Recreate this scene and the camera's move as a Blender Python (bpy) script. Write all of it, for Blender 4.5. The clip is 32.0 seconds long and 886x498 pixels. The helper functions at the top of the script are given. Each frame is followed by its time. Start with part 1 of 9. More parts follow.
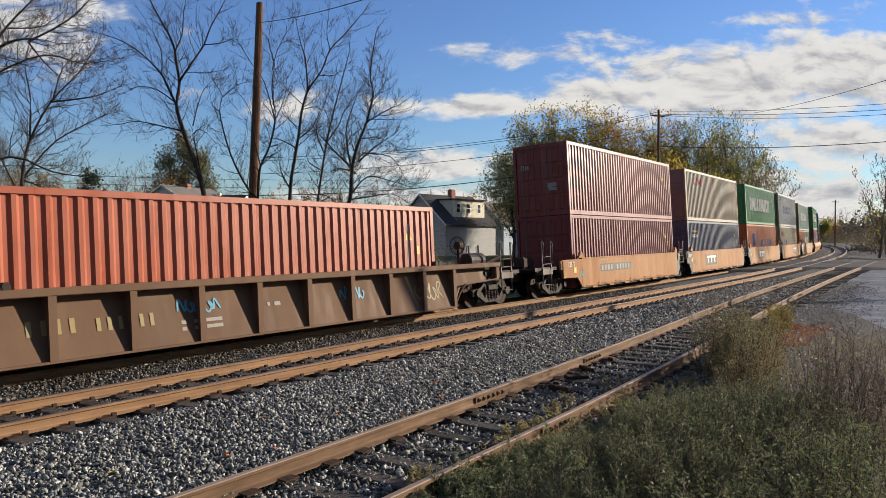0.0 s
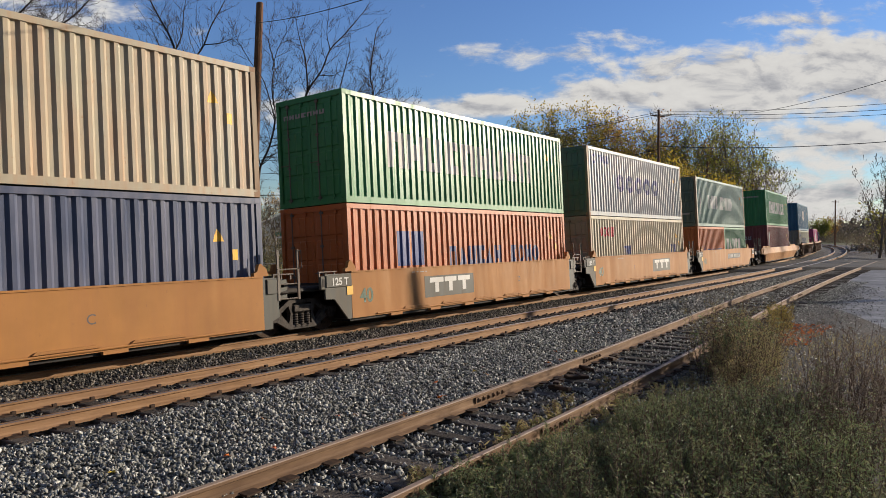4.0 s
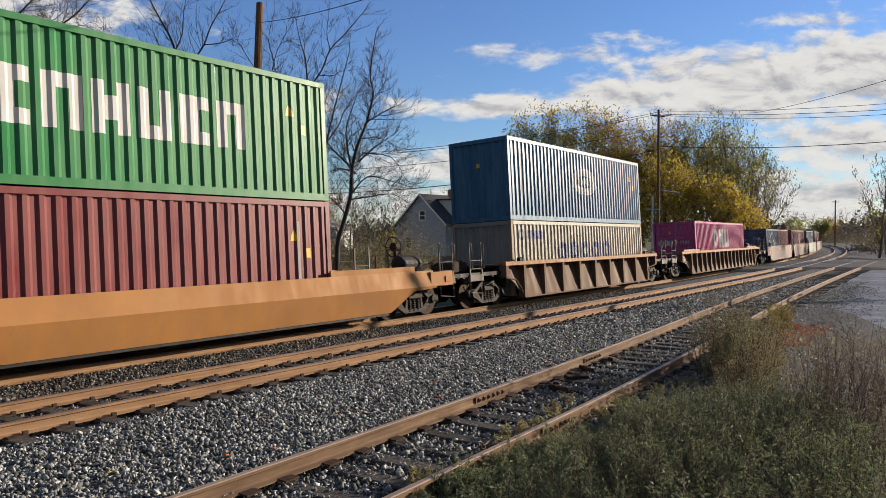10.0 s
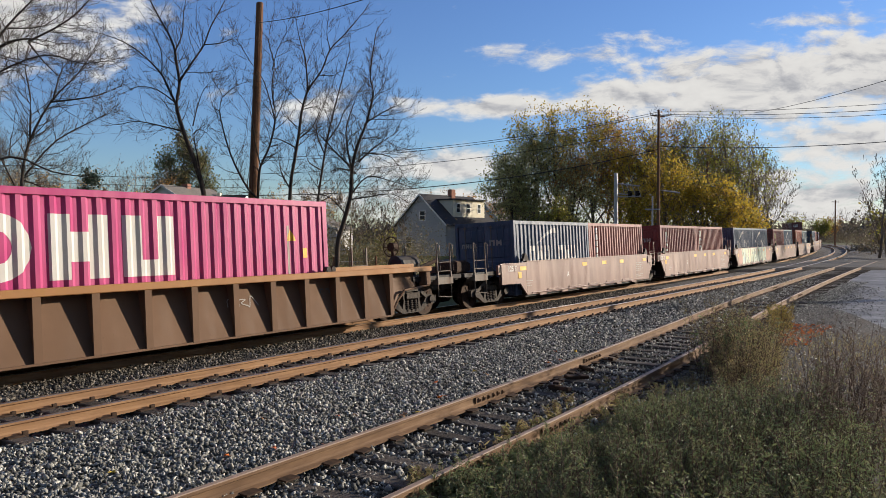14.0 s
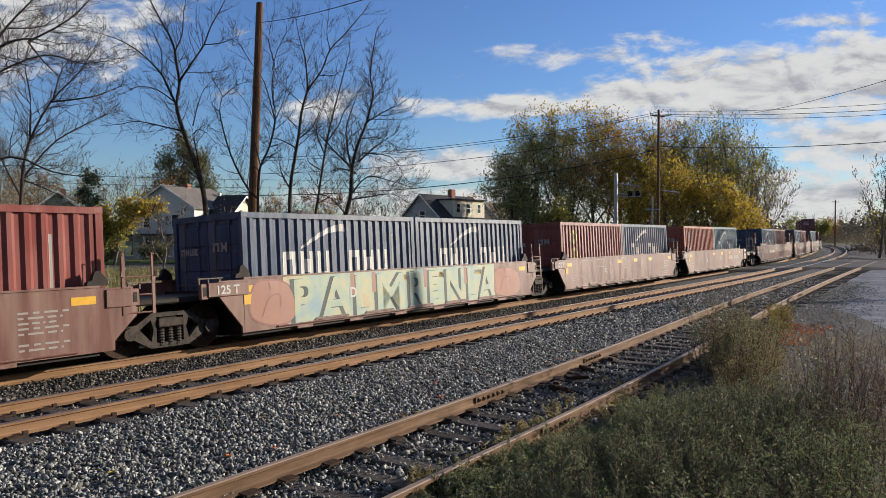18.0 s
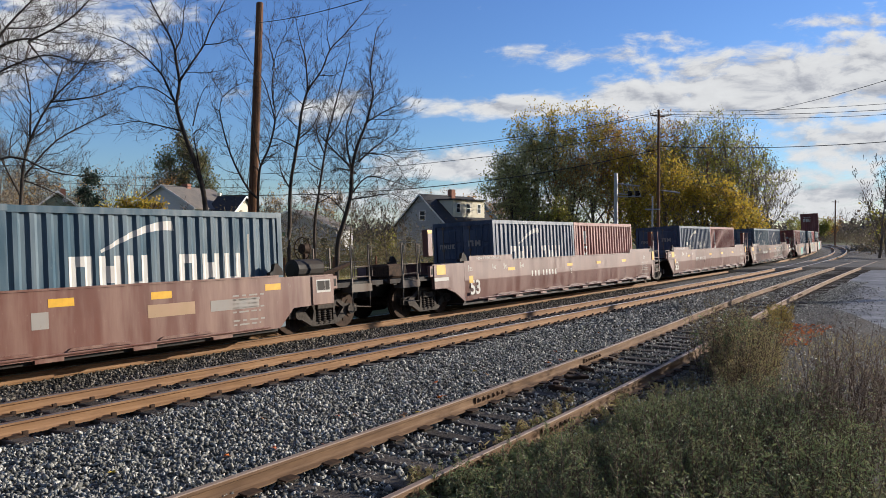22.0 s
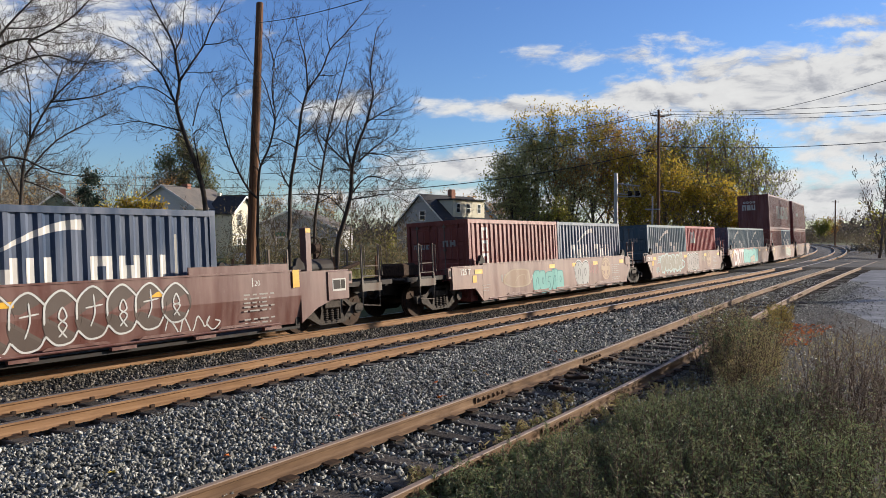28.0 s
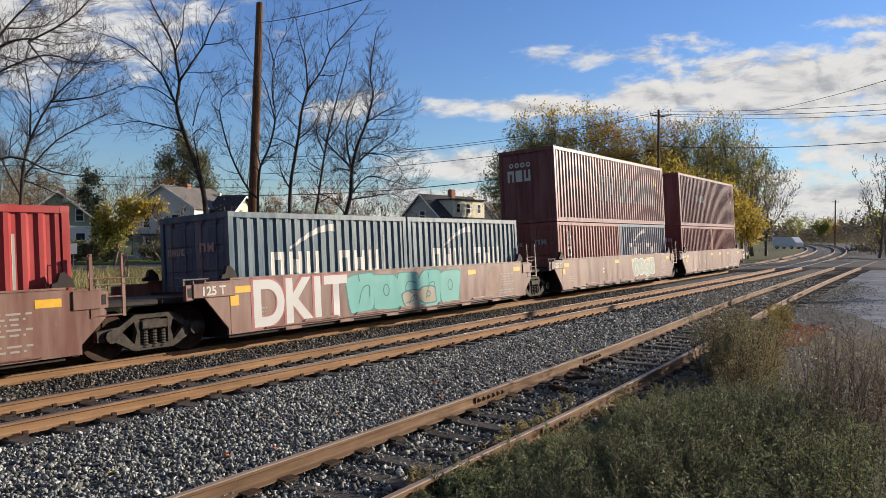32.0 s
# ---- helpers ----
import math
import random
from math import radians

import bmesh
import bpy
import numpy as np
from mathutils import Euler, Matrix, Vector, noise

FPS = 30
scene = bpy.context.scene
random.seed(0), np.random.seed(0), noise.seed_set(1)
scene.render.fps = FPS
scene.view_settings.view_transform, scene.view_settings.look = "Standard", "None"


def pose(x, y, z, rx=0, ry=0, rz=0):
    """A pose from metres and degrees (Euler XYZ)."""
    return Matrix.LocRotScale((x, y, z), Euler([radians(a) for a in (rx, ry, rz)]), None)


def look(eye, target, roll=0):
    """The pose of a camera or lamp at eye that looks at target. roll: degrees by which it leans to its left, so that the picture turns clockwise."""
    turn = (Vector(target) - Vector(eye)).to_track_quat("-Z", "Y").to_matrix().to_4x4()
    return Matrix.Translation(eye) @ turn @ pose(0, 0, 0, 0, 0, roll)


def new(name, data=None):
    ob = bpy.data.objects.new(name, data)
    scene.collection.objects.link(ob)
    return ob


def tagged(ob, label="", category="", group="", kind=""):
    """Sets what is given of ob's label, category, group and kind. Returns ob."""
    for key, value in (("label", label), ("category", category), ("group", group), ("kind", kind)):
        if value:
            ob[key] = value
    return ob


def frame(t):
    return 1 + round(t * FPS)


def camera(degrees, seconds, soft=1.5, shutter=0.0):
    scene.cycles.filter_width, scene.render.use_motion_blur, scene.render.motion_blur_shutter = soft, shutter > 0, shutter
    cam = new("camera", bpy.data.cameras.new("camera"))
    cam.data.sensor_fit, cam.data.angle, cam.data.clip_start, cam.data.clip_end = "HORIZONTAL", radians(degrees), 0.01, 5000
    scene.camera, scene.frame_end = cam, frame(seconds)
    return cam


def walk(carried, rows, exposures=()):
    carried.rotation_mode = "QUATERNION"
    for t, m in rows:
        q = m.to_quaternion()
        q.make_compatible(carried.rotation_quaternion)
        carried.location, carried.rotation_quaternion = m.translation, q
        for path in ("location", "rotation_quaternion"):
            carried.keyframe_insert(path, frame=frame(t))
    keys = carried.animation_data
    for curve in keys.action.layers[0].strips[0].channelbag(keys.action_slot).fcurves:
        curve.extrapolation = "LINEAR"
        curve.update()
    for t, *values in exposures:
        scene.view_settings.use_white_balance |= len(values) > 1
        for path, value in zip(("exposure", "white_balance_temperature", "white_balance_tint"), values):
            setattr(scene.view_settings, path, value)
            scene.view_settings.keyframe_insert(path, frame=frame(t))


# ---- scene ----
# The camera stands still beside the line.
cam = camera(61.83, 32.0, soft=0.75)
EYE = Vector((0, 0, 2.191))
AIM = EYE + Vector((math.cos(radians(35.445)) * math.cos(radians(0.99)), math.sin(radians(35.445)) * math.cos(radians(0.99)), -math.sin(radians(0.99)))) * 10
walk(cam, [(0.0, look(EYE, AIM, -0.12)), (32.0, look(EYE, AIM, -0.12))],
     [(0.0, 0.52, 6500, 10), (1.5, 0.50, 6500, 10), (2.5, 0.38, 6500, 10), (3.5, 0.35, 6500, 10), (5.5, 0.28, 6500, 10), (7.0, 0.24, 6500, 10), (8.0, 0.32, 6500, 10), (9.2, 0.50, 6500, 10), (12.0, 0.50, 6500, 10), (14.0, 0.48, 6450, 10),
      (17.0, 0.42, 6300, 10), (19.0, 0.38, 6200, 10), (21.0, 0.45, 6100, 10), (24.5, 0.50, 6100, 10), (28.0, 0.52, 6250, 10), (32.0, 0.50, 6400, 10)])

# ---- light: low sun over the right shoulder, clear sky with broken cloud ----
SUN_EL, SUN_AZ = 15.5, -31.5      # degrees; azimuth from +X towards +Y
world = bpy.data.worlds.new("world")
scene.world = world
world.use_nodes = True
wn = world.node_tree
sky = wn.nodes.new("ShaderNodeTexSky")
sky.sky_type, sky.sun_disc = "NISHITA", False
sky.sun_elevation, sky.sun_rotation = radians(SUN_EL), radians(90 - SUN_AZ)
sky.air_density, sky.dust_density, sky.ozone_density = 1.2, 0.1, 6.0
deep = wn.nodes.new("ShaderNodeHueSaturation")
deep.inputs["Hue"].default_value, deep.inputs["Saturation"].default_value = 0.512, 1.0
wn.links.new(sky.outputs[0], deep.inputs["Color"])
tint = wn.nodes.new("ShaderNodeMix")
tint.data_type, tint.blend_type = "RGBA", "MULTIPLY"
tint.inputs[0].default_value, tint.inputs[7].default_value = 1.0, (1.0, 0.99, 1.01, 1.0)
wn.links.new(deep.outputs[0], tint.inputs[6])
wn.links.new(tint.outputs[2], wn.nodes["Background"].inputs[0])
wn.nodes["Background"].inputs[1].default_value = 0.108
sun = new("sun", bpy.data.lights.new("sun", "SUN"))
sun.data.energy, sun.data.angle, sun.data.color = 5.0, radians(0.5), (1.0, 0.86, 0.68)
SUN_WAY = Vector((math.cos(radians(SUN_AZ)) * math.cos(radians(SUN_EL)), math.sin(radians(SUN_AZ)) * math.cos(radians(SUN_EL)), math.sin(radians(SUN_EL))))
sun.matrix_world = look(SUN_WAY * 50, (0, 0, 0))

# ---- materials ----
MATS = {}


def links(mat):
    nt = mat.node_tree
    return nt.nodes, nt.links, nt.nodes["Principled BSDF"]


def ramp(nodes, stops):
    r = nodes.new("ShaderNodeValToRGB")
    while len(r.color_ramp.elements) < len(stops):
        r.color_ramp.elements.new(0.5)
    for e, (p, c) in zip(r.color_ramp.elements, stops):
        e.position, e.color = p, (*c, 1) if len(c) == 3 else c
    return r


def noise_node(nodes, lk, scale, detail=6.0, stretch=None, rough=0.6, space="Object"):
    tc = nodes.new("ShaderNodeTexCoord")
    n = nodes.new("ShaderNodeTexNoise")
    n.inputs["Scale"].default_value, n.inputs["Detail"].default_value, n.inputs["Roughness"].default_value = scale, detail, rough
    if stretch:
        mp = nodes.new("ShaderNodeMapping")
        mp.inputs["Scale"].default_value = stretch
        lk.new(tc.outputs[space], mp.inputs[0])
        lk.new(mp.outputs[0], n.inputs["Vector"])
    else:
        lk.new(tc.outputs[space], n.inputs["Vector"])
    return n


def mixc(nodes, lk, a, b, fac, mode="MIX"):
    m = nodes.new("ShaderNodeMix")
    m.data_type, m.blend_type = "RGBA", mode
    for sock, v in ((m.inputs[6], a), (m.inputs[7], b), (m.inputs[0], fac)):
        if isinstance(v, (int, float)):
            sock.default_value = v
        elif isinstance(v, tuple):
            sock.default_value = (*v, 1)
        else:
            lk.new(v, sock)
    return m.outputs[2]


def bumped(nodes, lk, bsdf, height, strength, dist=0.02):
    b = nodes.new("ShaderNodeBump")
    b.inputs["Strength"].default_value, b.inputs["Distance"].default_value = strength, dist
    lk.new(height, b.inputs["Height"])
    lk.new(b.outputs[0], bsdf.inputs["Normal"])


def shade(v, k):
    return tuple(min(1.0, c * k) for c in v)


def paint(name, col, wear=(0.16, 0.08, 0.05), amount=0.5, rough=0.36, metal=0.0, fade=0.75, gloss=0.35):
    """Weathered paint: large fading, vertical streaks of dirt, small rust spots."""
    if name in MATS:
        return MATS[name]
    m = bpy.data.materials.new(name)
    m.use_nodes = True
    nodes, lk, bsdf = links(m)
    big = noise_node(nodes, lk, 0.8, 4)
    col = shade(col, 0.86)
    c = mixc(nodes, lk, shade(col, fade * 0.9), shade(col, 1.18), big.outputs[0])
    st = noise_node(nodes, lk, 3.0, 5, (1, 1, 0.12))
    sr = ramp(nodes, [(0.42, (0, 0, 0)), (0.75, (amount, amount, amount))])
    lk.new(st.outputs[0], sr.inputs[0])
    c = mixc(nodes, lk, c, shade(wear, 1.3), sr.outputs[0])
    sp = noise_node(nodes, lk, 11.0, 8, (1, 1, 0.5), 0.7)
    pr = ramp(nodes, [(0.62, (0, 0, 0)), (0.70, (amount, amount, amount))])
    lk.new(sp.outputs[0], pr.inputs[0])
    c = mixc(nodes, lk, c, wear, pr.outputs[0])
    lk.new(c, bsdf.inputs["Base Color"])
    rr = ramp(nodes, [(0.3, (rough - 0.12,) * 3), (0.7, (min(1, rough + 0.2),) * 3)])
    lk.new(st.outputs[0], rr.inputs[0])
    lk.new(rr.outputs[0], bsdf.inputs["Roughness"])
    bsdf.inputs["Metallic"].default_value = metal
    bsdf.inputs["Specular IOR Level"].default_value = gloss
    bumped(nodes, lk, bsdf, sp.outputs[0], 0.15, 0.01)
    MATS[name] = m
    return m


def grainy(name, stops, scale, rough=0.9, bump=0.4, dist=0.03, stretch=None, second=None, object_random=0.0, detail=8.0):
    """A mottled matt surface: a ramp over noise, a second larger noise, and relief."""
    if name in MATS:
        return MATS[name]
    m = bpy.data.materials.new(name)
    m.use_nodes = True
    nodes, lk, bsdf = links(m)
    n = noise_node(nodes, lk, scale, detail, stretch, 0.65)
    r = ramp(nodes, stops)
    lk.new(n.outputs[0], r.inputs[0])
    c = r.outputs[0]
    if second:
        n2 = noise_node(nodes, lk, second[0], 3)
        r2 = ramp(nodes, [(0.4, (0, 0, 0)), (0.65, (second[2],) * 3)])
        lk.new(n2.outputs[0], r2.inputs[0])
        c = mixc(nodes, lk, c, second[1], r2.outputs[0])
    if object_random:
        oi = nodes.new("ShaderNodeObjectInfo")
        rr = ramp(nodes, [(0, (1 - object_random,) * 3), (1, (1 + object_random,) * 3)])
        lk.new(oi.outputs["Random"], rr.inputs[0])
        c = mixc(nodes, lk, c, rr.outputs[0], 1.0, "MULTIPLY")
    lk.new(c, bsdf.inputs["Base Color"])
    bsdf.inputs["Roughness"].default_value = rough
    bsdf.inputs["Specular IOR Level"].default_value = 0.2 if rough > 0.6 else 0.5
    if bump:
        bumped(nodes, lk, bsdf, n.outputs[0], bump, dist)
    MATS[name] = m
    return m


def islands(name, stops, rough=0.8, bump_scale=0, sheen=0.0, through_light=0.0):
    """One colour for each loose piece of a mesh, from a ramp."""
    m = bpy.data.materials.new(name)
    m.use_nodes = True
    nodes, lk, bsdf = links(m)
    g = nodes.new("ShaderNodeNewGeometry")
    r = ramp(nodes, stops)
    lk.new(g.outputs["Random Per Island"], r.inputs[0])
    c = r.outputs[0]
    if bump_scale:
        n = noise_node(nodes, lk, bump_scale, 4)
        r2 = ramp(nodes, [(0.3, (0.6,) * 3), (0.7, (1.3,) * 3)])
        lk.new(n.outputs[0], r2.inputs[0])
        c = mixc(nodes, lk, c, r2.outputs[0], 1.0, "MULTIPLY")
        bumped(nodes, lk, bsdf, n.outputs[0], 0.5, 0.01)
    lk.new(c, bsdf.inputs["Base Color"])
    bsdf.inputs["Roughness"].default_value = rough
    if through_light:
        tr = nodes.new("ShaderNodeBsdfTranslucent")
        lk.new(c, tr.inputs[0])
        mx = nodes.new("ShaderNodeMixShader")
        mx.inputs[0].default_value = through_light
        lk.new(bsdf.outputs[0], mx.inputs[1])
        lk.new(tr.outputs[0], mx.inputs[2])
        lk.new(mx.outputs[0], nodes["Material Output"].inputs[0])
    return m


def plain(name, col, rough=0.6, metal=0.0):
    if name not in MATS:
        MATS[name] = grainy(name, [(0.3, shade(col, 0.85)), (0.7, shade(col, 1.1))], 6.0, rough, 0.08, 0.005)
        MATS[name].node_tree.nodes["Principled BSDF"].inputs["Metallic"].default_value = metal
    return MATS[name]


M_STEEL = paint("dark_steel", (0.018, 0.016, 0.015), (0.05, 0.03, 0.02), 0.5, 0.65)
M_RUSTY = grainy("rusty_steel", [(0.3, (0.025, 0.017, 0.013)), (0.7, (0.085, 0.05, 0.032))], 14, 0.8, 0.3, 0.01)
M_TRUCK = grainy("truck_steel", [(0.3, (0.022, 0.019, 0.017)), (0.7, (0.10, 0.082, 0.068))], 9, 0.75, 0.3, 0.01)
M_RAIL_OLD = grainy("siding_rust", [(0.25, (0.09, 0.055, 0.034)), (0.5, (0.19, 0.118, 0.07)), (0.75, (0.29, 0.19, 0.115))], 6, 0.8, 0.3, 0.005, (0.25, 1, 2.5), (1.4, (0.11, 0.065, 0.04), 0.6))
M_RAIL = grainy("rail_rust", [(0.25, (0.17, 0.092, 0.046)), (0.5, (0.29, 0.17, 0.087)), (0.75, (0.41, 0.255, 0.14))], 5, 0.75, 0.2, 0.004, (0.25, 1, 2.5), (1.2, (0.22, 0.13, 0.08), 0.5))
M_RAILTOP = plain("rail_head_polish", (0.36, 0.34, 0.32), 0.28, 0.9)
M_RAILTOP_OLD = grainy("rail_head_dull", [(0.3, (0.20, 0.13, 0.09)), (0.7, (0.36, 0.27, 0.20))], 7, 0.6, 0.2, 0.004, (0.2, 1, 1))
M_TIE = grainy("tie_wood", [(0.25, (0.03, 0.026, 0.023)), (0.6, (0.095, 0.082, 0.072)), (0.85, (0.21, 0.19, 0.17))], 7, 0.9, 0.8, 0.02, (9, 0.7, 9), None, 0.35)
M_WHITE = paint("white_letters", (0.75, 0.74, 0.70), (0.45, 0.38, 0.32), 0.35, 0.6)
M_WHITE_DIM = paint("grey_letters", (0.42, 0.40, 0.37), (0.28, 0.2, 0.17), 0.4, 0.7)
M_YELLOW = plain("reflector_yellow", (0.75, 0.42, 0.03), 0.4)
M_GRAB = paint("grab_iron", (0.20, 0.17, 0.14), (0.09, 0.05, 0.035), 0.6, 0.6)
M_GLASS = bpy.data.materials.new("window_glass")
M_GLASS.use_nodes = True
M_GLASS.node_tree.nodes["Principled BSDF"].inputs["Base Color"].default_value = (0.03, 0.04, 0.05, 1)
M_GLASS.node_tree.nodes["Principled BSDF"].inputs["Roughness"].default_value = 0.06

# ---- mesh helpers ----


def mesh_from(name, verts, faces, smooth=False):
    me = bpy.data.meshes.new(name)
    me.from_pydata([tuple(v) for v in verts], [], faces)
    if smooth:
        me.polygons.foreach_set("use_smooth", [True] * len(me.polygons))
    me.update()
    return me


def to_mesh(name, bm):
    bmesh.ops.recalc_face_normals(bm, faces=bm.faces)
    me = bpy.data.meshes.new(name)
    bm.to_mesh(me)
    bm.free()
    return me


def part(name, data, material, parent=None, label="", at=None):
    """Links a bmesh or a mesh as one object, under a thing or a part; the material sits on the object."""
    me = data if isinstance(data, bpy.types.Mesh) else to_mesh(name, data)
    ob = new(name, me)
    if not me.materials:
        me.materials.append(material)
    ob.material_slots[0].link = "OBJECT"
    ob.material_slots[0].material = material
    if parent:
        ob.parent = parent
    if at is not None:
        ob.matrix_basis = at if isinstance(at, Matrix) else Matrix.Translation(at)
    if label:
        tagged(ob, label)
    return ob


def thing(name, at, label, category, group=""):
    ob = new(name)
    ob.empty_display_size = 0.2
    ob.matrix_basis = at
    return tagged(ob, label, category, group)


def box(bm, x0, x1, y0, y1, z0, z1, m=None, bevel=0.0):
    vs = [bm.verts.new((x, y, z)) for x in (x0, x1) for y in (y0, y1) for z in (z0, z1)]
    fs = [bm.faces.new([vs[i] for i in f]) for f in ((0, 1, 3, 2), (4, 6, 7, 5), (0, 4, 5, 1), (2, 3, 7, 6), (0, 2, 6, 4), (1, 5, 7, 3))]
    if bevel:
        edges = list({e for f in fs for e in f.edges})
        vs = list({v for f in bmesh.ops.bevel(bm, geom=edges, offset=bevel, segments=1, affect="EDGES")["faces"] for v in f.verts} | {v for v in vs if v.is_valid})
    if m is not None:
        bmesh.ops.transform(bm, matrix=m, verts=[v for v in vs if v.is_valid])
    return vs


def tube(bm, a, b, r0, r1=None, n=6, caps=True):
    a, b = Vector(a), Vector(b)
    r1 = r0 if r1 is None else r1
    q = (b - a).to_track_quat("Z", "Y")
    rings = []
    for p, r in ((a, r0), (b, r1)):
        rings.append([bm.verts.new(p + q @ Vector((r * math.cos(k * math.tau / n), r * math.sin(k * math.tau / n), 0))) for k in range(n)])
    for k in range(n):
        bm.faces.new((rings[0][k], rings[0][(k + 1) % n], rings[1][(k + 1) % n], rings[1][k]))
    if caps:
        bm.faces.new(rings[0][::-1])
        bm.faces.new(rings[1])


def pipe(bm, pts, r, n=6):
    """A bent rod through pts, in one piece."""
    pts = [Vector(p) for p in pts]
    rings = []
    for k, p in enumerate(pts):
        d = (pts[min(k + 1, len(pts) - 1)] - pts[max(k - 1, 0)]).normalized()
        rk = r[k] if isinstance(r, (list, tuple)) else r
        q = d.to_track_quat("Z", "Y")
        rings.append([bm.verts.new(p + q @ Vector((rk * math.cos(j * math.tau / n), rk * math.sin(j * math.tau / n), 0))) for j in range(n)])
    for a, b in zip(rings, rings[1:]):
        for j in range(n):
            bm.faces.new((a[j], a[(j + 1) % n], b[(j + 1) % n], b[j]))
    bm.faces.new(rings[0][::-1])
    bm.faces.new(rings[-1])


def prism(bm, outline, y0, y1):
    """A plate: an outline in x and z, from y0 to y1."""
    a = [bm.verts.new((x, y0, z)) for x, z in outline]
    b = [bm.verts.new((x, y1, z)) for x, z in outline]
    bm.faces.new(a)
    bm.faces.new(b[::-1])
    for k in range(len(a)):
        bm.faces.new((a[k], b[k], b[(k + 1) % len(a)], a[(k + 1) % len(a)]))


CACHE = {}


def cached(key, build):
    if key not in CACHE:
        bm = bmesh.new()
        build(bm)
        CACHE[key] = to_mesh(str(key[0]) if isinstance(key, tuple) else key, bm)
    return CACHE[key]


def box_mesh(x0, x1, y0, y1, z0, z1, bevel=0.0):
    key = ("box", *[round(v, 3) for v in (x0, x1, y0, y1, z0, z1, bevel)])
    return cached(key, lambda bm: box(bm, x0, x1, y0, y1, z0, z1, None, bevel))


# ---- the line: a straight that turns into a left-hand curve ----
CANT = radians(3.13)
GAUGE = 1.508                      # between rail centres
LINE_S = np.arange(-420.0, 460.0, 0.5)
_k = np.interp(LINE_S, [29.9, 33.1], [-0.00012, 0.0014286])
_th = np.cumsum(_k) * 0.5
_i0 = int(np.argmin(abs(LINE_S)))
_th -= _th[_i0]
_x, _y = np.cumsum(np.cos(_th)) * 0.5, np.cumsum(np.sin(_th)) * 0.5
LINE_X, LINE_Y, LINE_T = _x - _x[_i0], _y - _y[_i0] + 9.831, _th
FAR_TRACK, FAR_Z = 4.0275, -0.162   # the train's track: beyond the middle one, a little lower


def on_line(s, off=0.0, z=0.0, track=0.0, base=0.0):
    """A place s metres along the line, off to its left and z over the rails of the canted track."""
    th = np.interp(s, LINE_S, LINE_T)
    o = track + off * math.cos(CANT) + z * math.sin(CANT)
    return Vector((np.interp(s, LINE_S, LINE_X) - math.sin(th) * o, np.interp(s, LINE_S, LINE_Y) + math.cos(th) * o, base - off * math.sin(CANT) + z * math.cos(CANT)))


def beside(s, off, z=0.0):
    """A place beside the line, level, off metres to the left of the middle track."""
    th = np.interp(s, LINE_S, LINE_T)
    return Vector((np.interp(s, LINE_S, LINE_X) - math.sin(th) * off, np.interp(s, LINE_S, LINE_Y) + math.cos(th) * off, z))


def toward(side, dist, z=0.0):
    """A place on the ground dist metres from the camera, its bearing given as a tangent from the view axis, right positive."""
    a = radians(35.445) - math.atan(side)
    return Vector((dist * math.cos(a), dist * math.sin(a), z))

# ---- ground ----
M_GROUND = grainy("rough_grass", [(0.3, (0.05, 0.048, 0.022)), (0.5, (0.09, 0.088, 0.035)), (0.72, (0.16, 0.13, 0.065))], 1.3, 0.95, 0.6, 0.08, None, (0.09, (0.07, 0.09, 0.025), 0.8))
M_BALLAST = grainy("ballast_bed", [(0.3, (0.035, 0.035, 0.036)), (0.5, (0.11, 0.11, 0.11)), (0.72, (0.24, 0.235, 0.23))], 17, 0.9, 1.0, 0.05, None, (0.5, (0.10, 0.08, 0.06), 0.5))
M_STONE = islands("crushed_stone", [(0.0, (0.075, 0.076, 0.071)), (0.3, (0.165, 0.167, 0.156)), (0.62, (0.29, 0.29, 0.27)), (0.86, (0.43, 0.43, 0.395)), (1.0, (0.57, 0.57, 0.525))], 0.9, 30)
# darker, browner stone for the strips between and beside the rails
M_STONE_DARK = islands("dark_stone", [(0.0, (0.03, 0.027, 0.023)), (0.4, (0.09, 0.082, 0.07)), (0.75, (0.16, 0.145, 0.12)), (1.0, (0.30, 0.27, 0.23))], 0.9, 30)
for m_ in (M_STONE, M_STONE_DARK):
    m_.node_tree.nodes["Principled BSDF"].inputs["Specular IOR Level"].default_value = 0.2
M_ASPHALT = grainy("asphalt", [(0.3, (0.03, 0.028, 0.027)), (0.7, (0.085, 0.08, 0.075))], 7, 0.75, 0.7, 0.02, None, (0.35, (0.125, 0.115, 0.10), 0.8))
M_LAWN = grainy("lawn", [(0.3, (0.05, 0.09, 0.02)), (0.7, (0.12, 0.17, 0.045))], 3, 0.95, 0.5, 0.05, None, (0.3, (0.16, 0.13, 0.05), 0.5))
M_DIRT = grainy("gravelly_dirt", [(0.3, (0.045, 0.042, 0.04)), (0.55, (0.12, 0.112, 0.105)), (0.75, (0.25, 0.24, 0.225))], 12, 0.92, 0.9, 0.04, None, (0.7, (0.07, 0.055, 0.04), 0.6))


def sheet(name, verts, faces, material, label, category, kind="structure"):
    ob = part(name, mesh_from(name, verts, faces, True), material)
    return tagged(ob, label, category, kind=kind)


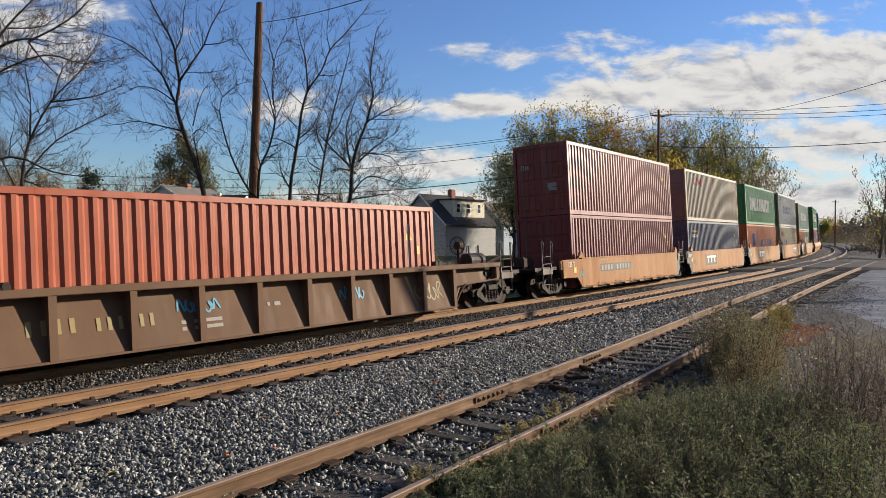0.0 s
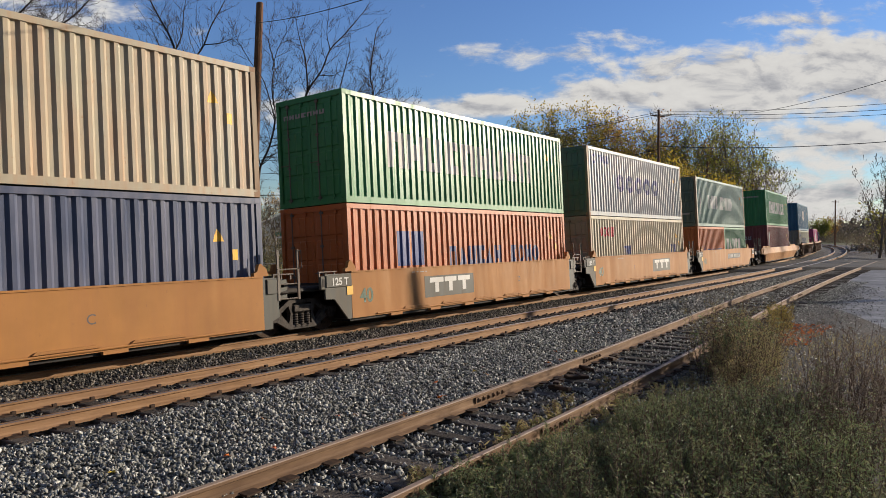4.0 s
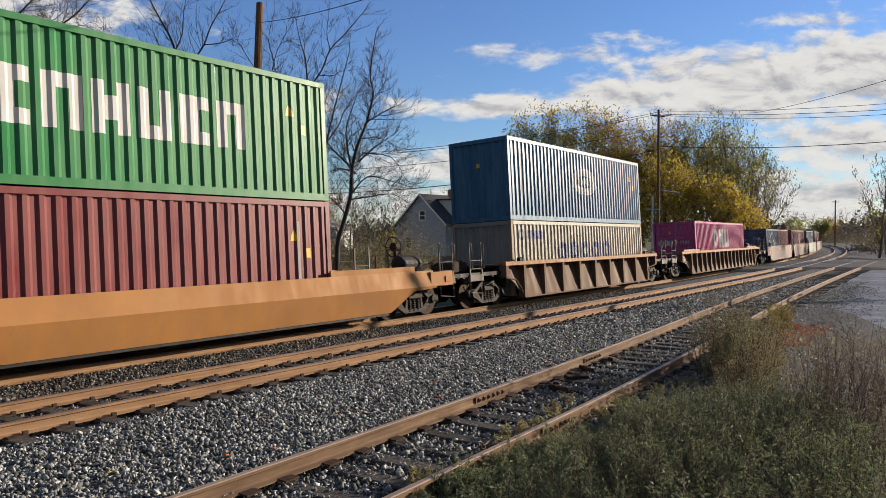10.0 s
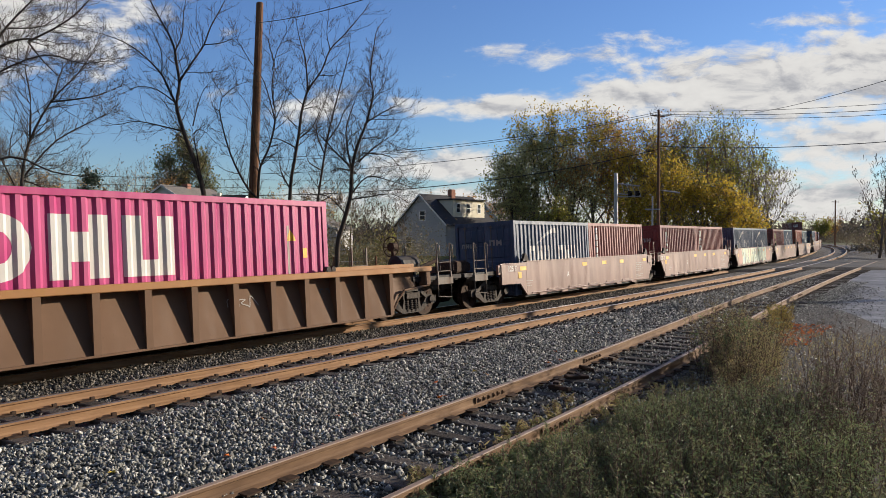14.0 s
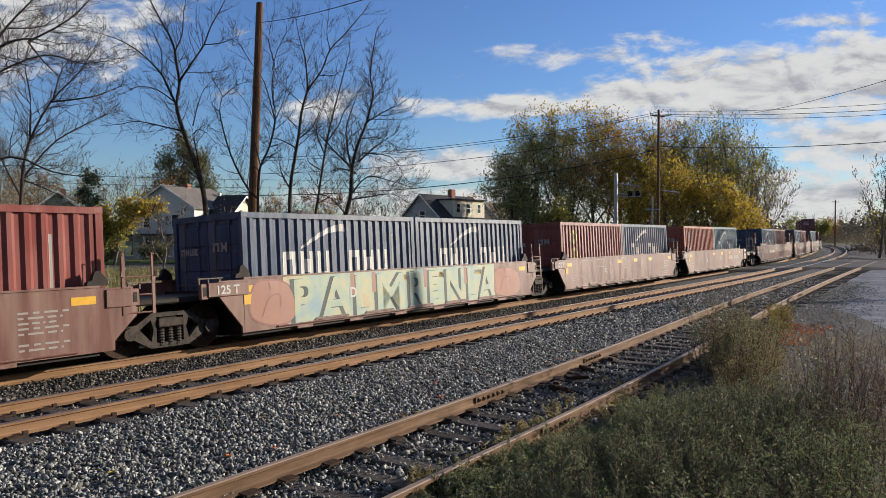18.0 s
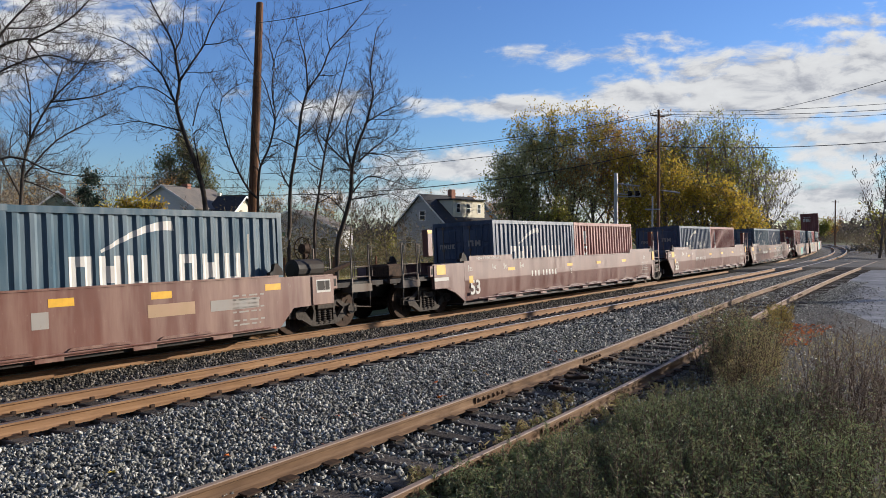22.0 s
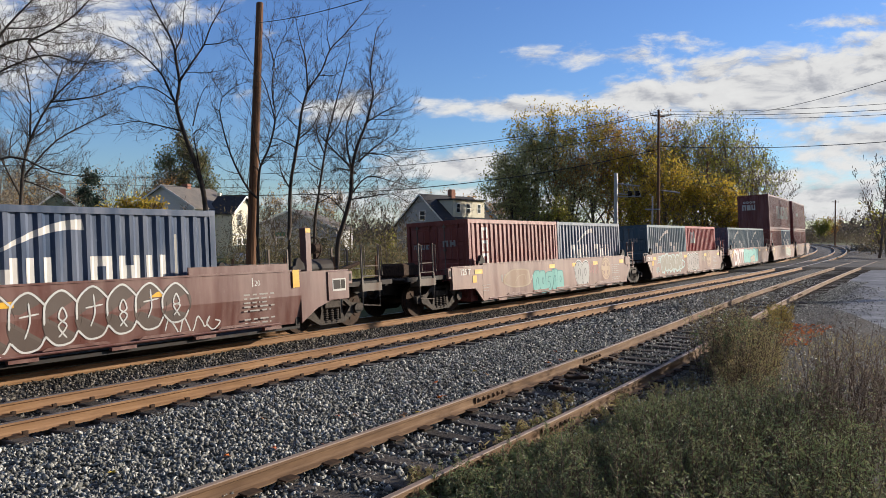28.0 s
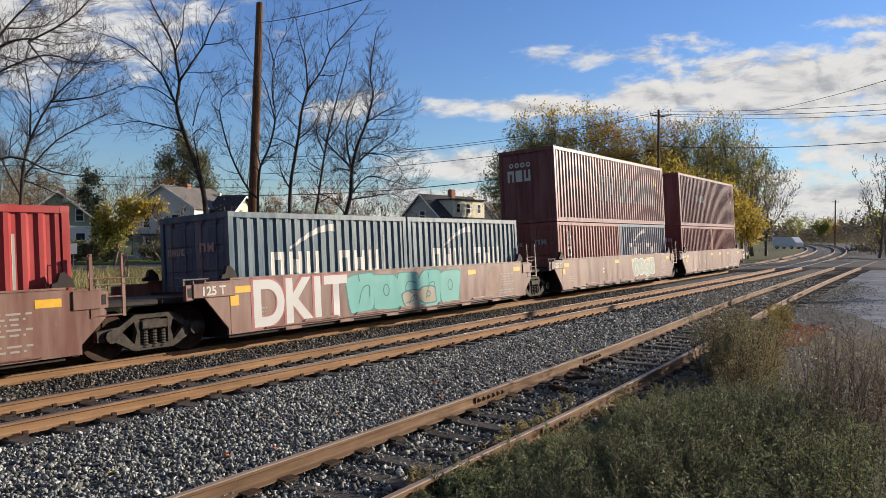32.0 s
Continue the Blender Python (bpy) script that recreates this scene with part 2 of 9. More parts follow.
# One ground sheet to the horizon, finer near the line.
gx = [-2500, -800, -300, -120, -60, -30, -15, 0, 10, 20, 30, 45, 60, 80, 110, 150, 220, 350, 700, 1400, 3000]
gy = [-2500, -800, -300, -100, -40, -15, -5, 0, 4, 9, 14, 19, 25, 35, 50, 70, 100, 150, 250, 500, 1200, 3000]
gv = [(x, y, -0.42 + (0.0 if -30 < y < 22 else 0.10 * noise.noise((x * 0.05, y * 0.05, 0)))) for y in gy for x in gx]
gf = [(j * len(gx) + i, j * len(gx) + i + 1, (j + 1) * len(gx) + i + 1, (j + 1) * len(gx) + i) for j in range(len(gy) - 1) for i in range(len(gx) - 1)]
sheet("ground", gv, gf, M_GROUND, "rough ground with dry autumn grass beside the railway", "ground")


def ribbon(s0, s1, step, profile, rough=0.0, centre=beside):
    """Verts and faces of a strip along the line; profile rows are (offset, height)."""
    verts, faces, n = [], [], len(profile)
    rows = np.arange(s0, s1 + 1e-6, step)
    for s in rows:
        for off, z in profile:
            v = centre(s, off, z)
            v.z += rough * noise.noise((v.x * 0.9, v.y * 0.9, 0))
            verts.append(v)
    for j in range(len(rows) - 1):
        for i in range(n - 1):
            faces.append((j * n + i, j * n + i + 1, (j + 1) * n + i + 1, (j + 1) * n + i))
    return verts, faces


BED = [(-7.6, -0.45), (-6.8, -0.30), (-6.2, -0.255), (-5.0, -0.262), (-4.2, -0.255), (-3.6, -0.225), (-3.0, -0.215), (-2.5, -0.19), (-1.9, -0.15), (-1.4, -0.125), (-1.05, -0.172), (-0.5, -0.205), (0, -0.215), (0.8, -0.25), (1.35, -0.258), (2.0, -0.285), (2.6, -0.275),
       (4.03, -0.35), (5.4, -0.42), (6.3, -0.52), (7.6, -0.80)]
bv, bf = ribbon(-40, 230, 1.0, BED, 0.02)
sheet("ballast", bv, bf, M_BALLAST, "bed of crushed grey stone ballast under the tracks", "ballast")


def stones(count, place, lo, hi, rng):
    """Angular stones as one mesh: each a bent block of eight corners."""
    base = np.array([(x, y, z) for x in (-1, 1) for y in (-1, 1) for z in (-1, 1)], float)
    quads = np.array([(0, 1, 3, 2), (4, 6, 7, 5), (0, 4, 5, 1), (2, 3, 7, 6), (0, 2, 6, 4), (1, 5, 7, 3)])
    pts = place(count, rng)
    n = len(pts)
    size = rng.uniform(lo, hi, (n, 1, 1)) * rng.uniform(0.35, 1.3, (n, 1, 3)) * 0.5
    v = base[None] * size * rng.uniform(0.1, 1.25, (n, 8, 3))
    q = rng.normal(size=(n, 4))
    q /= np.linalg.norm(q, axis=1, keepdims=True)
    w, x, y, z = q.T
    rot = np.stack([1 - 2 * (y * y + z * z), 2 * (x * y - z * w), 2 * (x * z + y * w), 2 * (x * y + z * w), 1 - 2 * (x * x + z * z), 2 * (y * z - x * w),
                    2 * (x * z - y * w), 2 * (y * z + x * w), 1 - 2 * (x * x + y * y)], 1).reshape(n, 3, 3)
    v = np.einsum("nij,nkj->nki", rot, v) + pts[:, None]
    f = (quads[None] + 8 * np.arange(n)[:, None, None]).reshape(-1, 4)
    me = bpy.data.meshes.new("stones")
    me.vertices.add(n * 8)
    me.vertices.foreach_set("co", v.reshape(-1))
    me.loops.add(n * 24)
    me.loops.foreach_set("vertex_index", f.reshape(-1))
    me.polygons.add(n * 6)
    me.polygons.foreach_set("loop_start", np.arange(0, n * 24, 4))
    me.update(calc_edges=True)
    return me


SID_X = [-12, 0, 4, 7, 11, 16, 24, 30, 40, 52, 78, 100]
SID_Y = [4.62, 4.66, 4.70, 4.77, 4.88, 5.17, 5.72, 6.02, 6.40, 6.75, 7.25, 7.6]
BED_O, BED_Z = [b[0] for b in BED], [b[1] for b in BED]


def bed_points(s0, s1, o0, o1, power=1.0):
    def place(count, rng):
        s = s0 + (s1 - s0) * rng.random(count) ** power
        o = rng.uniform(o0, o1, count)
        th = np.interp(s, LINE_S, LINE_T)
        x = np.interp(s, LINE_S, LINE_X) - np.sin(th) * o
        y = np.interp(s, LINE_S, LINE_Y) + np.cos(th) * o
        z = np.interp(o, BED_O, BED_Z) + rng.uniform(-0.006, 0.03, count)
        out = np.stack([x, y, z], 1)
        inside = np.abs(y - np.interp(x, SID_X, SID_Y)) < 1.0
        return out[~inside | (rng.random(count) < 0.55)]
    return place


RNG = np.random.default_rng(4)
for nm, count, place, lo, hi in (
        ("ballast_stones", 60000, bed_points(0.5, 16, -6.4, -0.98, 1.25), 0.03, 0.06),
        ("ballast_stones", 20000, bed_points(16, 44, -5.6, -0.95, 1.3), 0.045, 0.085),
        ("crib_stones", 7000, bed_points(0.5, 24, -0.66, 0.66), 0.03, 0.06),
        ("crib_stones", 22000, bed_points(0.5, 34, 0.86, 3.2), 0.03, 0.065)):
    tagged(part(nm, stones(count, place, lo, hi, RNG), M_STONE_DARK if nm == "crib_stones" else M_STONE), "dark stones round the rails" if nm == "crib_stones" else "loose crushed grey ballast stones", "ballast", kind="stuff")

# ---- the two main tracks ----
RAIL = [(-0.070, -0.170), (0.070, -0.170), (0.070, -0.158), (0.018, -0.140), (0.010, -0.115), (0.010, -0.050), (0.036, -0.036), (0.036, -0.008), (0.028, 0.0),
        (-0.028, 0.0), (-0.036, -0.008), (-0.036, -0.036), (-0.010, -0.050), (-0.010, -0.115), (-0.018, -0.140), (-0.070, -0.158)]


def rail(name, places, ups, material, top_material, label):
    """A rolled rail section swept along places; ups are the sideways unit vectors."""
    verts, faces, n = [], [], len(RAIL)
    for p, side in zip(places, ups):
        for x, z in RAIL:
            verts.append(p + side * x + Vector((0, 0, z)))
    for j in range(len(places) - 1):
        for i in range(n):
            faces.append((j * n + i, j * n + (i + 1) % n, (j + 1) * n + (i + 1) % n, (j + 1) * n + i))
    me = mesh_from(name, verts, faces)
    me.materials.append(material)
    me.materials.append(top_material)
    me.polygons.foreach_set("material_index", [1 if k % n in (7, 8, 9) else 0 for k in range(len(faces))])
    ob = new(name, me)
    return tagged(ob, label, "rail", kind="structure")


tie_me = cached("tie", lambda bm: box(bm, -0.115, 0.115, -1.3, 1.3, -0.17, 0.0, None, 0.012))
plate_me = cached("tie_plate", lambda bm: box(bm, -0.09, 0.09, -0.17, 0.17, 0.0, 0.018))


def anchor(bm):
    box(bm, -0.02, 0.02, -0.09, 0.09, -0.035, 0.0)
    box(bm, -0.03, 0.03, -0.11, -0.07, -0.04, 0.035)
    box(bm, -0.03, 0.03, 0.07, 0.11, -0.04, 0.03)


anchor_me = cached("rail_anchor", anchor)
for track, base, tag_ in ((0.0, 0.0, "middle"), (FAR_TRACK, FAR_Z, "far")):
    ss = np.concatenate([np.arange(-40, 0, 5.0), np.arange(0, 230, 2.5)])
    for side in (-1, 1):
        pl = [on_line(s, side * GAUGE / 2, 0, track, base) for s in ss]
        up = [(on_line(s, 1, 0, track, base) - on_line(s, 0, 0, track, base)).normalized() for s in ss]
        rail("rail", pl, up, M_RAIL, M_RAILTOP, "rust-brown steel rail with a worn bright head")
    bed = tagged(new("ties_" + tag_), "dark creosoted wooden railway ties bedded in ballast", "railway ties", kind="structure")
    for k in range(110):
        s = -2 + k * 0.55
        p = on_line(s, 0, -0.172, track, base)
        th = float(np.interp(s, LINE_S, LINE_T))
        part("tie", tie_me, M_TIE, bed, at=pose(*p, -math.degrees(CANT), 0, math.degrees(th)))
        for side in (-1, 1):
            if track == 0.0 and k < 75:
                q = on_line(s, side * GAUGE / 2, -0.172, track, base)
                part("tie_plate", plate_me, M_RUSTY, bed, at=pose(*q, -math.degrees(CANT), 0, math.degrees(th)))
                a = on_line(s + 0.13, side * GAUGE / 2, -0.155, track, base)
                part("rail_anchor", anchor_me, M_RUSTY, bed, at=pose(*a, -math.degrees(CANT), 0, math.degrees(th)))

# ---- the old siding, bent and overgrown ----
_sx = np.arange(-12, 73, 0.5)
_sy = np.interp(_sx, SID_X, SID_Y)
_sy = np.convolve(np.pad(_sy, 6, "edge"), np.ones(13) / 13, "valid")


def siding(x, off, z=0.0):
    y = np.interp(x, _sx, _sy)
    a = math.atan2(np.interp(x + 0.5, _sx, _sy) - np.interp(x - 0.5, _sx, _sy), 1.0)
    return Vector((x - math.sin(a) * off, y + math.cos(a) * off, z)), a


for side in (-1, 1):
    pl = [siding(x, side * GAUGE / 2, 0.0)[0] for x in _sx]
    up = [Vector((-math.sin(siding(x, 0)[1]), math.cos(siding(x, 0)[1]), 0)) for x in _sx]
    rail("siding_rail", pl, up, M_RAIL_OLD, M_RAILTOP_OLD, "old rusty siding rail, dull brown head, worn joints")
tagged(part("siding_stones", stones(12000, lambda n, r: (lambda x: np.stack([x, np.interp(x, SID_X, SID_Y) + r.uniform(-1.5, 1.5, n), -0.208 + 0.07 * np.array([noise.noise((a * 1.3, 4.0, 0.0)) for a in x]) + r.uniform(-0.01, 0.025, n)], 1))(3 + 30 * r.random(n) ** 1.4), 0.025, 0.06, RNG), M_STONE), "fine crushed stone and cinders over the siding ties", "ballast", kind="stuff")
sid = tagged(new("ties_siding"), "split grey weathered wooden ties of the old siding", "railway ties", kind="structure")
rng = random.Random(7)
for k in range(130):
    x = 2.2 + k * 0.56 + rng.uniform(-0.05, 0.05)
    p, a = siding(x, rng.uniform(-0.08, 0.08), -0.175 - rng.uniform(0, 0.03))
    part("tie", tie_me, M_TIE, sid, at=pose(*p, rng.uniform(-1, 1), 0, math.degrees(a) + rng.uniform(-3, 3)))
    for side in (-1, 1):
        q, a = siding(x, side * GAUGE / 2, -0.168)
        part("tie_plate", plate_me, M_RUSTY, sid, at=pose(*q, 0, 0, math.degrees(a)))


def joint_bar(bm):
    prism(bm, [(-0.42, -0.045), (0.42, -0.045), (0.42, -0.125), (-0.42, -0.125)], -0.022, 0.0)
    for x in (-0.34, -0.2, -0.07, 0.07, 0.2, 0.34):
        tube(bm, (x, 0.0, -0.085), (x, -0.055, -0.085), 0.018, 0.016, 6)
        box(bm, x - 0.028, x + 0.028, -0.04, -0.022, -0.113, -0.057)


joint_me = cached("joint_bar", joint_bar)
for x, side in ((9.0, 1), (12.9, 1), (24.0, 1), (35.0, 1), (8.0, -1), (19.0, -1), (31.0, -1)):
    q, a = siding(x, side * GAUGE / 2 - 0.012, 0.0)
    part("joint_bar", joint_me, M_RAIL_OLD, sid, "rusty bolted joint bar", pose(*q, 0, 0, math.degrees(a)))
# loose bits of tie, plate and wood left beside the siding
for k, (x, off, r) in enumerate(((10.6, 0.42, 20), (11.2, 0.35, -30), (12.0, 0.5, 50), (10.2, 0.2, 70), (13.3, 0.48, 10))):
    q, a = siding(x, off, -0.13)
    bm = bmesh.new()
    box(bm, -0.22, 0.22, -0.05, 0.05, -0.03, 0.03, None, 0.01)
    box(bm, 0.02, 0.12, -0.09, 0.09, 0.02, 0.045, None, 0.005)
    ob = part("scrap_plate", bm, M_RUSTY, None, "", pose(q.x, q.y, q.z, 8, 4, r))
    tagged(ob, "bent rusty scrap plate lying between siding rails", "scrap", "scrap beside the siding")

# ---- road crossing and the lot beside the line ----
def lay(off, track, base):
    return on_line(62, off, -0.02, track, base).z


CROSS_O = [-12, -6.0, -4.6, -2.3, -0.85, 0.85, FAR_TRACK - 0.85, FAR_TRACK + 0.85, FAR_TRACK + 3, FAR_TRACK + 9]
CROSS_Z = [-0.225, -0.16, -0.02, -0.02, lay(-0.85, 0.0, 0.0), lay(0.85, 0.0, 0.0), lay(-0.85, FAR_TRACK, FAR_Z), lay(0.85, FAR_TRACK, FAR_Z), -0.30, -0.32]
cv, cf = ribbon(54, 72, 1.0, [(o, np.interp(o, CROSS_O, CROSS_Z)) for o in np.arange(-12, 12.1, 0.4)], 0, lambda s, o, z: beside((s if s > 54.5 else 54.7) - 0.9 * o, o, z - (0.25 if s < 54.5 or s > 71.5 else 0)))
sheet("crossing", cv, cf, M_ASPHALT, "dark asphalt level crossing laid between the rails", "road")
# asphalt grain whose bright and dark patches paint in sunlight and tree shadows
M_LOT = grainy("asphalt_dappled", [(0.3, (0.07, 0.068, 0.066)), (0.5, (0.18, 0.175, 0.17)), (0.7, (0.36, 0.35, 0.335))], 2.6, 0.55, 0.8, 0.03, (1, 0.6, 1), (0.4, (0.04, 0.037, 0.036), 0.7))
lot = [(13, 3.0), (22, 3.7), (33, 4.6), (42, 5.2), (54, 5.6), (60, 6.0), (76, 5.6), (110, 0), (140, -30), (90, -45), (40, -30), (24, -12), (17, -4), (13, 0.2)]
sheet("lot", [(x, y, -0.24) for x, y in lot], [list(range(len(lot)))], M_LOT, "worn asphalt lot beside the siding, sunlit patches and tree-shadow streaks painted in", "pavement")
near = [(-6, 3.6), (4, 3.7), (9, 3.9), (14, 4.2), (20, 4.4), (26, 4.7), (30, 4.9), (26, 3.0), (20, 1.0), (14, -2), (4, -3), (-6, -3)]
sheet("verge", [(x, y, -0.225) for x, y in near], [list(range(len(near)))], M_DIRT, "gravelly dirt verge with dead leaves", "ground")
tagged(part("verge_stones", stones(11000, lambda n, r: (lambda x: np.stack([x, np.interp(x, [6, 26, 50], [3.9, 4.8, 5.9]) - np.abs(r.normal(0, 1.0, n)) * np.interp(x, [6, 20, 50], [2.0, 1.1, 0.8]), np.full(n, -0.222)], 1))(r.uniform(6, 40, n)), 0.018, 0.045, RNG), M_STONE), "scattered gravel on the verge", "gravel", kind="stuff")
M_WET = plain("wet_film", (0.05, 0.05, 0.05), 0.15)
for k, (x, y, rx, ry) in enumerate(((24.5, 3.05, 0.6, 0.05), (23.6, 2.75, 0.7, 0.04), (25.6, 3.0, 0.5, 0.06))):
    pv = [(x + rx * math.cos(j * math.tau / 24) * (1 + 0.2 * noise.noise((j * 0.9, k, 0))) + 0.4 * ry * math.sin(j * math.tau / 24), y + ry * math.sin(j * math.tau / 24) * (1 + 0.5 * noise.noise((j * 0.9, k, 5))), -0.232) for j in range(24)]
    tagged(part("puddle", mesh_from("puddle", pv, [list(range(24))]), M_WET), "shallow bright puddle on the asphalt", "puddle", "puddles")
# far road behind the train and its grass strip
fr = [toward(-0.75, 68, -0.33), toward(-0.4, 64, -0.33), toward(-0.2, 66, -0.33), toward(0.05, 72, -0.33), toward(0.05, 84, -0.33), toward(-0.2, 76, -0.33), toward(-0.4, 73, -0.33), toward(-0.75, 77, -0.33)]
sheet("street", fr, [list(range(8))], M_ASPHALT, "grey suburban street behind the railway", "road")
lw = [toward(-0.8, 79, -0.3), toward(-0.35, 74, -0.3), toward(0.0, 79, -0.3), toward(0.05, 140, -0.3), toward(-0.4, 130, -0.3), toward(-0.9, 140, -0.3)]
sheet("front_lawn", lw, [list(range(6))], M_LAWN, "mown green front lawns before the houses", "lawn")

# ---- the train ----
# Every unit and container stands at its place at the start, and motions() carries it along the far track.
MOVING = []          # (thing, place along the line at the start, half wheelbase)
WHEELS = []          # wheelsets, in their truck's space


def run(t):
    """Metres that the train has gone after t seconds."""
    return 10.68 * t - 0.006 * t * t - 0.0000767 * t ** 3


def train_pose(s, half, z=0.0):
    a, b = on_line(s - half, 0, 0, FAR_TRACK, FAR_Z), on_line(s + half, 0, 0, FAR_TRACK, FAR_Z)
    m = (a + b) / 2
    rz = math.atan2(b.y - a.y, b.x - a.x)
    return Matrix.Translation(m) @ Matrix.Rotation(rz, 4, "Z") @ Matrix.Rotation(-CANT, 4, "X") @ Matrix.Translation((0, 0, z))


PITCH, DEEP = 0.278, 0.043
FOLDS = (0.0, 0.28, 0.5, 0.78)


def wave(x):
    """How far the corrugated sheet lies behind its outer flats at x."""
    u = (x / PITCH) % 1.0
    if u < 0.28:
        return 0.0
    if u < 0.5:
        return DEEP * (u - 0.28) / 0.22
    if u < 0.78:
        return DEEP
    return DEEP * (1 - (u - 0.78) / 0.22)


def breaks(x0, x1):
    k0, k1 = math.floor(x0 / PITCH), math.ceil(x1 / PITCH)
    return [(k + f) * PITCH for k in range(k0, k1 + 1) for f in FOLDS if x0 + 1e-6 < (k + f) * PITCH < x1 - 1e-6]


def corrugated(bm, x0, x1, z0, z1, y):
    xs = [x0] + breaks(x0, x1) + [x1]
    low = [bm.verts.new((x, y + wave(x), z0)) for x in xs]
    top = [bm.verts.new((x, y + wave(x), z1)) for x in xs]
    for k in range(len(xs) - 1):
        bm.faces.new((low[k], low[k + 1], top[k + 1], top[k]))


def glyph(bm, c, a, b, z0, z1, k=0):
    """One plain painted shape: # block, I bar, O ring, A triangle, ~ arc."""
    def cells(xs, zs, keep):
        vs = {(i, j): bm.verts.new((x, 0, z)) for i, x in enumerate(xs) for j, z in enumerate(zs)}
        for i, j in keep:
            bm.faces.new((vs[i, j], vs[i + 1, j], vs[i + 1, j + 1], vs[i, j + 1]))
        for v in list(vs.values()):
            if not v.link_faces:
                bm.verts.remove(v)
    if c == "#":
        t, h = (b - a) * 0.34, (z1 - z0) * 0.27
        keep = (((0, 0), (0, 1), (0, 2), (1, 2), (2, 2), (2, 1), (2, 0)), ((0, 0), (0, 1), (0, 2), (1, 1), (2, 0), (2, 1), (2, 2)), ((0, 0), (1, 0), (2, 0), (0, 1), (0, 2), (2, 1), (2, 2)), ((0, 0), (0, 1), (0, 2), (1, 2), (2, 2), (1, 0), (2, 0), (1, 1)))[k % 4]
        cells((a, a + t, b - t, b), (z0, z0 + h, z1 - h, z1), keep)
    elif c == "I":
        cells((a, b), (z0, z1), ((0, 0),))
    elif c == "O":
        m = 16
        cx, cz, rx, rz = (a + b) / 2, (z0 + z1) / 2, (b - a) / 2, (z1 - z0) / 2
        t = min(rx, rz) * 0.56
        o = [bm.verts.new((cx + rx * math.cos(j * math.tau / m), 0, cz + rz * math.sin(j * math.tau / m))) for j in range(m)]
        i = [bm.verts.new((cx + (rx - t) * math.cos(j * math.tau / m), 0, cz + (rz - t) * math.sin(j * math.tau / m))) for j in range(m)]
        for j in range(m):
            bm.faces.new((o[j], o[(j + 1) % m], i[(j + 1) % m], i[j]))
    elif c == "A":
        bm.faces.new([bm.verts.new((x, 0, z)) for x, z in ((a, z0), (b, z0), ((a + b) / 2, z1))])
    elif c == "~":
        m = 12
        hi = [bm.verts.new((a + (b - a) * j / m, 0, z0 + (z1 - z0) * math.sin(j / m * math.pi / 2))) for j in range(m + 1)]
        lo = [bm.verts.new((a + (b - a) * (j / m) + 0.03 + 0.0 * j, 0, z0 + (z1 - z0) * (math.sin(j / m * math.pi / 2) - 0.08 - 0.26 * j / m))) for j in range(m + 1)]
        for j in range(m):
            bm.faces.new((lo[j], lo[j + 1], hi[j + 1], hi[j]))


def glyphs(pattern, x0, x1, z0, z1, gap=0.2):
    """A row of plain shapes, each in a bmesh of its own."""
    n = len(pattern)
    w = (x1 - x0) / n
    for k, c in enumerate(pattern):
        if c == ".":
            continue
        g = 0.0 if n == 1 else gap
        bm = bmesh.new()
        glyph(bm, c, x0 + k * w + w * g / 2, x0 + (k + 1) * w - w * g / 2, z0, z1, k)
        yield bm


def drape(bm, y, lift=0.004):
    """Cut flat shapes at the folds of the sheet and lay them onto it."""
    xs = [v.co.x for v in bm.verts]
    for x in breaks(min(xs), max(xs)):
        bmesh.ops.bisect_plane(bm, geom=bm.verts[:] + bm.edges[:] + bm.faces[:], plane_co=(x, 0, 0), plane_no=(1, 0, 0))
    for v in bm.verts:
        v.co.y = y + wave(v.co.x) - lift


TEXTS = {}


def text_mesh(words, size, bold=0.0):
    if (words, size, bold) not in TEXTS:
        cu = bpy.data.curves.new("text", "FONT")
        cu.body, cu.size, cu.align_x, cu.fill_mode, cu.offset = words, size, "LEFT", "FRONT", bold
        tmp = bpy.data.objects.new("text", cu)
        me = bpy.data.meshes.new_from_object(tmp)
        bpy.data.objects.remove(tmp)
        bpy.data.curves.remove(cu)
        me.transform(Matrix.Rotation(math.pi / 2, 4, "X"))
        me.materials.clear()
        TEXTS[(words, size, bold)] = me
    return TEXTS[(words, size, bold)]


def door(bm, w, h):
    """One leaf of a container door: a pressed steel sheet with four raised fields, in one piece."""
    rows = [(0.0, -0.02)]
    for k in range(4):
        z = 0.08 + k * (h - 0.1) / 4
        rows += [(z, -0.02), (z + 0.03, -0.045), (z + (h - 0.1) / 4 - 0.13, -0.045), (z + (h - 0.1) / 4 - 0.10, -0.02)]
    rows.append((h, -0.02))
    ys = (-w / 2, -w / 2 + 0.07, -w / 2 + 0.10, -0.03, 0.0, 0.03, w / 2 - 0.10, w / 2 - 0.07, w / 2)
    grid = [[bm.verts.new((x if j in (2, 3, 5, 6) else -0.02, y, z)) for j, y in enumerate(ys)] for z, x in rows]
    for a, b in zip(grid, grid[1:]):
        for j in range(len(ys) - 1):
            bm.faces.new((a[j], a[j + 1], b[j + 1], b[j]))
    back = [bm.verts.new((0.02, y, z)) for y, z in ((-w / 2, 0), (w / 2, 0), (w / 2, h), (-w / 2, h))]
    bm.faces.new(back)
    bm.faces.new([r[0] for r in grid] + [back[3], back[0]])
    bm.faces.new([r[-1] for r in grid] + [back[2], back[1]])
    bm.faces.new(grid[0] + [back[1], back[0]])
    bm.faces.new(grid[-1] + [back[2], back[3]])


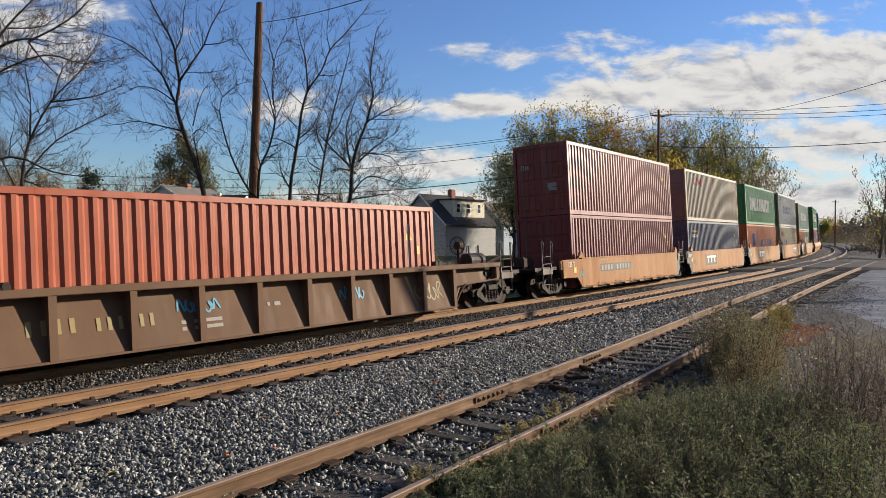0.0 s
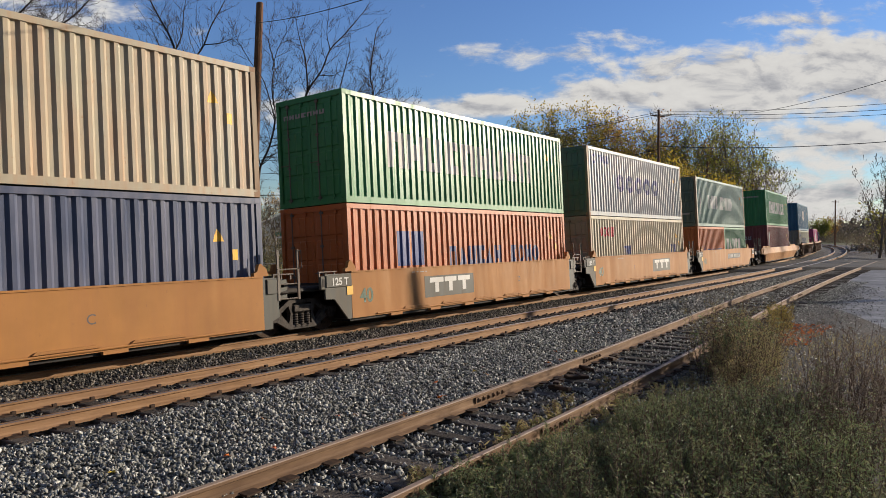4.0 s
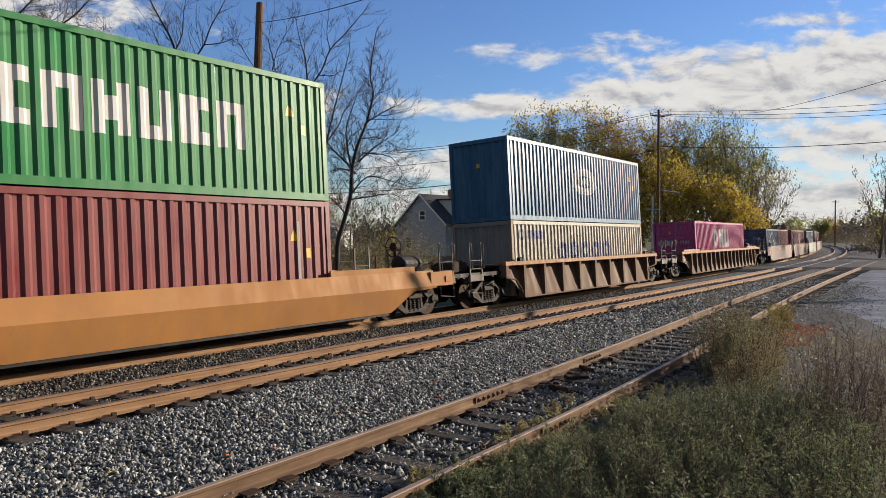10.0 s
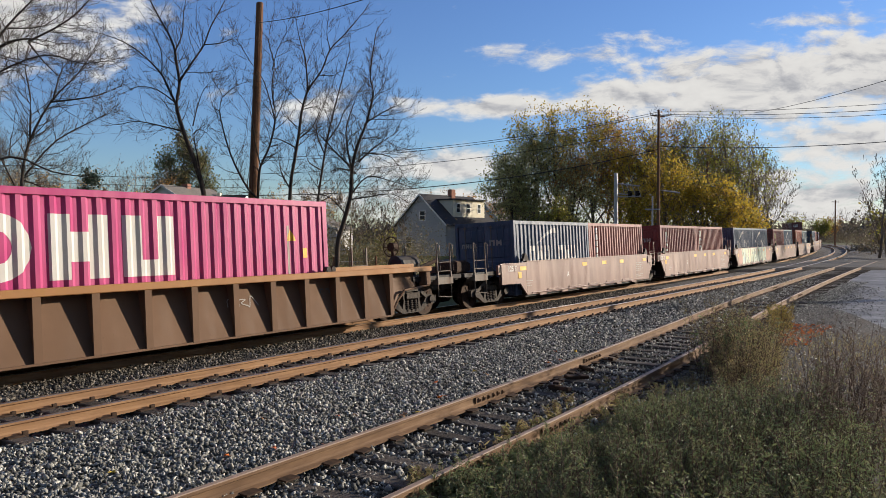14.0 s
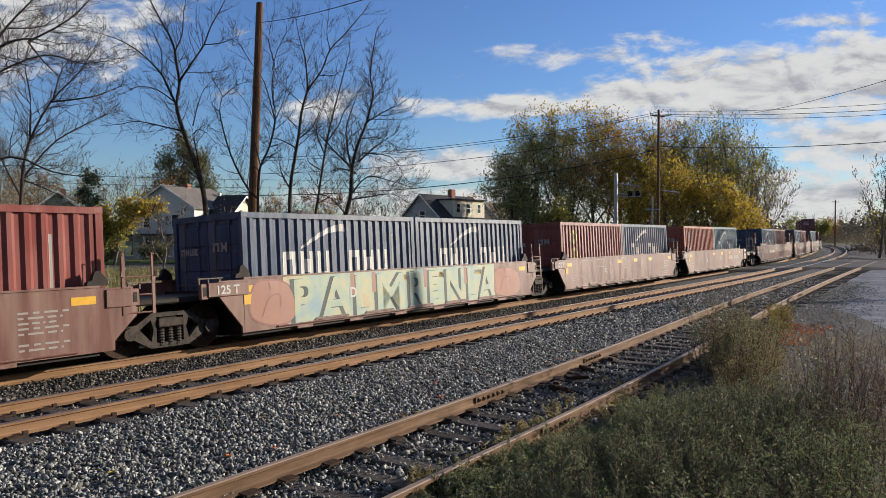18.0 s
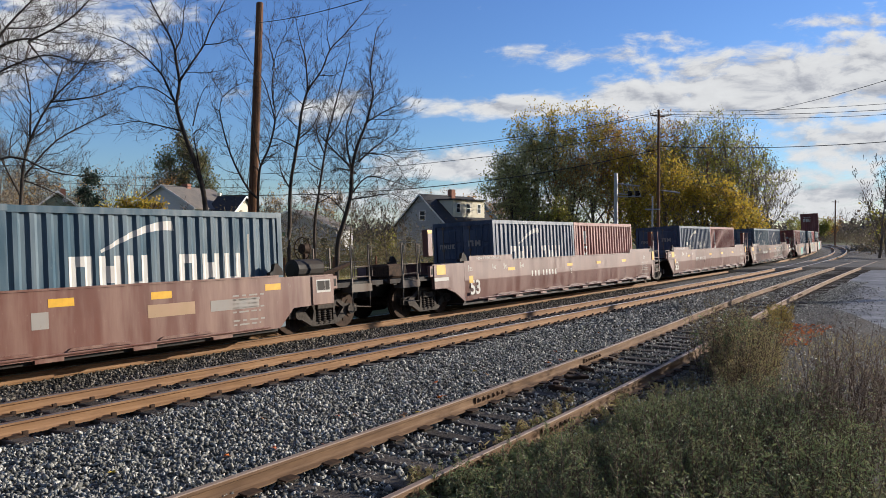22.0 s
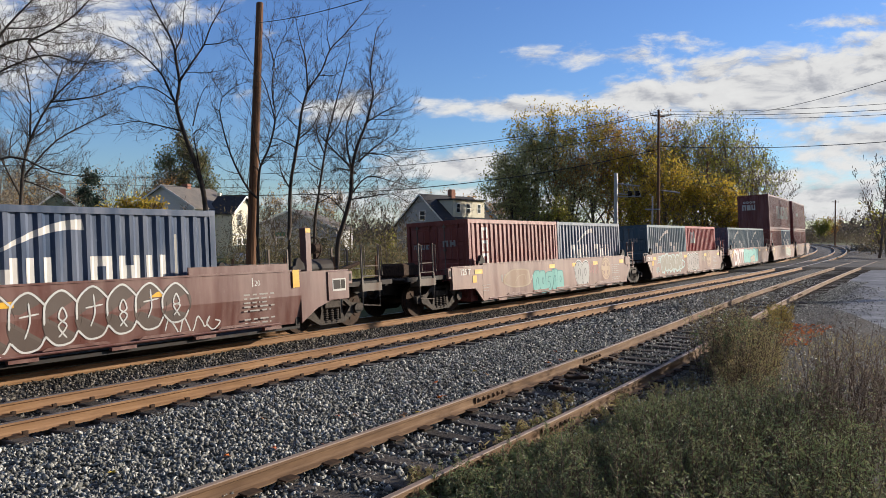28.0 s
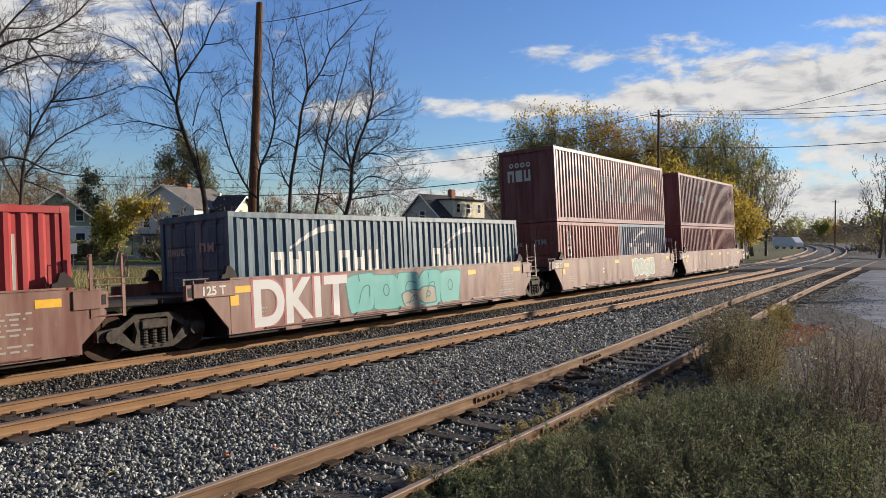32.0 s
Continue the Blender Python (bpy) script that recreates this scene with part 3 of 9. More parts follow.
def lock_rod(bm, h):
    tube(bm, (0, 0, -0.03), (0, 0, h + 0.03), 0.017, 0.017, 6)
    for z in (0.05, h * 0.35, h * 0.65, h - 0.05):
        box(bm, -0.02, 0.03, -0.05, 0.05, z - 0.03, z + 0.03)
    tube(bm, (-0.02, 0, h * 0.38), (-0.03, 0.28, h * 0.38), 0.012, 0.012, 5)


casting = cached("corner_casting", lambda bm: box(bm, -0.09, 0.09, -0.082, 0.082, -0.06, 0.06, None, 0.008))


def container(F, length, height, z, material, label, doors=True, marks=(), end_marks=(), end_material=None, posts=None):
    """A shipping container: frame members, corrugated sides, roof, and an end with doors or plain sheet."""
    L, W, H = length, 2.438, height
    c = F + L / 2
    root = thing("shipping_container", train_pose(c, 7.5, z), label, "container", "containers on the train")
    MOVING.append((root, c, 7.5, z))
    # both ends take a colour of their own where one is given
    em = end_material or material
    pm = posts or material
    hx, hy = L / 2, W / 2
    side = cached(("side_panel", L, H), lambda bm: corrugated(bm, -hx + 0.10, hx - 0.10, 0.15, H - 0.10, -hy + 0.022))
    part("side_panel", side, material, root)
    part("side_panel", side, material, root, at=pose(0, 0, 0, 0, 0, 180))
    part("roof", box_mesh(-hx + 0.08, hx - 0.08, -hy + 0.03, hy - 0.03, H - 0.06, H - 0.015), material, root)
    part("floor", box_mesh(-hx + 0.08, hx - 0.08, -hy + 0.03, hy - 0.03, 0.10, 0.16), M_STEEL, root)
    for sy in (-1, 1):
        y = sy * (hy - 0.03)
        part("top_rail", box_mesh(-hx + 0.08, hx - 0.08, -0.03, 0.03, -0.06, 0.06), material, root, at=(0, y, H - 0.07))
        part("bottom_rail", box_mesh(-hx + 0.08, hx - 0.08, -0.03, 0.03, -0.08, 0.08), material, root, at=(0, y, 0.09))
        for sx in (-1, 1):
            part("corner_post", box_mesh(-0.075, 0.075, -0.055, 0.055, 0.1, H - 0.1, 0.01), pm, root, at=(sx * (hx - 0.075), sy * (hy - 0.055), 0))
            for zz in (0.06, H - 0.06):
                part("corner_casting", casting, pm, root, at=(sx * (hx - 0.088), sy * (hy - 0.08), zz))
    for sx in (-1, 1):
        part("end_header", box_mesh(-0.05, 0.05, -hy + 0.15, hy - 0.15, -0.07, 0.07), em, root, at=(sx * (hx - 0.06), 0, H - 0.07))
        part("end_sill", box_mesh(-0.05, 0.05, -hy + 0.15, hy - 0.15, -0.07, 0.07), em, root, at=(sx * (hx - 0.06), 0, 0.08))
    end = cached(("end_wall", H), lambda bm: corrugated(bm, -hy + 0.10, hy - 0.10, 0.13, H - 0.12, 0.0))
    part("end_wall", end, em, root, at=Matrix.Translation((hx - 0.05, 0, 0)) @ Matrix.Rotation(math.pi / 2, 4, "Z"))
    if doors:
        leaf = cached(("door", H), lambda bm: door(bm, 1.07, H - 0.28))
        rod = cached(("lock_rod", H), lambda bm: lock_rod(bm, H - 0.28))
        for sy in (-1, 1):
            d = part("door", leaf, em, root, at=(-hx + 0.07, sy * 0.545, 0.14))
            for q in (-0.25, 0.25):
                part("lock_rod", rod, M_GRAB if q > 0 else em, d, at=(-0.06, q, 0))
    else:
        part("end_wall", end, em, root, at=Matrix.Translation((-hx + 0.05, 0, 0)) @ Matrix.Rotation(-math.pi / 2, 4, "Z"))
    for pattern, x0, x1, z0, z1, mat in marks:
        for bm in glyphs(pattern, x0 - hx, x1 - hx, z0, z1):
            drape(bm, -hy + 0.022)
            part("marking", bm, mat, root)
    for pattern, y0, y1, z0, z1, mat in end_marks:
        for bm in glyphs(pattern, y0, y1, z0, z1):
            bmesh.ops.transform(bm, matrix=Matrix.Translation((-hx + (-0.002 if doors else 0.03), 0, 0)) @ Matrix.Rotation(-math.pi / 2, 4, "Z"), verts=bm.verts)
            part("marking", bm, mat, root)
    # small warning plates near the rear of the side
    if length > 7:
        bm = next(glyphs("A", hx - 1.3, hx - 1.02, H - 0.95, H - 0.68))
        drape(bm, -hy + 0.022)
        part("warning_sign", bm, M_YELLOW, root)
        bm = next(glyphs("I", hx - 0.82, hx - 0.64, H - 1.35, H - 1.12))
        drape(bm, -hy + 0.022)
        part("warning_sign", bm, M_YELLOW, root)
    return root


# -- running gear --
def sideframe(bm):
    """A cast side frame with two windows, in one piece."""
    rim = [(-1.15, 0.57), (-0.72, 0.62), (-0.40, 0.82), (0.40, 0.82), (0.72, 0.62), (1.15, 0.57), (1.15, 0.38), (0.82, 0.36), (0.42, 0.14), (-0.42, 0.14), (-0.82, 0.36), (-1.15, 0.38)]
    holes = ([(-0.66, 0.52), (-0.42, 0.69), (-0.36, 0.50), (-0.42, 0.27)], [(0.66, 0.52), (0.42, 0.69), (0.36, 0.50), (0.42, 0.27)], [(-0.30, 0.74), (0.30, 0.74), (0.30, 0.24), (-0.30, 0.24)])
    edges = []
    for loop in (rim, *holes):
        vs = [bm.verts.new((x, -0.06, z)) for x, z in loop]
        edges += [bm.edges.new((vs[k], vs[(k + 1) % len(vs)])) for k in range(len(vs))]
    bmesh.ops.triangle_fill(bm, edges=edges, use_beauty=True)
    r = bmesh.ops.extrude_face_region(bm, geom=bm.faces[:])
    bmesh.ops.translate(bm, vec=(0, 0.12, 0), verts=[g for g in r["geom"] if isinstance(g, bmesh.types.BMVert)])


def bearing(bm):
    tube(bm, (0, -0.11, 0), (0, 0.06, 0), 0.125, 0.125, 12)


def spring(bm):
    n, rows = 12, []
    for k in range(13):
        r = 0.085 if k % 2 == 0 else 0.062
        rows.append([bm.verts.new((r * math.cos(j * math.tau / n), r * math.sin(j * math.tau / n), 0.19 + k * 0.027)) for j in range(n)])
    for a, b in zip(rows, rows[1:]):
        for j in range(n):
            bm.faces.new((a[j], a[(j + 1) % n], b[(j + 1) % n], b[j]))


def wheelset(bm):
    for y in (-0.75, 0.75):
        tube(bm, (0, y - 0.065, 0), (0, y + 0.065, 0), 0.455, 0.455, 24)
        tube(bm, (0, y * 0.9 - 0.02, 0), (0, y * 0.9 + 0.02, 0), 0.485, 0.485, 24)
        for k in range(8):
            a = k * math.tau / 8
            s = 1 if y > 0 else -1
            box(bm, 0.16, 0.30, -0.012, 0.012, -0.02, 0.02, Matrix.Translation((0, y + s * 0.07, 0)) @ Matrix.Rotation(a, 4, "Y"))
    tube(bm, (0, -0.95, 0), (0, 0.95, 0), 0.085, 0.085, 10)


def truck(root, x):
    tr = part("truck", box_mesh(-0.2, 0.2, -1.0, 1.0, 0.50, 0.80, 0.03), M_TRUCK, root, "grey-brown cast steel truck", (x, 0, 0))
    for sy in (-1, 1):
        flip = pose(0, sy * 1.0, 0, 0, 0, 0 if sy < 0 else 180)
        part("sideframe", cached("sideframe", sideframe), M_TRUCK, tr, at=flip)
        part("bolster_end", box_mesh(-0.28, 0.28, -0.10, 0.10, 0.53, 0.70, 0.02), M_TRUCK, tr, at=flip)
        for x in (-0.19, 0.0, 0.19):
            part("spring", cached("spring", spring), M_TRUCK, tr, at=flip @ Matrix.Translation((x, -0.01, 0)))
        for x in (-0.89, 0.89):
            part("bearing", cached("bearing", bearing), M_TRUCK, tr, at=flip @ Matrix.Translation((x, -0.02, 0.46)))
    for dx in (-0.89, 0.89):
        w = part("wheelset", cached("wheelset", wheelset), M_RUSTY, tr, at=(dx, 0, 0.46))
        WHEELS.append((w, dx))
    return tr


def ladder(bm, w=0.6, low=0.85, top=1.97):
    """Two flat stiles with rungs and a bent grab iron on each."""
    for x in (0, w):
        box(bm, x - 0.03, x + 0.03, -0.02, 0.02, low, top)
    n = int((min(top, 1.6) - low) / 0.33)
    for k in range(n + 1):
        z = low + 0.03 + k * 0.33
        tube(bm, (0, 0, z), (w, 0, z), 0.016, 0.016, 6)
    for x, o in ((0, -0.07), (w, 0.07)):
        pipe(bm, [(x, -0.02, top - 0.03), (x + o, -0.05, top - 0.02), (x + o, -0.05, top - 0.42), (x, -0.02, top - 0.43)], 0.014, 5)


def end_steps(bm):
    """Upright plate with three pressed steps, behind a ladder."""
    box(bm, -0.05, 0.05, 0.0, 0.04, 0.80, 1.36)
    for k in range(3):
        prism(bm, [(0.0, 0.84 + k * 0.17), (0.30, 0.90 + k * 0.17), (0.30, 0.98 + k * 0.17), (0.0, 0.94 + k * 0.17)], 0.0, 0.30)


def stirrup(bm):
    """Two tall posts with grab irons over a hanging step."""
    w = 0.66
    pipe(bm, [(0, 0, 0.62), (0, 0, 0.12), (w, 0, 0.06), (w, 0, 0.62)], 0.018, 6)
    for x in (0.0, w):
        box(bm, x - 0.025, x + 0.025, -0.02, 0.02, 0.45, 1.66)
        pipe(bm, [(x + 0.06, -0.05, 0.85), (x + 0.06, -0.05, 1.6), (x, -0.01, 1.64)], 0.014, 5)
    for z in (0.84, 1.10):
        tube(bm, (0, 0, z), (w, 0, z), 0.016, 0.016, 6)
    box(bm, -0.05, w + 0.05, -0.04, 0.3, 0.46, 0.66)


def brake_stand(bm):
    box(bm, -0.05, 0.05, -0.05, 0.05, 0.0, 0.95)
    m = 16
    for j in range(m):
        a, b = j * math.tau / m, (j + 1) * math.tau / m
        tube(bm, (-0.1, 0.30 * math.cos(a), 0.95 + 0.30 * math.sin(a)), (-0.1, 0.30 * math.cos(b), 0.95 + 0.30 * math.sin(b)), 0.016, 0.016, 5)
        if j % 3 == 0:
            tube(bm, (-0.1, 0, 0.95), (-0.1, 0.30 * math.cos(a), 0.95 + 0.30 * math.sin(a)), 0.011, 0.011, 4)
    tube(bm, (-0.12, 0, 0.95), (0.12, 0, 0.95), 0.14, 0.14, 10)


def guide(bm):
    prism(bm, [(-0.20, 0), (0.20, 0), (0.16, 0.14), (0.02, 0.27), (-0.05, 0.25), (-0.10, 0.10), (-0.19, 0.07)], -0.05, 0.05)


def coupling(root, x, sx):
    """Drawbar and coupler at an outer end."""
    bm = bmesh.new()
    box(bm, -0.55, 0.10, -0.12, 0.12, 0.72, 0.96, None, 0.03)
    box(bm, 0.05, 0.32, -0.16, 0.14, 0.70, 0.99, None, 0.05)
    part("coupler", bm, M_RUSTY, root, at=pose(x, 0, 0, 0, 0, 0 if sx > 0 else 180))
    bm = bmesh.new()
    pipe(bm, [(0, -0.35, 0.85), (0.2, -0.36, 0.62), (0.45, -0.34, 0.60), (0.62, -0.33, 0.74)], 0.022, 6)
    part("air_hose", bm, M_STEEL, root, at=pose(x, 0, 0, 0, 0, 0 if sx > 0 else 180))


def platform(root, x0, x1, mat, sx, gear):
    """The deck between well and coupler, with steps, posts and, at one end, brake gear."""
    a, b = min(x0, x1), max(x0, x1)
    part("end_deck", box_mesh(a, b, -1.24, 1.24, 1.05, 1.10, 0.01), M_STEEL, root)
    part("draft_sill", box_mesh(a, b, -0.45, 0.45, 0.66, 1.046, 0.02), M_STEEL, root)
    bm = bmesh.new()
    for x in np.linspace(a + 0.25, b - 0.2, 4):
        box(bm, x - 0.06, x + 0.06, -1.32, 1.32, 0.98, 1.12)
    box(bm, a, b, -1.35, -1.25, 1.02, 1.14)
    box(bm, a, b, 1.25, 1.35, 1.02, 1.14)
    part("end_frame", bm, M_STEEL, root)
    e = x1 - sx * 0.75 - (0.45 if sx > 0 else 0.21)
    for sy in (-1, 1):
        part("step_and_grab", cached("stirrup", stirrup), M_GRAB, root, at=pose(e, sy * 1.36, 0.42, 0, 0, 0 if sy < 0 else 180))
    if gear:
        part("brake_stand", cached("brake_stand", brake_stand), M_RUSTY, root, at=(e + 0.1, 0.35, 1.1))
        bm = bmesh.new()
        pipe(bm, [(-0.48, 0, 0), (-0.43, 0, 0), (0.43, 0, 0), (0.48, 0, 0)], [0.15, 0.25, 0.25, 0.15], 14)
        for x in (-0.25, 0.25):
            box(bm, x - 0.04, x + 0.04, -0.2, 0.2, -0.34, -0.2)
        part("air_tank", bm, M_STEEL, root, at=((a + b) / 2 - sx * 0.55, -0.55, 1.52))
        bm = bmesh.new()
        pipe(bm, [(0.0, -0.55, 1.30), (0.45, -0.62, 1.44), (1.05, -0.70, 1.62)], [0.09, 0.07, 0.05], 6)
        part("brake_lever", bm, M_RUSTY, root, at=pose((a + b) / 2 - sx * 0.1, 0, 0) @ Matrix.Diagonal((sx, 1, 1, 1)))
    else:
        bm = bmesh.new()
        box(bm, -0.35, 0.35, -0.4, 0.5, 0, 0.42, None, 0.06)
        tube(bm, (0.5, -0.3, 0.2), (0.5, 0.4, 0.2), 0.16, 0.16, 12)
        part("brake_valve", bm, M_RUSTY, root, at=((a + b) / 2 - sx * 0.2, 0.25, 1.12))
    coupling(root, x1, sx)


def side_plate(xl, xr, top, low, bend=None):
    """One side of a smooth well: a plate with a folded lower part and a top flange."""
    def build(bm):
        sec = [(-1.45, top), (-1.45, bend or low + 0.02), (-1.45 if bend is None else -1.36, low), (-1.40 if bend is None else -1.31, low), (-1.40, bend or low + 0.02), (-1.40, top)]
        ends = [[bm.verts.new((x, y, z)) for y, z in sec] for x in (xl, xr)]
        n = len(sec)
        for i in range(n):
            bm.faces.new((ends[0][i], ends[0][(i + 1) % n], ends[1][(i + 1) % n], ends[1][i]))
        bm.faces.new(ends[0])
        bm.faces.new(ends[1][::-1])
        box(bm, xl, xr, -1.47, -1.33, top - 0.015, top + 0.02)
    return build


def end_outline(long, outer, plated, left, top, low):
    """Outline in x and z of the plate that closes a side, and of the raised box on it."""
    t = top - 0.03
    if outer:
        pts = [(8.2, t), (9.8, t), (9.8, 0.76), (9.15, 0.74), (8.7, 0.60), (8.2, low)] if long else [(5.72, t), (7.45, t), (7.45, 0.68), (6.15, 0.66), (5.72, low)]
        raised = (9.05, 9.78) if long else (6.72, 7.43)
        depth = 0.72 if long else 0.70
    elif left:
        if long:
            pts = [(8.1, t), (8.95, t), (8.95, 1.02), (8.22, 0.34), (8.22, low), (8.1, low)]
            raised = (8.08, 9.12)
        elif plated:
            pts = [(6.3, t), (7.2, t), (7.2, 0.78), (6.9, 0.76), (6.45, 0.25), (6.3, low)]
            raised = (6.3, 7.19)
        else:
            pts = [(6.3, t), (6.92, t), (6.92, 1.05), (6.36, 0.39), (6.36, low), (6.3, low)]
            raised = (6.17, 7.2)
        depth = 0.42 if long else 0.32
    else:
        pts = [(7.9, t), (8.2, t), (8.25, 0.54), (7.97, low), (7.9, low)] if long else [(5.85, t), (6.25 if plated else 6.48, t), (6.3 if plated else 6.55, 0.50 if plated else 0.85), (6.1, 0.42), (6.1, low), (5.85, low)]
        raised = (7.9, 8.16) if long else (5.95, 6.22 if plated else 6.45)
        depth = 0.36
    return pts, raised, t - depth


def lugs(root, half, low, mat, step=1.75):
    n = int(2 * half / step)
    me = box_mesh(-0.24, 0.24, -0.05, 0.05, -0.06, 0.0)
    for k in range(n):
        x = -half + (k + 0.7) * step
        part("jacking_lug", me, mat, root, at=(x, -1.40, low))
        if k < n - 1:
            part("pipe_guard", cached("pipe_guard", lambda bm: prism(bm, [(0, 0), (1.2, 0), (1.12, 0.05), (0.08, 0.05)], -0.03, 0.0)), mat, root, at=(x + 0.28, -1.455, low + 0.085))
    part("side_pipe", cached(("side_pipe", half), lambda bm: tube(bm, (-half + 0.4, 0, 0), (half - 0.4, 0, 0), 0.022, 0.022, 6)), mat, root, at=(0, -1.47, low + 0.05))


def smooth_unit(F, length, mat, label, plate_mat=None, front=False, rear=False, long=False, tail="", graffiti=None, gear=False, tail_at=-2.6):
    """A smooth-sided well unit. front and rear: it has an outer end there; otherwise it shares a truck with its neighbour."""
    c = F + 6.1
    half, top, low, bend, tx, ends = (8.45, 1.50, 0.30, 0.93, 9.57, 11.6) if long else (6.35, 1.40, 0.25, None, 7.5, 9.4)
    root = thing("well_car", train_pose(c, tx), label, "rail car", "cars of the freight train")
    MOVING.append((root, c, tx, 0.0))
    pm = plate_mat or mat
    lines = {-1: end_outline(long, front, bool(plate_mat), True, top, low), 1: end_outline(long, rear, bool(plate_mat), False, top, low)}
    xl, xr = -lines[-1][0][0][0], lines[1][0][0][0]
    side = cached(("side_sill", xl, xr, top, low, bend), side_plate(xl, xr, top, low, bend))
    part("side_sill", side, mat, root)
    part("side_sill", side, mat, root, at=Matrix.Diagonal((1, -1, 1, 1)))
    # solid floor added to block light, in place of open cross beams
    part("well_floor", box_mesh(xl, xr, -1.36, 1.36, 0.18, 0.24), M_STEEL, root)
    lugs(root, 7.9 if long else 5.8, low, mat)
    for sx in (-1, 1):
        pts, (r0, r1), rz = lines[sx]
        outer = (sx < 0 and front) or (sx > 0 and rear)
        m0 = mat if outer else pm
        plate = cached(("end_plate", sx, long, outer, bool(plate_mat)), lambda bm: prism(bm, [(sx * x, z) for x, z in pts], -1.445, -1.39))
        boxed = cached(("end_box", sx, long, outer, bool(plate_mat)), lambda bm: box(bm, min(sx * r0, sx * r1), max(sx * r0, sx * r1), -1.475, -1.44, rz, top - 0.06, None, 0.012))
        for sy in (-1, 1):
            flip = Matrix.Diagonal((1, -sy, 1, 1))
            pl = part("end_plate", plate, m0, root, at=flip)
            part("end_box", boxed, m0, pl)
            part("container_guide", cached("guide", guide), M_STEEL if not plate_mat else P_YEL, root, at=((xr if sx > 0 else xl) - sx * 0.02, sy * 1.38, top + 0.015))
        part("bulkhead", box_mesh(-0.06, 0.06, -1.38, 1.38, 0.25, 1.15), M_STEEL, root, at=((xr if sx > 0 else xl) - sx * 0.08, 0, 0))
        if outer and sx > 0:
            sp_ = part("stencil_panel", box_mesh(0, 0.46, -0.002, 0.0, 0, 0.30), M_WHITE, root, "white-edged dark stencil panel", (r1 - 0.58, -1.4765, 0.96))
            part("stencil_field", box_mesh(0.03, 0.27, -0.002, 0.0, 0.05, 0.27), M_STEEL, sp_, at=(0, -0.003, 0))
            part("stencil_field", box_mesh(0.29, 0.43, -0.002, 0.0, 0.05, 0.27), M_STEEL, sp_, at=(0, -0.003, 0))
        if outer:
            platform(root, sx * (half + 0.15), sx * ends, mat, sx, gear=sx > 0 or gear)
        else:
            part("end_deck", box_mesh(-0.9, 0.9, -1.22, 1.22, 0.98, 1.10, 0.03), M_STEEL, root, at=(sx * (half + 0.5), 0, 0))
        if sx > 0 and not rear:
            lx, lo_, hi_ = (8.22, 0.52, 2.48) if long else (6.30, 0.85, 1.98)
            lm = mat if not plate_mat else M_GRAB
            for sy in (-1, 1):
                lad = part("ladder", cached(("ladder", long), lambda bm: ladder(bm, 0.68 if long else 0.6, lo_, hi_)), lm, root, at=Matrix.Translation((lx, sy * 1.44, 0)) @ Matrix.Diagonal((1, -sy, 1, 1)))
                part("end_steps", cached("end_steps", end_steps), pm, lad, at=(0.0, 0.06, 0))
            part("end_beam", box_mesh(-0.08, 0.08, -1.35, 1.35, -0.1, 0.1, 0.02), M_STEEL, root, at=(lx + 0.3, 0, 1.16))
        bracket = part("end_bracket", cached("bracket", lambda bm: box(bm, -0.09, 0.09, -0.05, 0.04, -0.22, 0.10, None, 0.015)), m0, root, at=(sx * (max(r0, r1) + 0.07), -1.40, top - 0.17))
        # dark plate stands in for the shaded hole through the bracket
        part("bracket_eye", box_mesh(-0.04, 0.04, -0.003, 0.0, -0.15, 0.03), M_STEEL, bracket, at=(0, -0.052, 0))
        if not outer:
            rail_ = part("crossover_step", box_mesh(-0.15, 0.45, -0.06, 0.0, 0.19, 0.215), M_GRAB, root, at=(sx * (max(r0, r1) + 0.07), -1.40, top - 0.17))
            for x in (-0.12, 0.1, 0.38):
                part("step_leg", box_mesh(x, x + 0.03, -0.03, 0.0, 0.08, 0.19), M_GRAB, rail_)
    truck(root, -tx if front else (-9.72 if long else (-7.62 if plate_mat else -7.82)))
    if rear:
        truck(root, tx)
    # markings
    y = -1.452
    if long:
        part("marking", text_mesh("53", 0.60, 0.014), M_WHITE, root, at=(-7.92, y - 0.004, 0.50))
        for k, x in enumerate((-half + 0.55, -half + 1.95, -half + 2.65, -half + 3.75, half - 1.6)):
            part("marking", text_mesh(("53", "48", "45", "40", "20")[k], 0.16), M_WHITE, root, at=(x, y, 1.22))
            part("marking", box_mesh(-0.015, 0.015, -0.001, 0.0, -0.02, 0.17), M_WHITE, root, at=(x - 0.05, y, 1.22))
        bars(root, -4.0, 0.88, 1.9, 0.19, M_WHITE, "# # #  # # # # #")
        part("marking", text_mesh(tail, 0.26), M_WHITE, root, at=(-0.95, y, 0.86))
        part("clearance_board", box_mesh(-1.3, 1.3, -0.02, 0.02, 0.0, 0.17), mat, root, at=(-half + 1.9, -1.40, top))
        part("clearance_board", box_mesh(-1.3, 1.3, -0.02, 0.02, 0.0, 0.17), mat, root, at=(half - 1.9, -1.40, top))
        part("marking", text_mesh("S-2054-16 REEFER CLEARANCE", 0.11), M_WHITE, root, at=(-half + 1.0, -1.423, top + 0.05))
        if front:
            part("end_post", box_mesh(-0.12, 0.12, -0.10, 0.10, 0.2, 0.98, 0.02), mat, root, at=(-9.73, -1.25, top))
            part("post_reflector", box_mesh(-0.11, 0.11, -0.003, 0.0, 0.86, 0.96), M_YELLOW, root, at=(-9.73, -1.352, top))
        part("end_post", box_mesh(-0.10, 0.10, -0.10, 0.10, -0.3, 1.0, 0.02), mat, root, at=(8.68, -1.15, top))
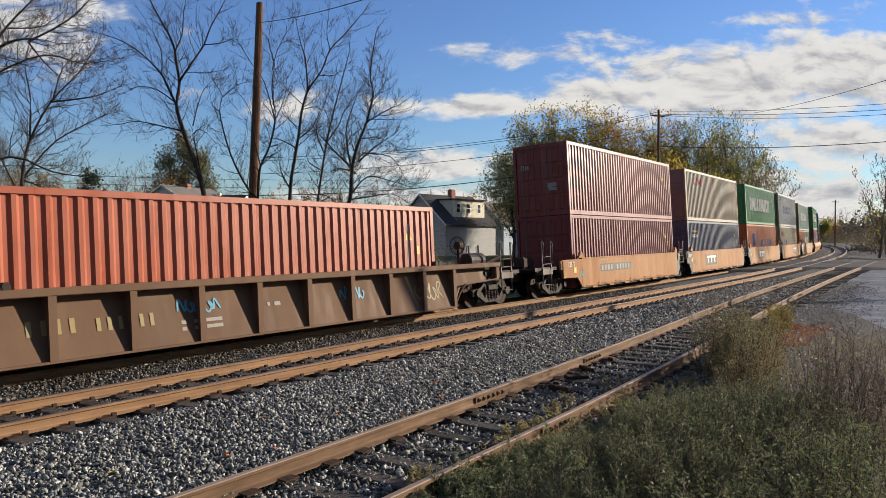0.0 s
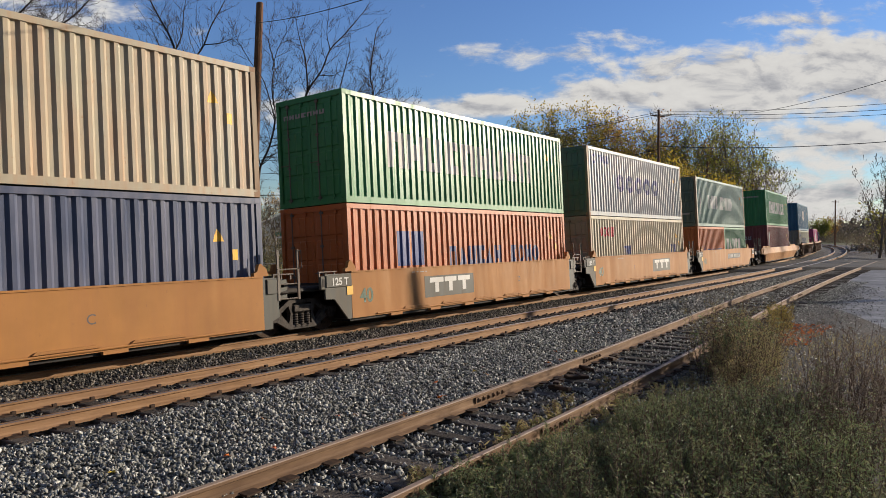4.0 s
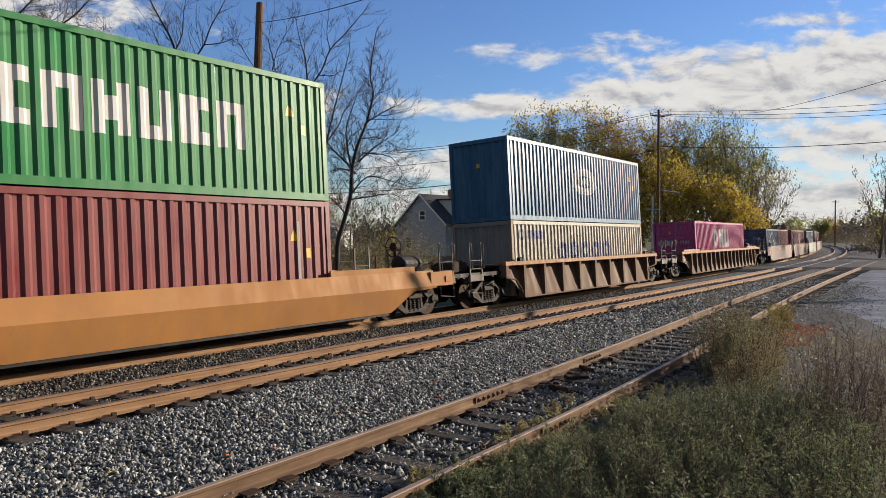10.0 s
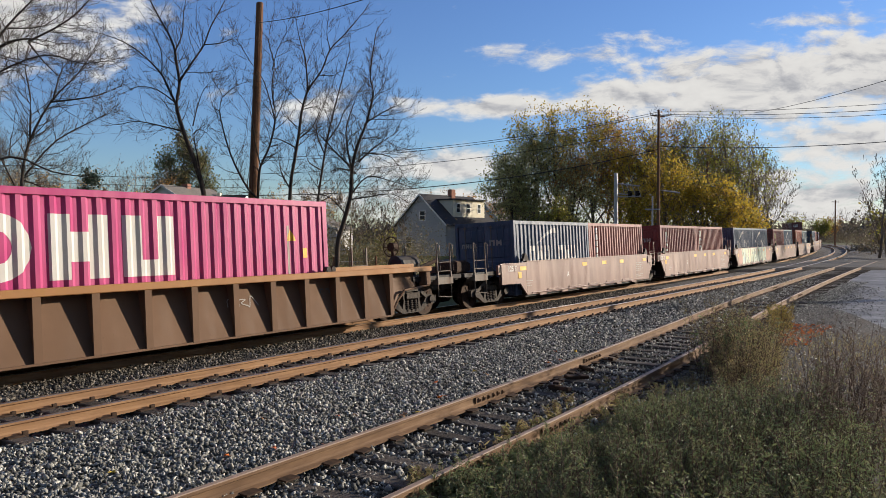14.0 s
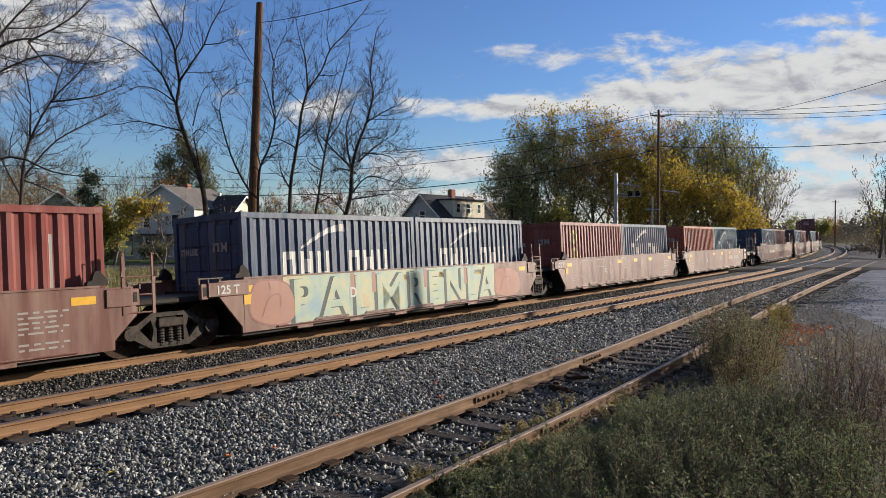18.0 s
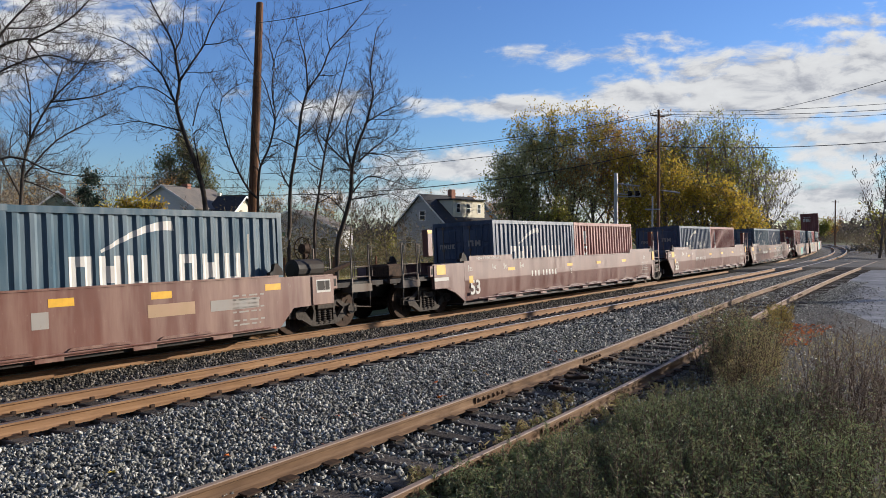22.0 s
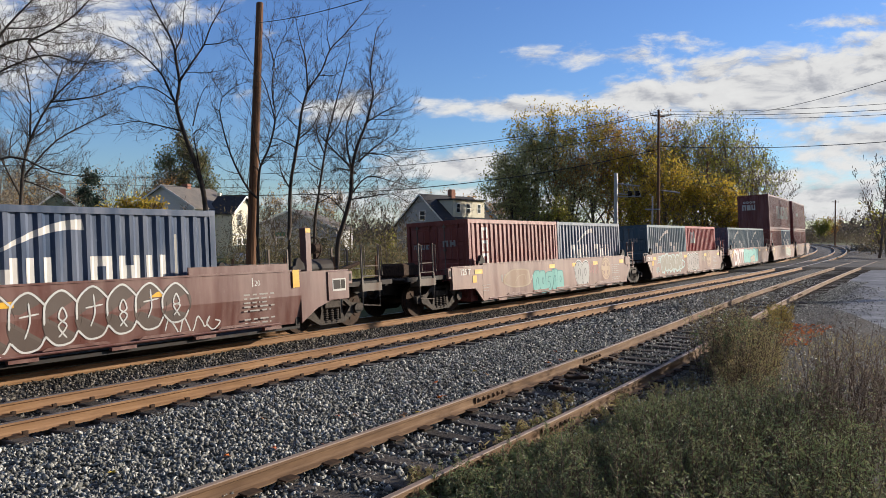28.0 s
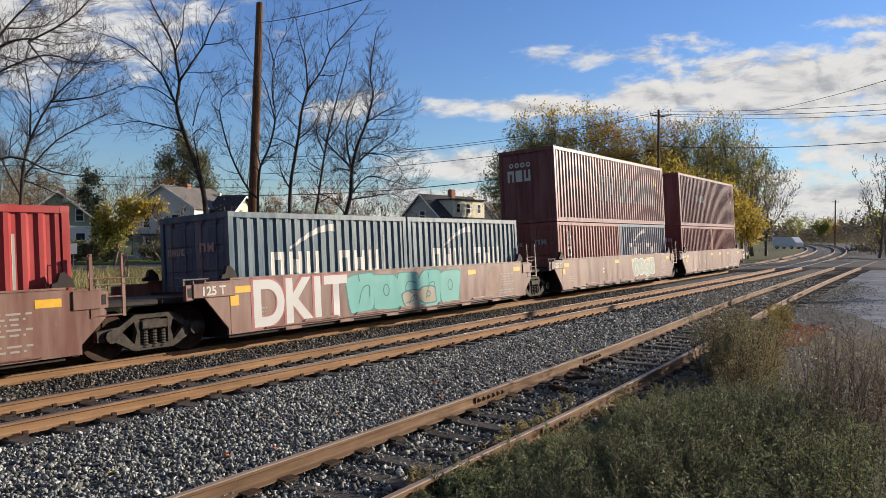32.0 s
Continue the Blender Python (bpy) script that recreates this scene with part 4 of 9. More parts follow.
        part("post_reflector", box_mesh(-0.08, 0.08, -0.003, 0.0, 0.88, 0.98), M_YELLOW, root, at=(8.68, -1.252, top))
        part("reflector", box_mesh(0, 0.44, -0.002, 0.0, 0, 0.28), M_YELLOW, root, at=(-9.65 if front else -8.5, -1.476, 1.16))
        if front:
            part("end_stripe", box_mesh(0, 0.70, -0.002, 0.0, 0, 0.10), M_WHITE, root, at=(-9.77, -1.476, 0.98))
        else:
            part("marking", text_mesh("125 T", 0.17, 0.004), M_WHITE, root, at=(-9.0, -1.477, 1.22))
        part("reflector", box_mesh(0, 0.20, -0.002, 0.0, 0, 0.40), M_YELLOW, root, at=(7.93, -1.478, 1.12))
        for x in (-5.6, -1.2, 1.5, 4.2):
            part("reflector", box_mesh(0, 0.45, -0.002, 0.0, 0, 0.10), M_YELLOW, root, at=(x, y, 1.14))
    else:
        part("marking", text_mesh("125 T", 0.25, 0.006), M_WHITE, root, at=(-7.02, -1.479, 1.10))
        part("marking", text_mesh(tail, 0.26), plain("dark_letters", (0.10, 0.09, 0.09)) if plate_mat else M_WHITE, root, at=(tail_at, y, 0.75))
        if not plate_mat:
            for x in (-6.15, -1.2, 0.7, 2.6, 5.35):
                part("reflector", box_mesh(-0.02, 0.42, -0.002, 0.0, 0.0, 0.14), M_YELLOW, root, at=(x, y, 1.10))
    for bx, bz, bw, bh, rows in (((half - 1.9, 1.02, 0.85, 0.045, 5), (half - 1.9, 0.50, 0.85, 0.045, 2), (-half + 0.6, 0.72, 0.45, 0.03, 3)) if not plate_mat else ((-half + 2.5, 1.28, 0.7, 0.03, 1),)):
        for r in range(rows):
            bars(root, bx, bz - r * 0.085, bw * (1 - 0.13 * (r % 3)), bh * 0.75, M_WHITE_DIM, ("### ## #### ##", "## ##### ### #", "#### ### # ###")[r % 3])
    part("reflector", box_mesh(0, 0.22, -0.002, 0.0, 0, 0.22), M_YELLOW, root, at=(-half + 0.5 if long else (-half - 0.12 if plate_mat else -half + 0.05), -1.454, 0.84))
    if graffiti:
        graffiti(root, half, y)
    return root


def bars(root, x, z, w, h, mat, pattern="#"):
    """Writing that stands as plain bars: one for each run of # in the pattern."""
    n, k = len(pattern), 0
    for run_ in pattern.split(" "):
        if run_:
            part("marking", box_mesh(0, round(w * (len(run_) - 0.25) / n, 3), -0.0006, 0.0, 0, h), mat, root, at=(x + w * k / n, -1.4525, z))
        k += len(run_) + 1


def rib_unit(F, mat, label, half, low_half, step, tx, ends, top_mat, painted=None):
    """A well car with upright ribs along a recessed side."""
    c = F + 6.1
    root = thing("well_car", train_pose(c, tx), label, "rail car", "cars of the freight train")
    MOVING.append((root, c, tx, 0.0))
    for sy in (-1, 1):
        turn = pose(0, 0, 0, 0, 0, 0 if sy < 0 else 180)
        part("top_chord", box_mesh(-half, half, -1.56, -1.28, 1.29, 1.43, 0.012), top_mat, root, at=turn)

        def panel(bm):
            xs = (-half + 0.5, -low_half - 0.5, -low_half, low_half, low_half + 0.5, half - 0.5)
            zs = (0.92, 0.75, 0.20, 0.20, 0.75, 0.92)
            t = [bm.verts.new((x, -1.25, 1.31)) for x in xs]
            m = [bm.verts.new((x, -1.25 - 0.20 * (1.38 - max(z, 0.34)) / 1.04, max(z, 0.34))) for x, z in zip(xs, zs)]
            b = [bm.verts.new((x, v.co.y - (0.03 if z < 0.3 else 0.0), z if z < 0.3 else z - 0.03)) for x, z, v in zip(xs, zs, m)]
            for k in range(5):
                bm.faces.new((t[k], m[k], m[k + 1], t[k + 1]))
                bm.faces.new((m[k], b[k], b[k + 1], m[k + 1]))
        part("side_panel", cached(("rib_panel", half, low_half), panel), mat, root, at=turn)
        part("bottom_chord", box_mesh(-low_half, low_half, -1.54, -1.36, 0.17, 0.21, 0.0), mat, root, at=turn)
        n = int(round(2 * low_half / step))
        rib = cached("side_rib", lambda bm: (prism(bm, [(-0.035, 1.29), (0.035, 1.29), (0.035, 0.20), (-0.035, 0.20)], -1.53, -1.27), box(bm, -0.07, 0.07, -1.545, -1.52, 0.2, 1.29)))
        for k in range(n + 1):
            part("side_rib", rib, mat, root, at=turn @ Matrix.Translation((-low_half + 2 * low_half * k / n, 0, 0)))
        for sx in (-1, 1):
            part("end_post", box_mesh(-0.12, 0.12, -1.54, -1.27, 0.90, 1.30, 0.03), mat, root, at=turn @ Matrix.Translation((sx * (half - 0.15), 0, 0)))
            part("wheel_guard", cached(("guard", half, low_half), lambda bm: pipe(bm, [(low_half, -1.50, 0.2), (low_half + 0.28, -1.50, 0.55), (low_half + 0.6, -1.50, 0.82), (half - 0.1, -1.50, 0.90)], 0.03, 6)), mat, root, at=turn @ Matrix.Diagonal((sx, 1, 1, 1)))
    # closed floor added to keep light from passing through the well
    part("well_floor", box_mesh(-low_half, low_half, -1.3, 1.3, 0.17, 0.23), M_STEEL, root)
    for sx in (-1, 1):
        part("bulkhead", box_mesh(-0.06, 0.06, -1.25, 1.25, 0.3, 1.15), M_STEEL, root, at=(sx * (low_half + 0.05), 0, 0))
        part("top_plate", box_mesh(-0.5 * (half - low_half), 0.5 * (half - low_half), -1.45, 1.45, -0.03, 0.03, 0.01), mat, root, at=(sx * (half + low_half) / 2, 0, 1.33))
        part("container_lock", cached("lock", lambda bm: (box(bm, -0.16, 0.16, -0.06, 0.06, 0, 0.05), tube(bm, (-0.08, -0.07, 0.06), (-0.08, 0.07, 0.06), 0.07, 0.07, 10), tube(bm, (0.08, -0.07, 0.06), (0.08, 0.07, 0.06), 0.07, 0.07, 10))), M_STEEL, root, at=(sx * 5.9, -1.42, 1.43))
        if half > 9.5:
            part("guide_rail", box_mesh(-1.6, 1.6, -0.06, 0.06, 0.0, 0.09), top_mat, root, at=(sx * (half - 2.3), -1.40, 1.435))
        platform(root, sx * (half - 0.6), sx * ends, mat, sx, gear=sx > 0)
        truck(root, sx * tx)
    if painted:
        painted(root, half, -1.48)
        lean = Matrix.Translation((0, -1.25, 1.38)) @ Matrix.Rotation(-math.atan(0.20 / 1.04), 4, "X") @ Matrix.Translation((0, 1.448, -1.38))
        for ob in root.children:
            if ob.name.split(".")[0] in ("marking", "graffiti"):
                ob.matrix_basis = lean @ ob.matrix_basis
    return root


def bulged_unit(F, mat, label):
    """A long well car whose side swells to a blunt edge and falls back to the sill."""
    c, half = F + 6.1, 10.0
    root = thing("well_car", train_pose(c, 9.5), label, "rail car", "cars of the freight train")
    MOVING.append((root, c, 9.5, 0.0))

    def skin(bm):
        st = [(-10.0, 0.80), (-9.0, 0.76), (-8.15, 0.24), (8.15, 0.24), (9.0, 0.76), (10.0, 0.80)]
        rows = []
        for x, low in st:
            mid = max(0.86, low + 0.03)
            lowy = -1.52 + 0.20 * (mid - low) / 0.62
            rows.append([bm.verts.new((x, y, z)) for y, z in ((-1.30, 1.30), (-1.40, 1.30), (-1.52, mid), (lowy, low), (lowy + 0.06, low))])
        for a, b in zip(rows, rows[1:]):
            for k in range(4):
                bm.faces.new((a[k], a[k + 1], b[k + 1], b[k]))
        for r in (rows[0], rows[-1]):
            bm.faces.new(r)
    for sy in (-1, 1):
        turn = pose(0, 0, 0, 0, 0, 0 if sy < 0 else 180)
        part("side_sill", cached("bulged_side", skin), mat, root, at=turn)
        for x0, x1 in ((-9.2, -5.9), (5.9, 9.2)):
            part("guide_plate", cached(("guide_plate", x0), lambda bm: prism(bm, [(x0, 1.28), (x1, 1.28), (x1, 1.44), (x0, 1.44)], -1.36, -1.31)), mat, root, at=turn)
    # full-width floor, added as a light block
    part("well_floor", box_mesh(-8.1, 8.1, -1.3, 1.3, 0.18, 0.24), M_STEEL, root)
    for sx in (-1, 1):
        part("bulkhead", box_mesh(-0.06, 0.06, -1.25, 1.25, 0.3, 1.1), M_STEEL, root, at=(sx * 8.4, 0, 0))
        part("end_panel", cached("end_panel", lambda bm: (box(bm, -0.55, 0.55, -1.50, -1.42, 0.84, 1.26, None, 0.02), box(bm, 0.15, 0.42, -1.53, -1.49, 0.95, 1.12))), mat, root, at=(sx * 10.3, 0, 0))
        platform(root, sx * 9.3, sx * 11.6, mat, sx, gear=sx > 0)
        truck(root, sx * 9.5)
    return root

# -- paints of the train --
P_YEL = paint("car_yellow", (0.49, 0.228, 0.07), (0.25, 0.12, 0.058), 0.65, 0.62, fade=0.62, gloss=0.2)
P_BRN = paint("car_brown", (0.205, 0.088, 0.065), (0.30, 0.20, 0.15), 0.5, 0.40, fade=0.62, gloss=0.5)
P_MAR = paint("car_maroon", (0.165, 0.068, 0.055), (0.26, 0.165, 0.14), 0.4, 0.38, fade=0.66, gloss=0.5)
P_RIB = paint("car_rib_brown", (0.20, 0.118, 0.072), (0.12, 0.075, 0.05), 0.7, 0.7, fade=0.6, gloss=0.2)
P_RIBTOP = paint("car_rib_top", (0.40, 0.19, 0.06), (0.26, 0.14, 0.08), 0.5, 0.6)
P_PLATE = paint("plate_grey", (0.10, 0.10, 0.085), (0.18, 0.14, 0.1), 0.4, 0.6)
ORG = paint("box_orange_red", (0.451, 0.127, 0.070), (0.30, 0.10, 0.06), 0.4)
MAR = paint("box_maroon", (0.246, 0.061, 0.061), (0.20, 0.07, 0.05), 0.35)
MAR2 = paint("box_dark_red", (0.271, 0.070, 0.057), (0.36, 0.17, 0.14), 0.35)
ZRD = paint("box_oxide", (0.213, 0.070, 0.066), (0.33, 0.18, 0.16), 0.4)
CRM = paint("box_cream", (0.492, 0.435, 0.320), (0.33, 0.15, 0.06), 0.6)
CRM2 = paint("box_pale_yellow", (0.508, 0.447, 0.303), (0.40, 0.25, 0.12), 0.4)
NAV = paint("box_navy_grey", (0.090, 0.108, 0.175), (0.22, 0.20, 0.24), 0.3)
GRN = paint("box_green", (0.045, 0.246, 0.082), (0.12, 0.22, 0.10), 0.25)
ORN = paint("box_orange", (0.541, 0.148, 0.037), (0.38, 0.13, 0.06), 0.3)
GRY = paint("box_light_grey", (0.410, 0.435, 0.435), (0.32, 0.24, 0.16), 0.4)
# darker tone for the ends of the light grey and pale green containers
DGR = paint("box_end_dark_green", (0.107, 0.156, 0.131), (0.20, 0.15, 0.08), 0.5)
PGR = paint("box_pale_green", (0.254, 0.361, 0.303), (0.24, 0.28, 0.22), 0.35)
GR2 = paint("box_mid_green", (0.098, 0.238, 0.131), (0.2, 0.25, 0.16), 0.3)
BLU = paint("box_blue", (0.03, 0.135, 0.245), (0.13, 0.22, 0.30), 0.35)
STN = paint("box_stone", (0.451, 0.410, 0.312), (0.36, 0.27, 0.18), 0.4)
PNK = paint("box_magenta", (0.541, 0.070, 0.221), (0.50, 0.14, 0.24), 0.3)
CMA = paint("box_navy", (0.060, 0.092, 0.160), (0.22, 0.23, 0.28), 0.35)
CM2 = paint("box_teal_navy", (0.075, 0.135, 0.185), (0.26, 0.29, 0.30), 0.4)
RED = paint("box_bright_red", (0.426, 0.049, 0.049), (0.34, 0.10, 0.08), 0.3)
L_BLU = paint("letters_blue", (0.045, 0.06, 0.20), (0.3, 0.3, 0.3), 0.3)
L_RED = paint("letters_red", (0.60, 0.03, 0.05), (0.4, 0.2, 0.1), 0.2)
L_LBL = paint("letters_bright_blue", (0.06, 0.09, 0.26), (0.2, 0.15, 0.2), 0.4)

PRUST = paint("post_rust", (0.36, 0.27, 0.17), (0.20, 0.09, 0.05), 0.8, 0.6)
HC, STD, BASE = 2.896, 2.591, 0.245
L40, L20 = 12.192, 6.058


def navy_marks(x=0.0):
    return [("###.###", 1.1 + x, 4.95 + x, 1.02, 1.70, M_WHITE), ("~", 1.75 + x, 3.25 + x, 1.80, 2.36, M_WHITE)]


CODE = [("I", 5.1, 5.16, 0.6, 2.1, M_WHITE_DIM)]


def pair(F, a, b, stack=None):
    """Two short containers end to end in a well: each (material, label, marks)."""
    for k, (m, lab, marks) in enumerate((a, b)):
        container(F + k * (L20 + 0.07), L20, STD, BASE, m, lab, True, list(marks) + CODE, [("####", -0.95, -0.3, 1.7, 1.85, M_WHITE_DIM), ("##", 0.2, 0.75, 1.75, 1.95, M_WHITE_DIM)])


NAVY_BOX = "navy blue corrugated short container with white block markings, in the well"
RED_BOX = "dark red corrugated short container sitting low in the well"


def tub_marks_block(root, half, y, at=0.45):
    part("logo_panel", box_mesh(0, 2.5, -0.002, 0.0, 0.0, 0.60), P_PLATE, root, "faded dark panel with white block marks", (at, -1.4515, 0.55))
    for x0, x1 in ((0.1, 0.76), (0.82, 1.42), (1.5, 2.15)):
        part("logo_mark", box_mesh(x0, x1, -0.001, 0.0, 0.30, 0.44), M_WHITE, root, at=(at + 0.15, -1.4555, 0.66))
        part("logo_mark", box_mesh((x0 + x1) / 2 - 0.09, (x0 + x1) / 2 + 0.09, -0.001, 0.0, 0.02, 0.296), M_WHITE, root, at=(at + 0.15, -1.4555, 0.66))
    part("marking", text_mesh("40", 0.50, 0.012), plain("green_letters", (0.05, 0.10, 0.06)), root, at=(-half + 0.35, -1.454, 0.62))


def tub_marks_number(root, half, y, at=-0.3):
    part("logo_panel", box_mesh(0, 3.4, -0.002, 0.0, 0.0, 0.32), P_PLATE, root, "faded dark number panel", (at, -1.4515, 0.80))
    for k in range(10):
        if k != 4:
            part("number_bar", box_mesh(0.12 + k * 0.32, 0.30 + k * 0.32, -0.001, 0.0, 0.05, 0.27), M_WHITE_DIM, root, at=(at, -1.4555, 0.80))
    part("marking", text_mesh("40", 0.50, 0.012), plain("green_letters", (0.05, 0.10, 0.06)), root, at=(-half + 0.35, -1.454, 0.62))


def roundel(root, x, col, z=0.90, r=0.46):
    """A round emblem: a broad ring, a cross inside it, and a row of dark bars on the ring."""
    def build(bm):
        m = 28
        o = [bm.verts.new((r * math.cos(j * math.tau / m), 0, r * math.sin(j * math.tau / m))) for j in range(m)]
        i = [bm.verts.new((r * 0.64 * math.cos(j * math.tau / m), 0, r * 0.64 * math.sin(j * math.tau / m))) for j in range(m)]
        for j in range(m):
            bm.faces.new((o[j], o[(j + 1) % m], i[(j + 1) % m], i[j]))
        w, e = r * 0.20, r * 0.62
        for q in ((-w, w, -e, e), (-e, -w, -w, w), (w, e, -w, w)):
            bm.faces.new([bm.verts.new((x_, 0, z_)) for x_, z_ in ((q[0], q[2]), (q[1], q[2]), (q[1], q[3]), (q[0], q[3]))])
    disc = part("round_emblem", cached(("roundel", r), build), col, root, "faded tan round emblem", (x, -1.4535, z))

    def marks(bm):
        for k in range(26):
            a = k * math.tau / 26
            if k in (12, 13, 25, 0):
                continue
            q = Matrix.Rotation(-a, 4, "Y")
            bm.faces.new([bm.verts.new(q @ Vector((px_, 0, pz_))) for px_, pz_ in ((r * 0.74, -0.025), (r * 0.90, -0.025), (r * 0.90, 0.025), (r * 0.74, 0.025))])
    part("emblem_bars", cached(("roundel_bars", r), marks), P_BRN, disc, at=(0, -0.0025, 0))


TAN = paint("emblem_tan", (0.52, 0.36, 0.22), (0.3, 0.15, 0.1), 0.4)
TAN_FADED = paint("emblem_faded", (0.28, 0.155, 0.105), (0.2, 0.10, 0.075), 0.6)
SPRAY = {}


def spray(name, col):
    if name not in SPRAY:
        SPRAY[name] = paint("spray_" + name, col, shade(col, 0.7), 0.5, 0.55)
    return SPRAY[name]


def on_fold(bm, fold):
    """Lean the part of a drawing that lies below the side's fold."""
    if fold:
        for v in bm.verts:
            if v.co.z < 0.93:
                v.co.y += 0.09 * (0.93 - v.co.z) / 0.63


def stroke(root, pts, width, col, lift=0.0, fold=False, closed=False):
    """A smooth spray-can line through a few places (x, z), as one ribbon."""
    P = [Vector((x, 0, z)) for x, z in pts]
    n = len(P)
    at = (lambda k: P[k % n]) if closed else (lambda k: P[min(max(k, 0), n - 1)])
    fine = []
    for k in range(n if closed else n - 1):
        for j in range(6):
            t = j / 6
            p0, p1, p2, p3 = at(k - 1), at(k), at(k + 1), at(k + 2)
            fine.append(0.5 * (2 * p1 + (p2 - p0) * t + (2 * p0 - 5 * p1 + 4 * p2 - p3) * t * t + (3 * p1 - p0 - 3 * p2 + p3) * t ** 3))
    if not closed:
        fine.append(P[-1])
    bm = bmesh.new()
    rows, m = [], len(fine)
    for k in range(m):
        d = (fine[(k + 1) % m] - fine[k - 1]) if closed else (fine[min(k + 1, m - 1)] - fine[max(k - 1, 0)])
        d = d.normalized() if d.length > 1e-6 else Vector((1, 0, 0))
        side = Vector((-d.z, 0, d.x)) * width * (1 if closed or 0 < k < m - 1 else 0.4)
        rows.append((bm.verts.new(fine[k] - side), bm.verts.new(fine[k] + side)))
    for k in range(m if closed else m - 1):
        (p, q), (u, v) = rows[k], rows[(k + 1) % m]
        bm.faces.new((p, u, v, q))
    on_fold(bm, fold)
    part("graffiti", bm, col, root, at=(0, -1.4542 - lift, 0))


def blob_letters(root, x0, x1, z0, z1, n, fill, line, seed, lift=0.0, halo=None, square=0.7):
    """Bulging spray-painted letter forms: a squarish fill with an outline round it and strokes inside."""
    r = random.Random(seed)
    w, h = (x1 - x0) / n, z1 - z0
    for k in range(n):
        cx, cz = x0 + (k + 0.5) * w, (z0 + z1) / 2 + r.uniform(-0.05, 0.05)
        m = 26
        ph, a2, a3, lean = r.uniform(0, 6), r.uniform(0.06, 0.16), r.uniform(0.04, 0.12), r.uniform(-0.12, 0.12)

        def rim(grow):
            out = []
            for j in range(m):
                t = j * math.tau / m
                c, s_ = math.cos(t), math.sin(t)
                z = math.copysign(abs(s_) ** square, s_) * h * 0.5 * (1 + a3 * math.cos(2 * t + ph))
                x = math.copysign(abs(c) ** square, c) * w * 0.56 * (1 + a2 * math.cos(3 * t + ph))
                out.append((cx + x * grow + lean * z, cz + z * grow))
            return out
        layers = ((halo, 1.0 + 0.07 / h, 0.0),) if halo else ()
        for mat_, grow, dy in layers + ((line, 1.0, 0.0004), (fill, 1.0 - 0.07 / h, 0.0016)):
            bm = bmesh.new()
            bm.faces.new([bm.verts.new((x, 0, z)) for x, z in rim(grow)])
            part("graffiti", bm, mat_, root, at=(0, -1.4537 - dy - lift - 0.0004 * k, 0))
        up = 0.0045 + lift + 0.0004 * k
        q = r.uniform(-0.1, 0.1) * w
        if k % 3 == 0:
            stroke(root, [(cx - 0.22 * w + q, cz - 0.28 * h), (cx - 0.05 * w + q, cz + 0.10 * h), (cx + 0.20 * w + q, cz + 0.16 * h), (cx + 0.22 * w + q, cz - 0.12 * h)], 0.016, line, up)
            stroke(root, [(cx - 0.1 * w, cz + 0.46 * h), (cx - 0.05 * w, cz + 0.28 * h)], 0.016, line, up)
        elif k % 3 == 1:
            stroke(root, [(cx + 0.12 * w * math.cos(t), cz + 0.05 * h + 0.15 * h * math.sin(t)) for t in (0, 1.05, 2.1, 3.14, 4.2, 5.25)], 0.016, line, up, False, True)
        else:
            stroke(root, [(cx + 0.3 * w, cz + 0.2 * h), (cx - 0.05 * w, cz + 0.24 * h), (cx - 0.18 * w, cz + 0.02 * h), (cx + 0.1 * w, cz - 0.05 * h), (cx + 0.2 * w, cz - 0.25 * h), (cx - 0.2 * w, cz - 0.34 * h)], 0.016, line, up)


def bubbles(root, x0, x1, z0, z1, n, fill, line, seed):
    """One long throw-up: joined bubbles with a pale line round them and figure-eight loops inside."""
    r = random.Random(seed)
    w, h = (x1 - x0) / n, z1 - z0
    for k in range(n):
        cx = x0 + (k + 0.5) * w
        top, low = z1 - r.uniform(0, 0.08), z0 + 0.25 * h * k / n + r.uniform(0, 0.06)
        bm = bmesh.new()
        cz, hh = (top + low) / 2, (top - low) / 2
        bm.faces.new([bm.verts.new((cx + w * 0.62 * math.cos(t), 0, cz + hh * math.sin(t))) for t in [j * math.tau / 22 for j in range(22)]])
        on_fold(bm, True)
        part("graffiti", bm, fill, root, at=(0, -1.4537 - 0.0004 * k, 0))
        up = 0.004 + 0.0002 * k
        stroke(root, [(cx - w * 0.55, cz - 0.1 * h), (cx - w * 0.5, top - 0.2 * h), (cx, top), (cx + w * 0.5, top - 0.22 * h)], 0.018, line, up, True)
        stroke(root, [(cx - w * 0.5, low + 0.16 * h), (cx - 0.15 * w, low), (cx + 0.3 * w, low + 0.03 * h), (cx + w * 0.5, low + 0.2 * h)], 0.018, line, up, True)
        if k % 2 == 0:
            stroke(root, [(cx + 0.16 * w, low + 0.1 * h), (cx - 0.12 * w, low + 0.3 * h), (cx + 0.12 * w, cz), (cx, cz + 0.16 * h), (cx - 0.12 * w, cz), (cx + 0.14 * w, low + 0.3 * h), (cx - 0.1 * w, low + 0.12 * h)], 0.014, line, up, True)
        else:
            stroke(root, [(cx, cz + 0.3 * h), (cx + 0.03 * w, cz), (cx - 0.1 * w, low + 0.2 * h)], 0.014, line, up, True)
            stroke(root, [(cx - 0.28 * w, cz + 0.08 * h), (cx + 0.3 * w, cz + 0.12 * h)], 0.014, line, up, True)


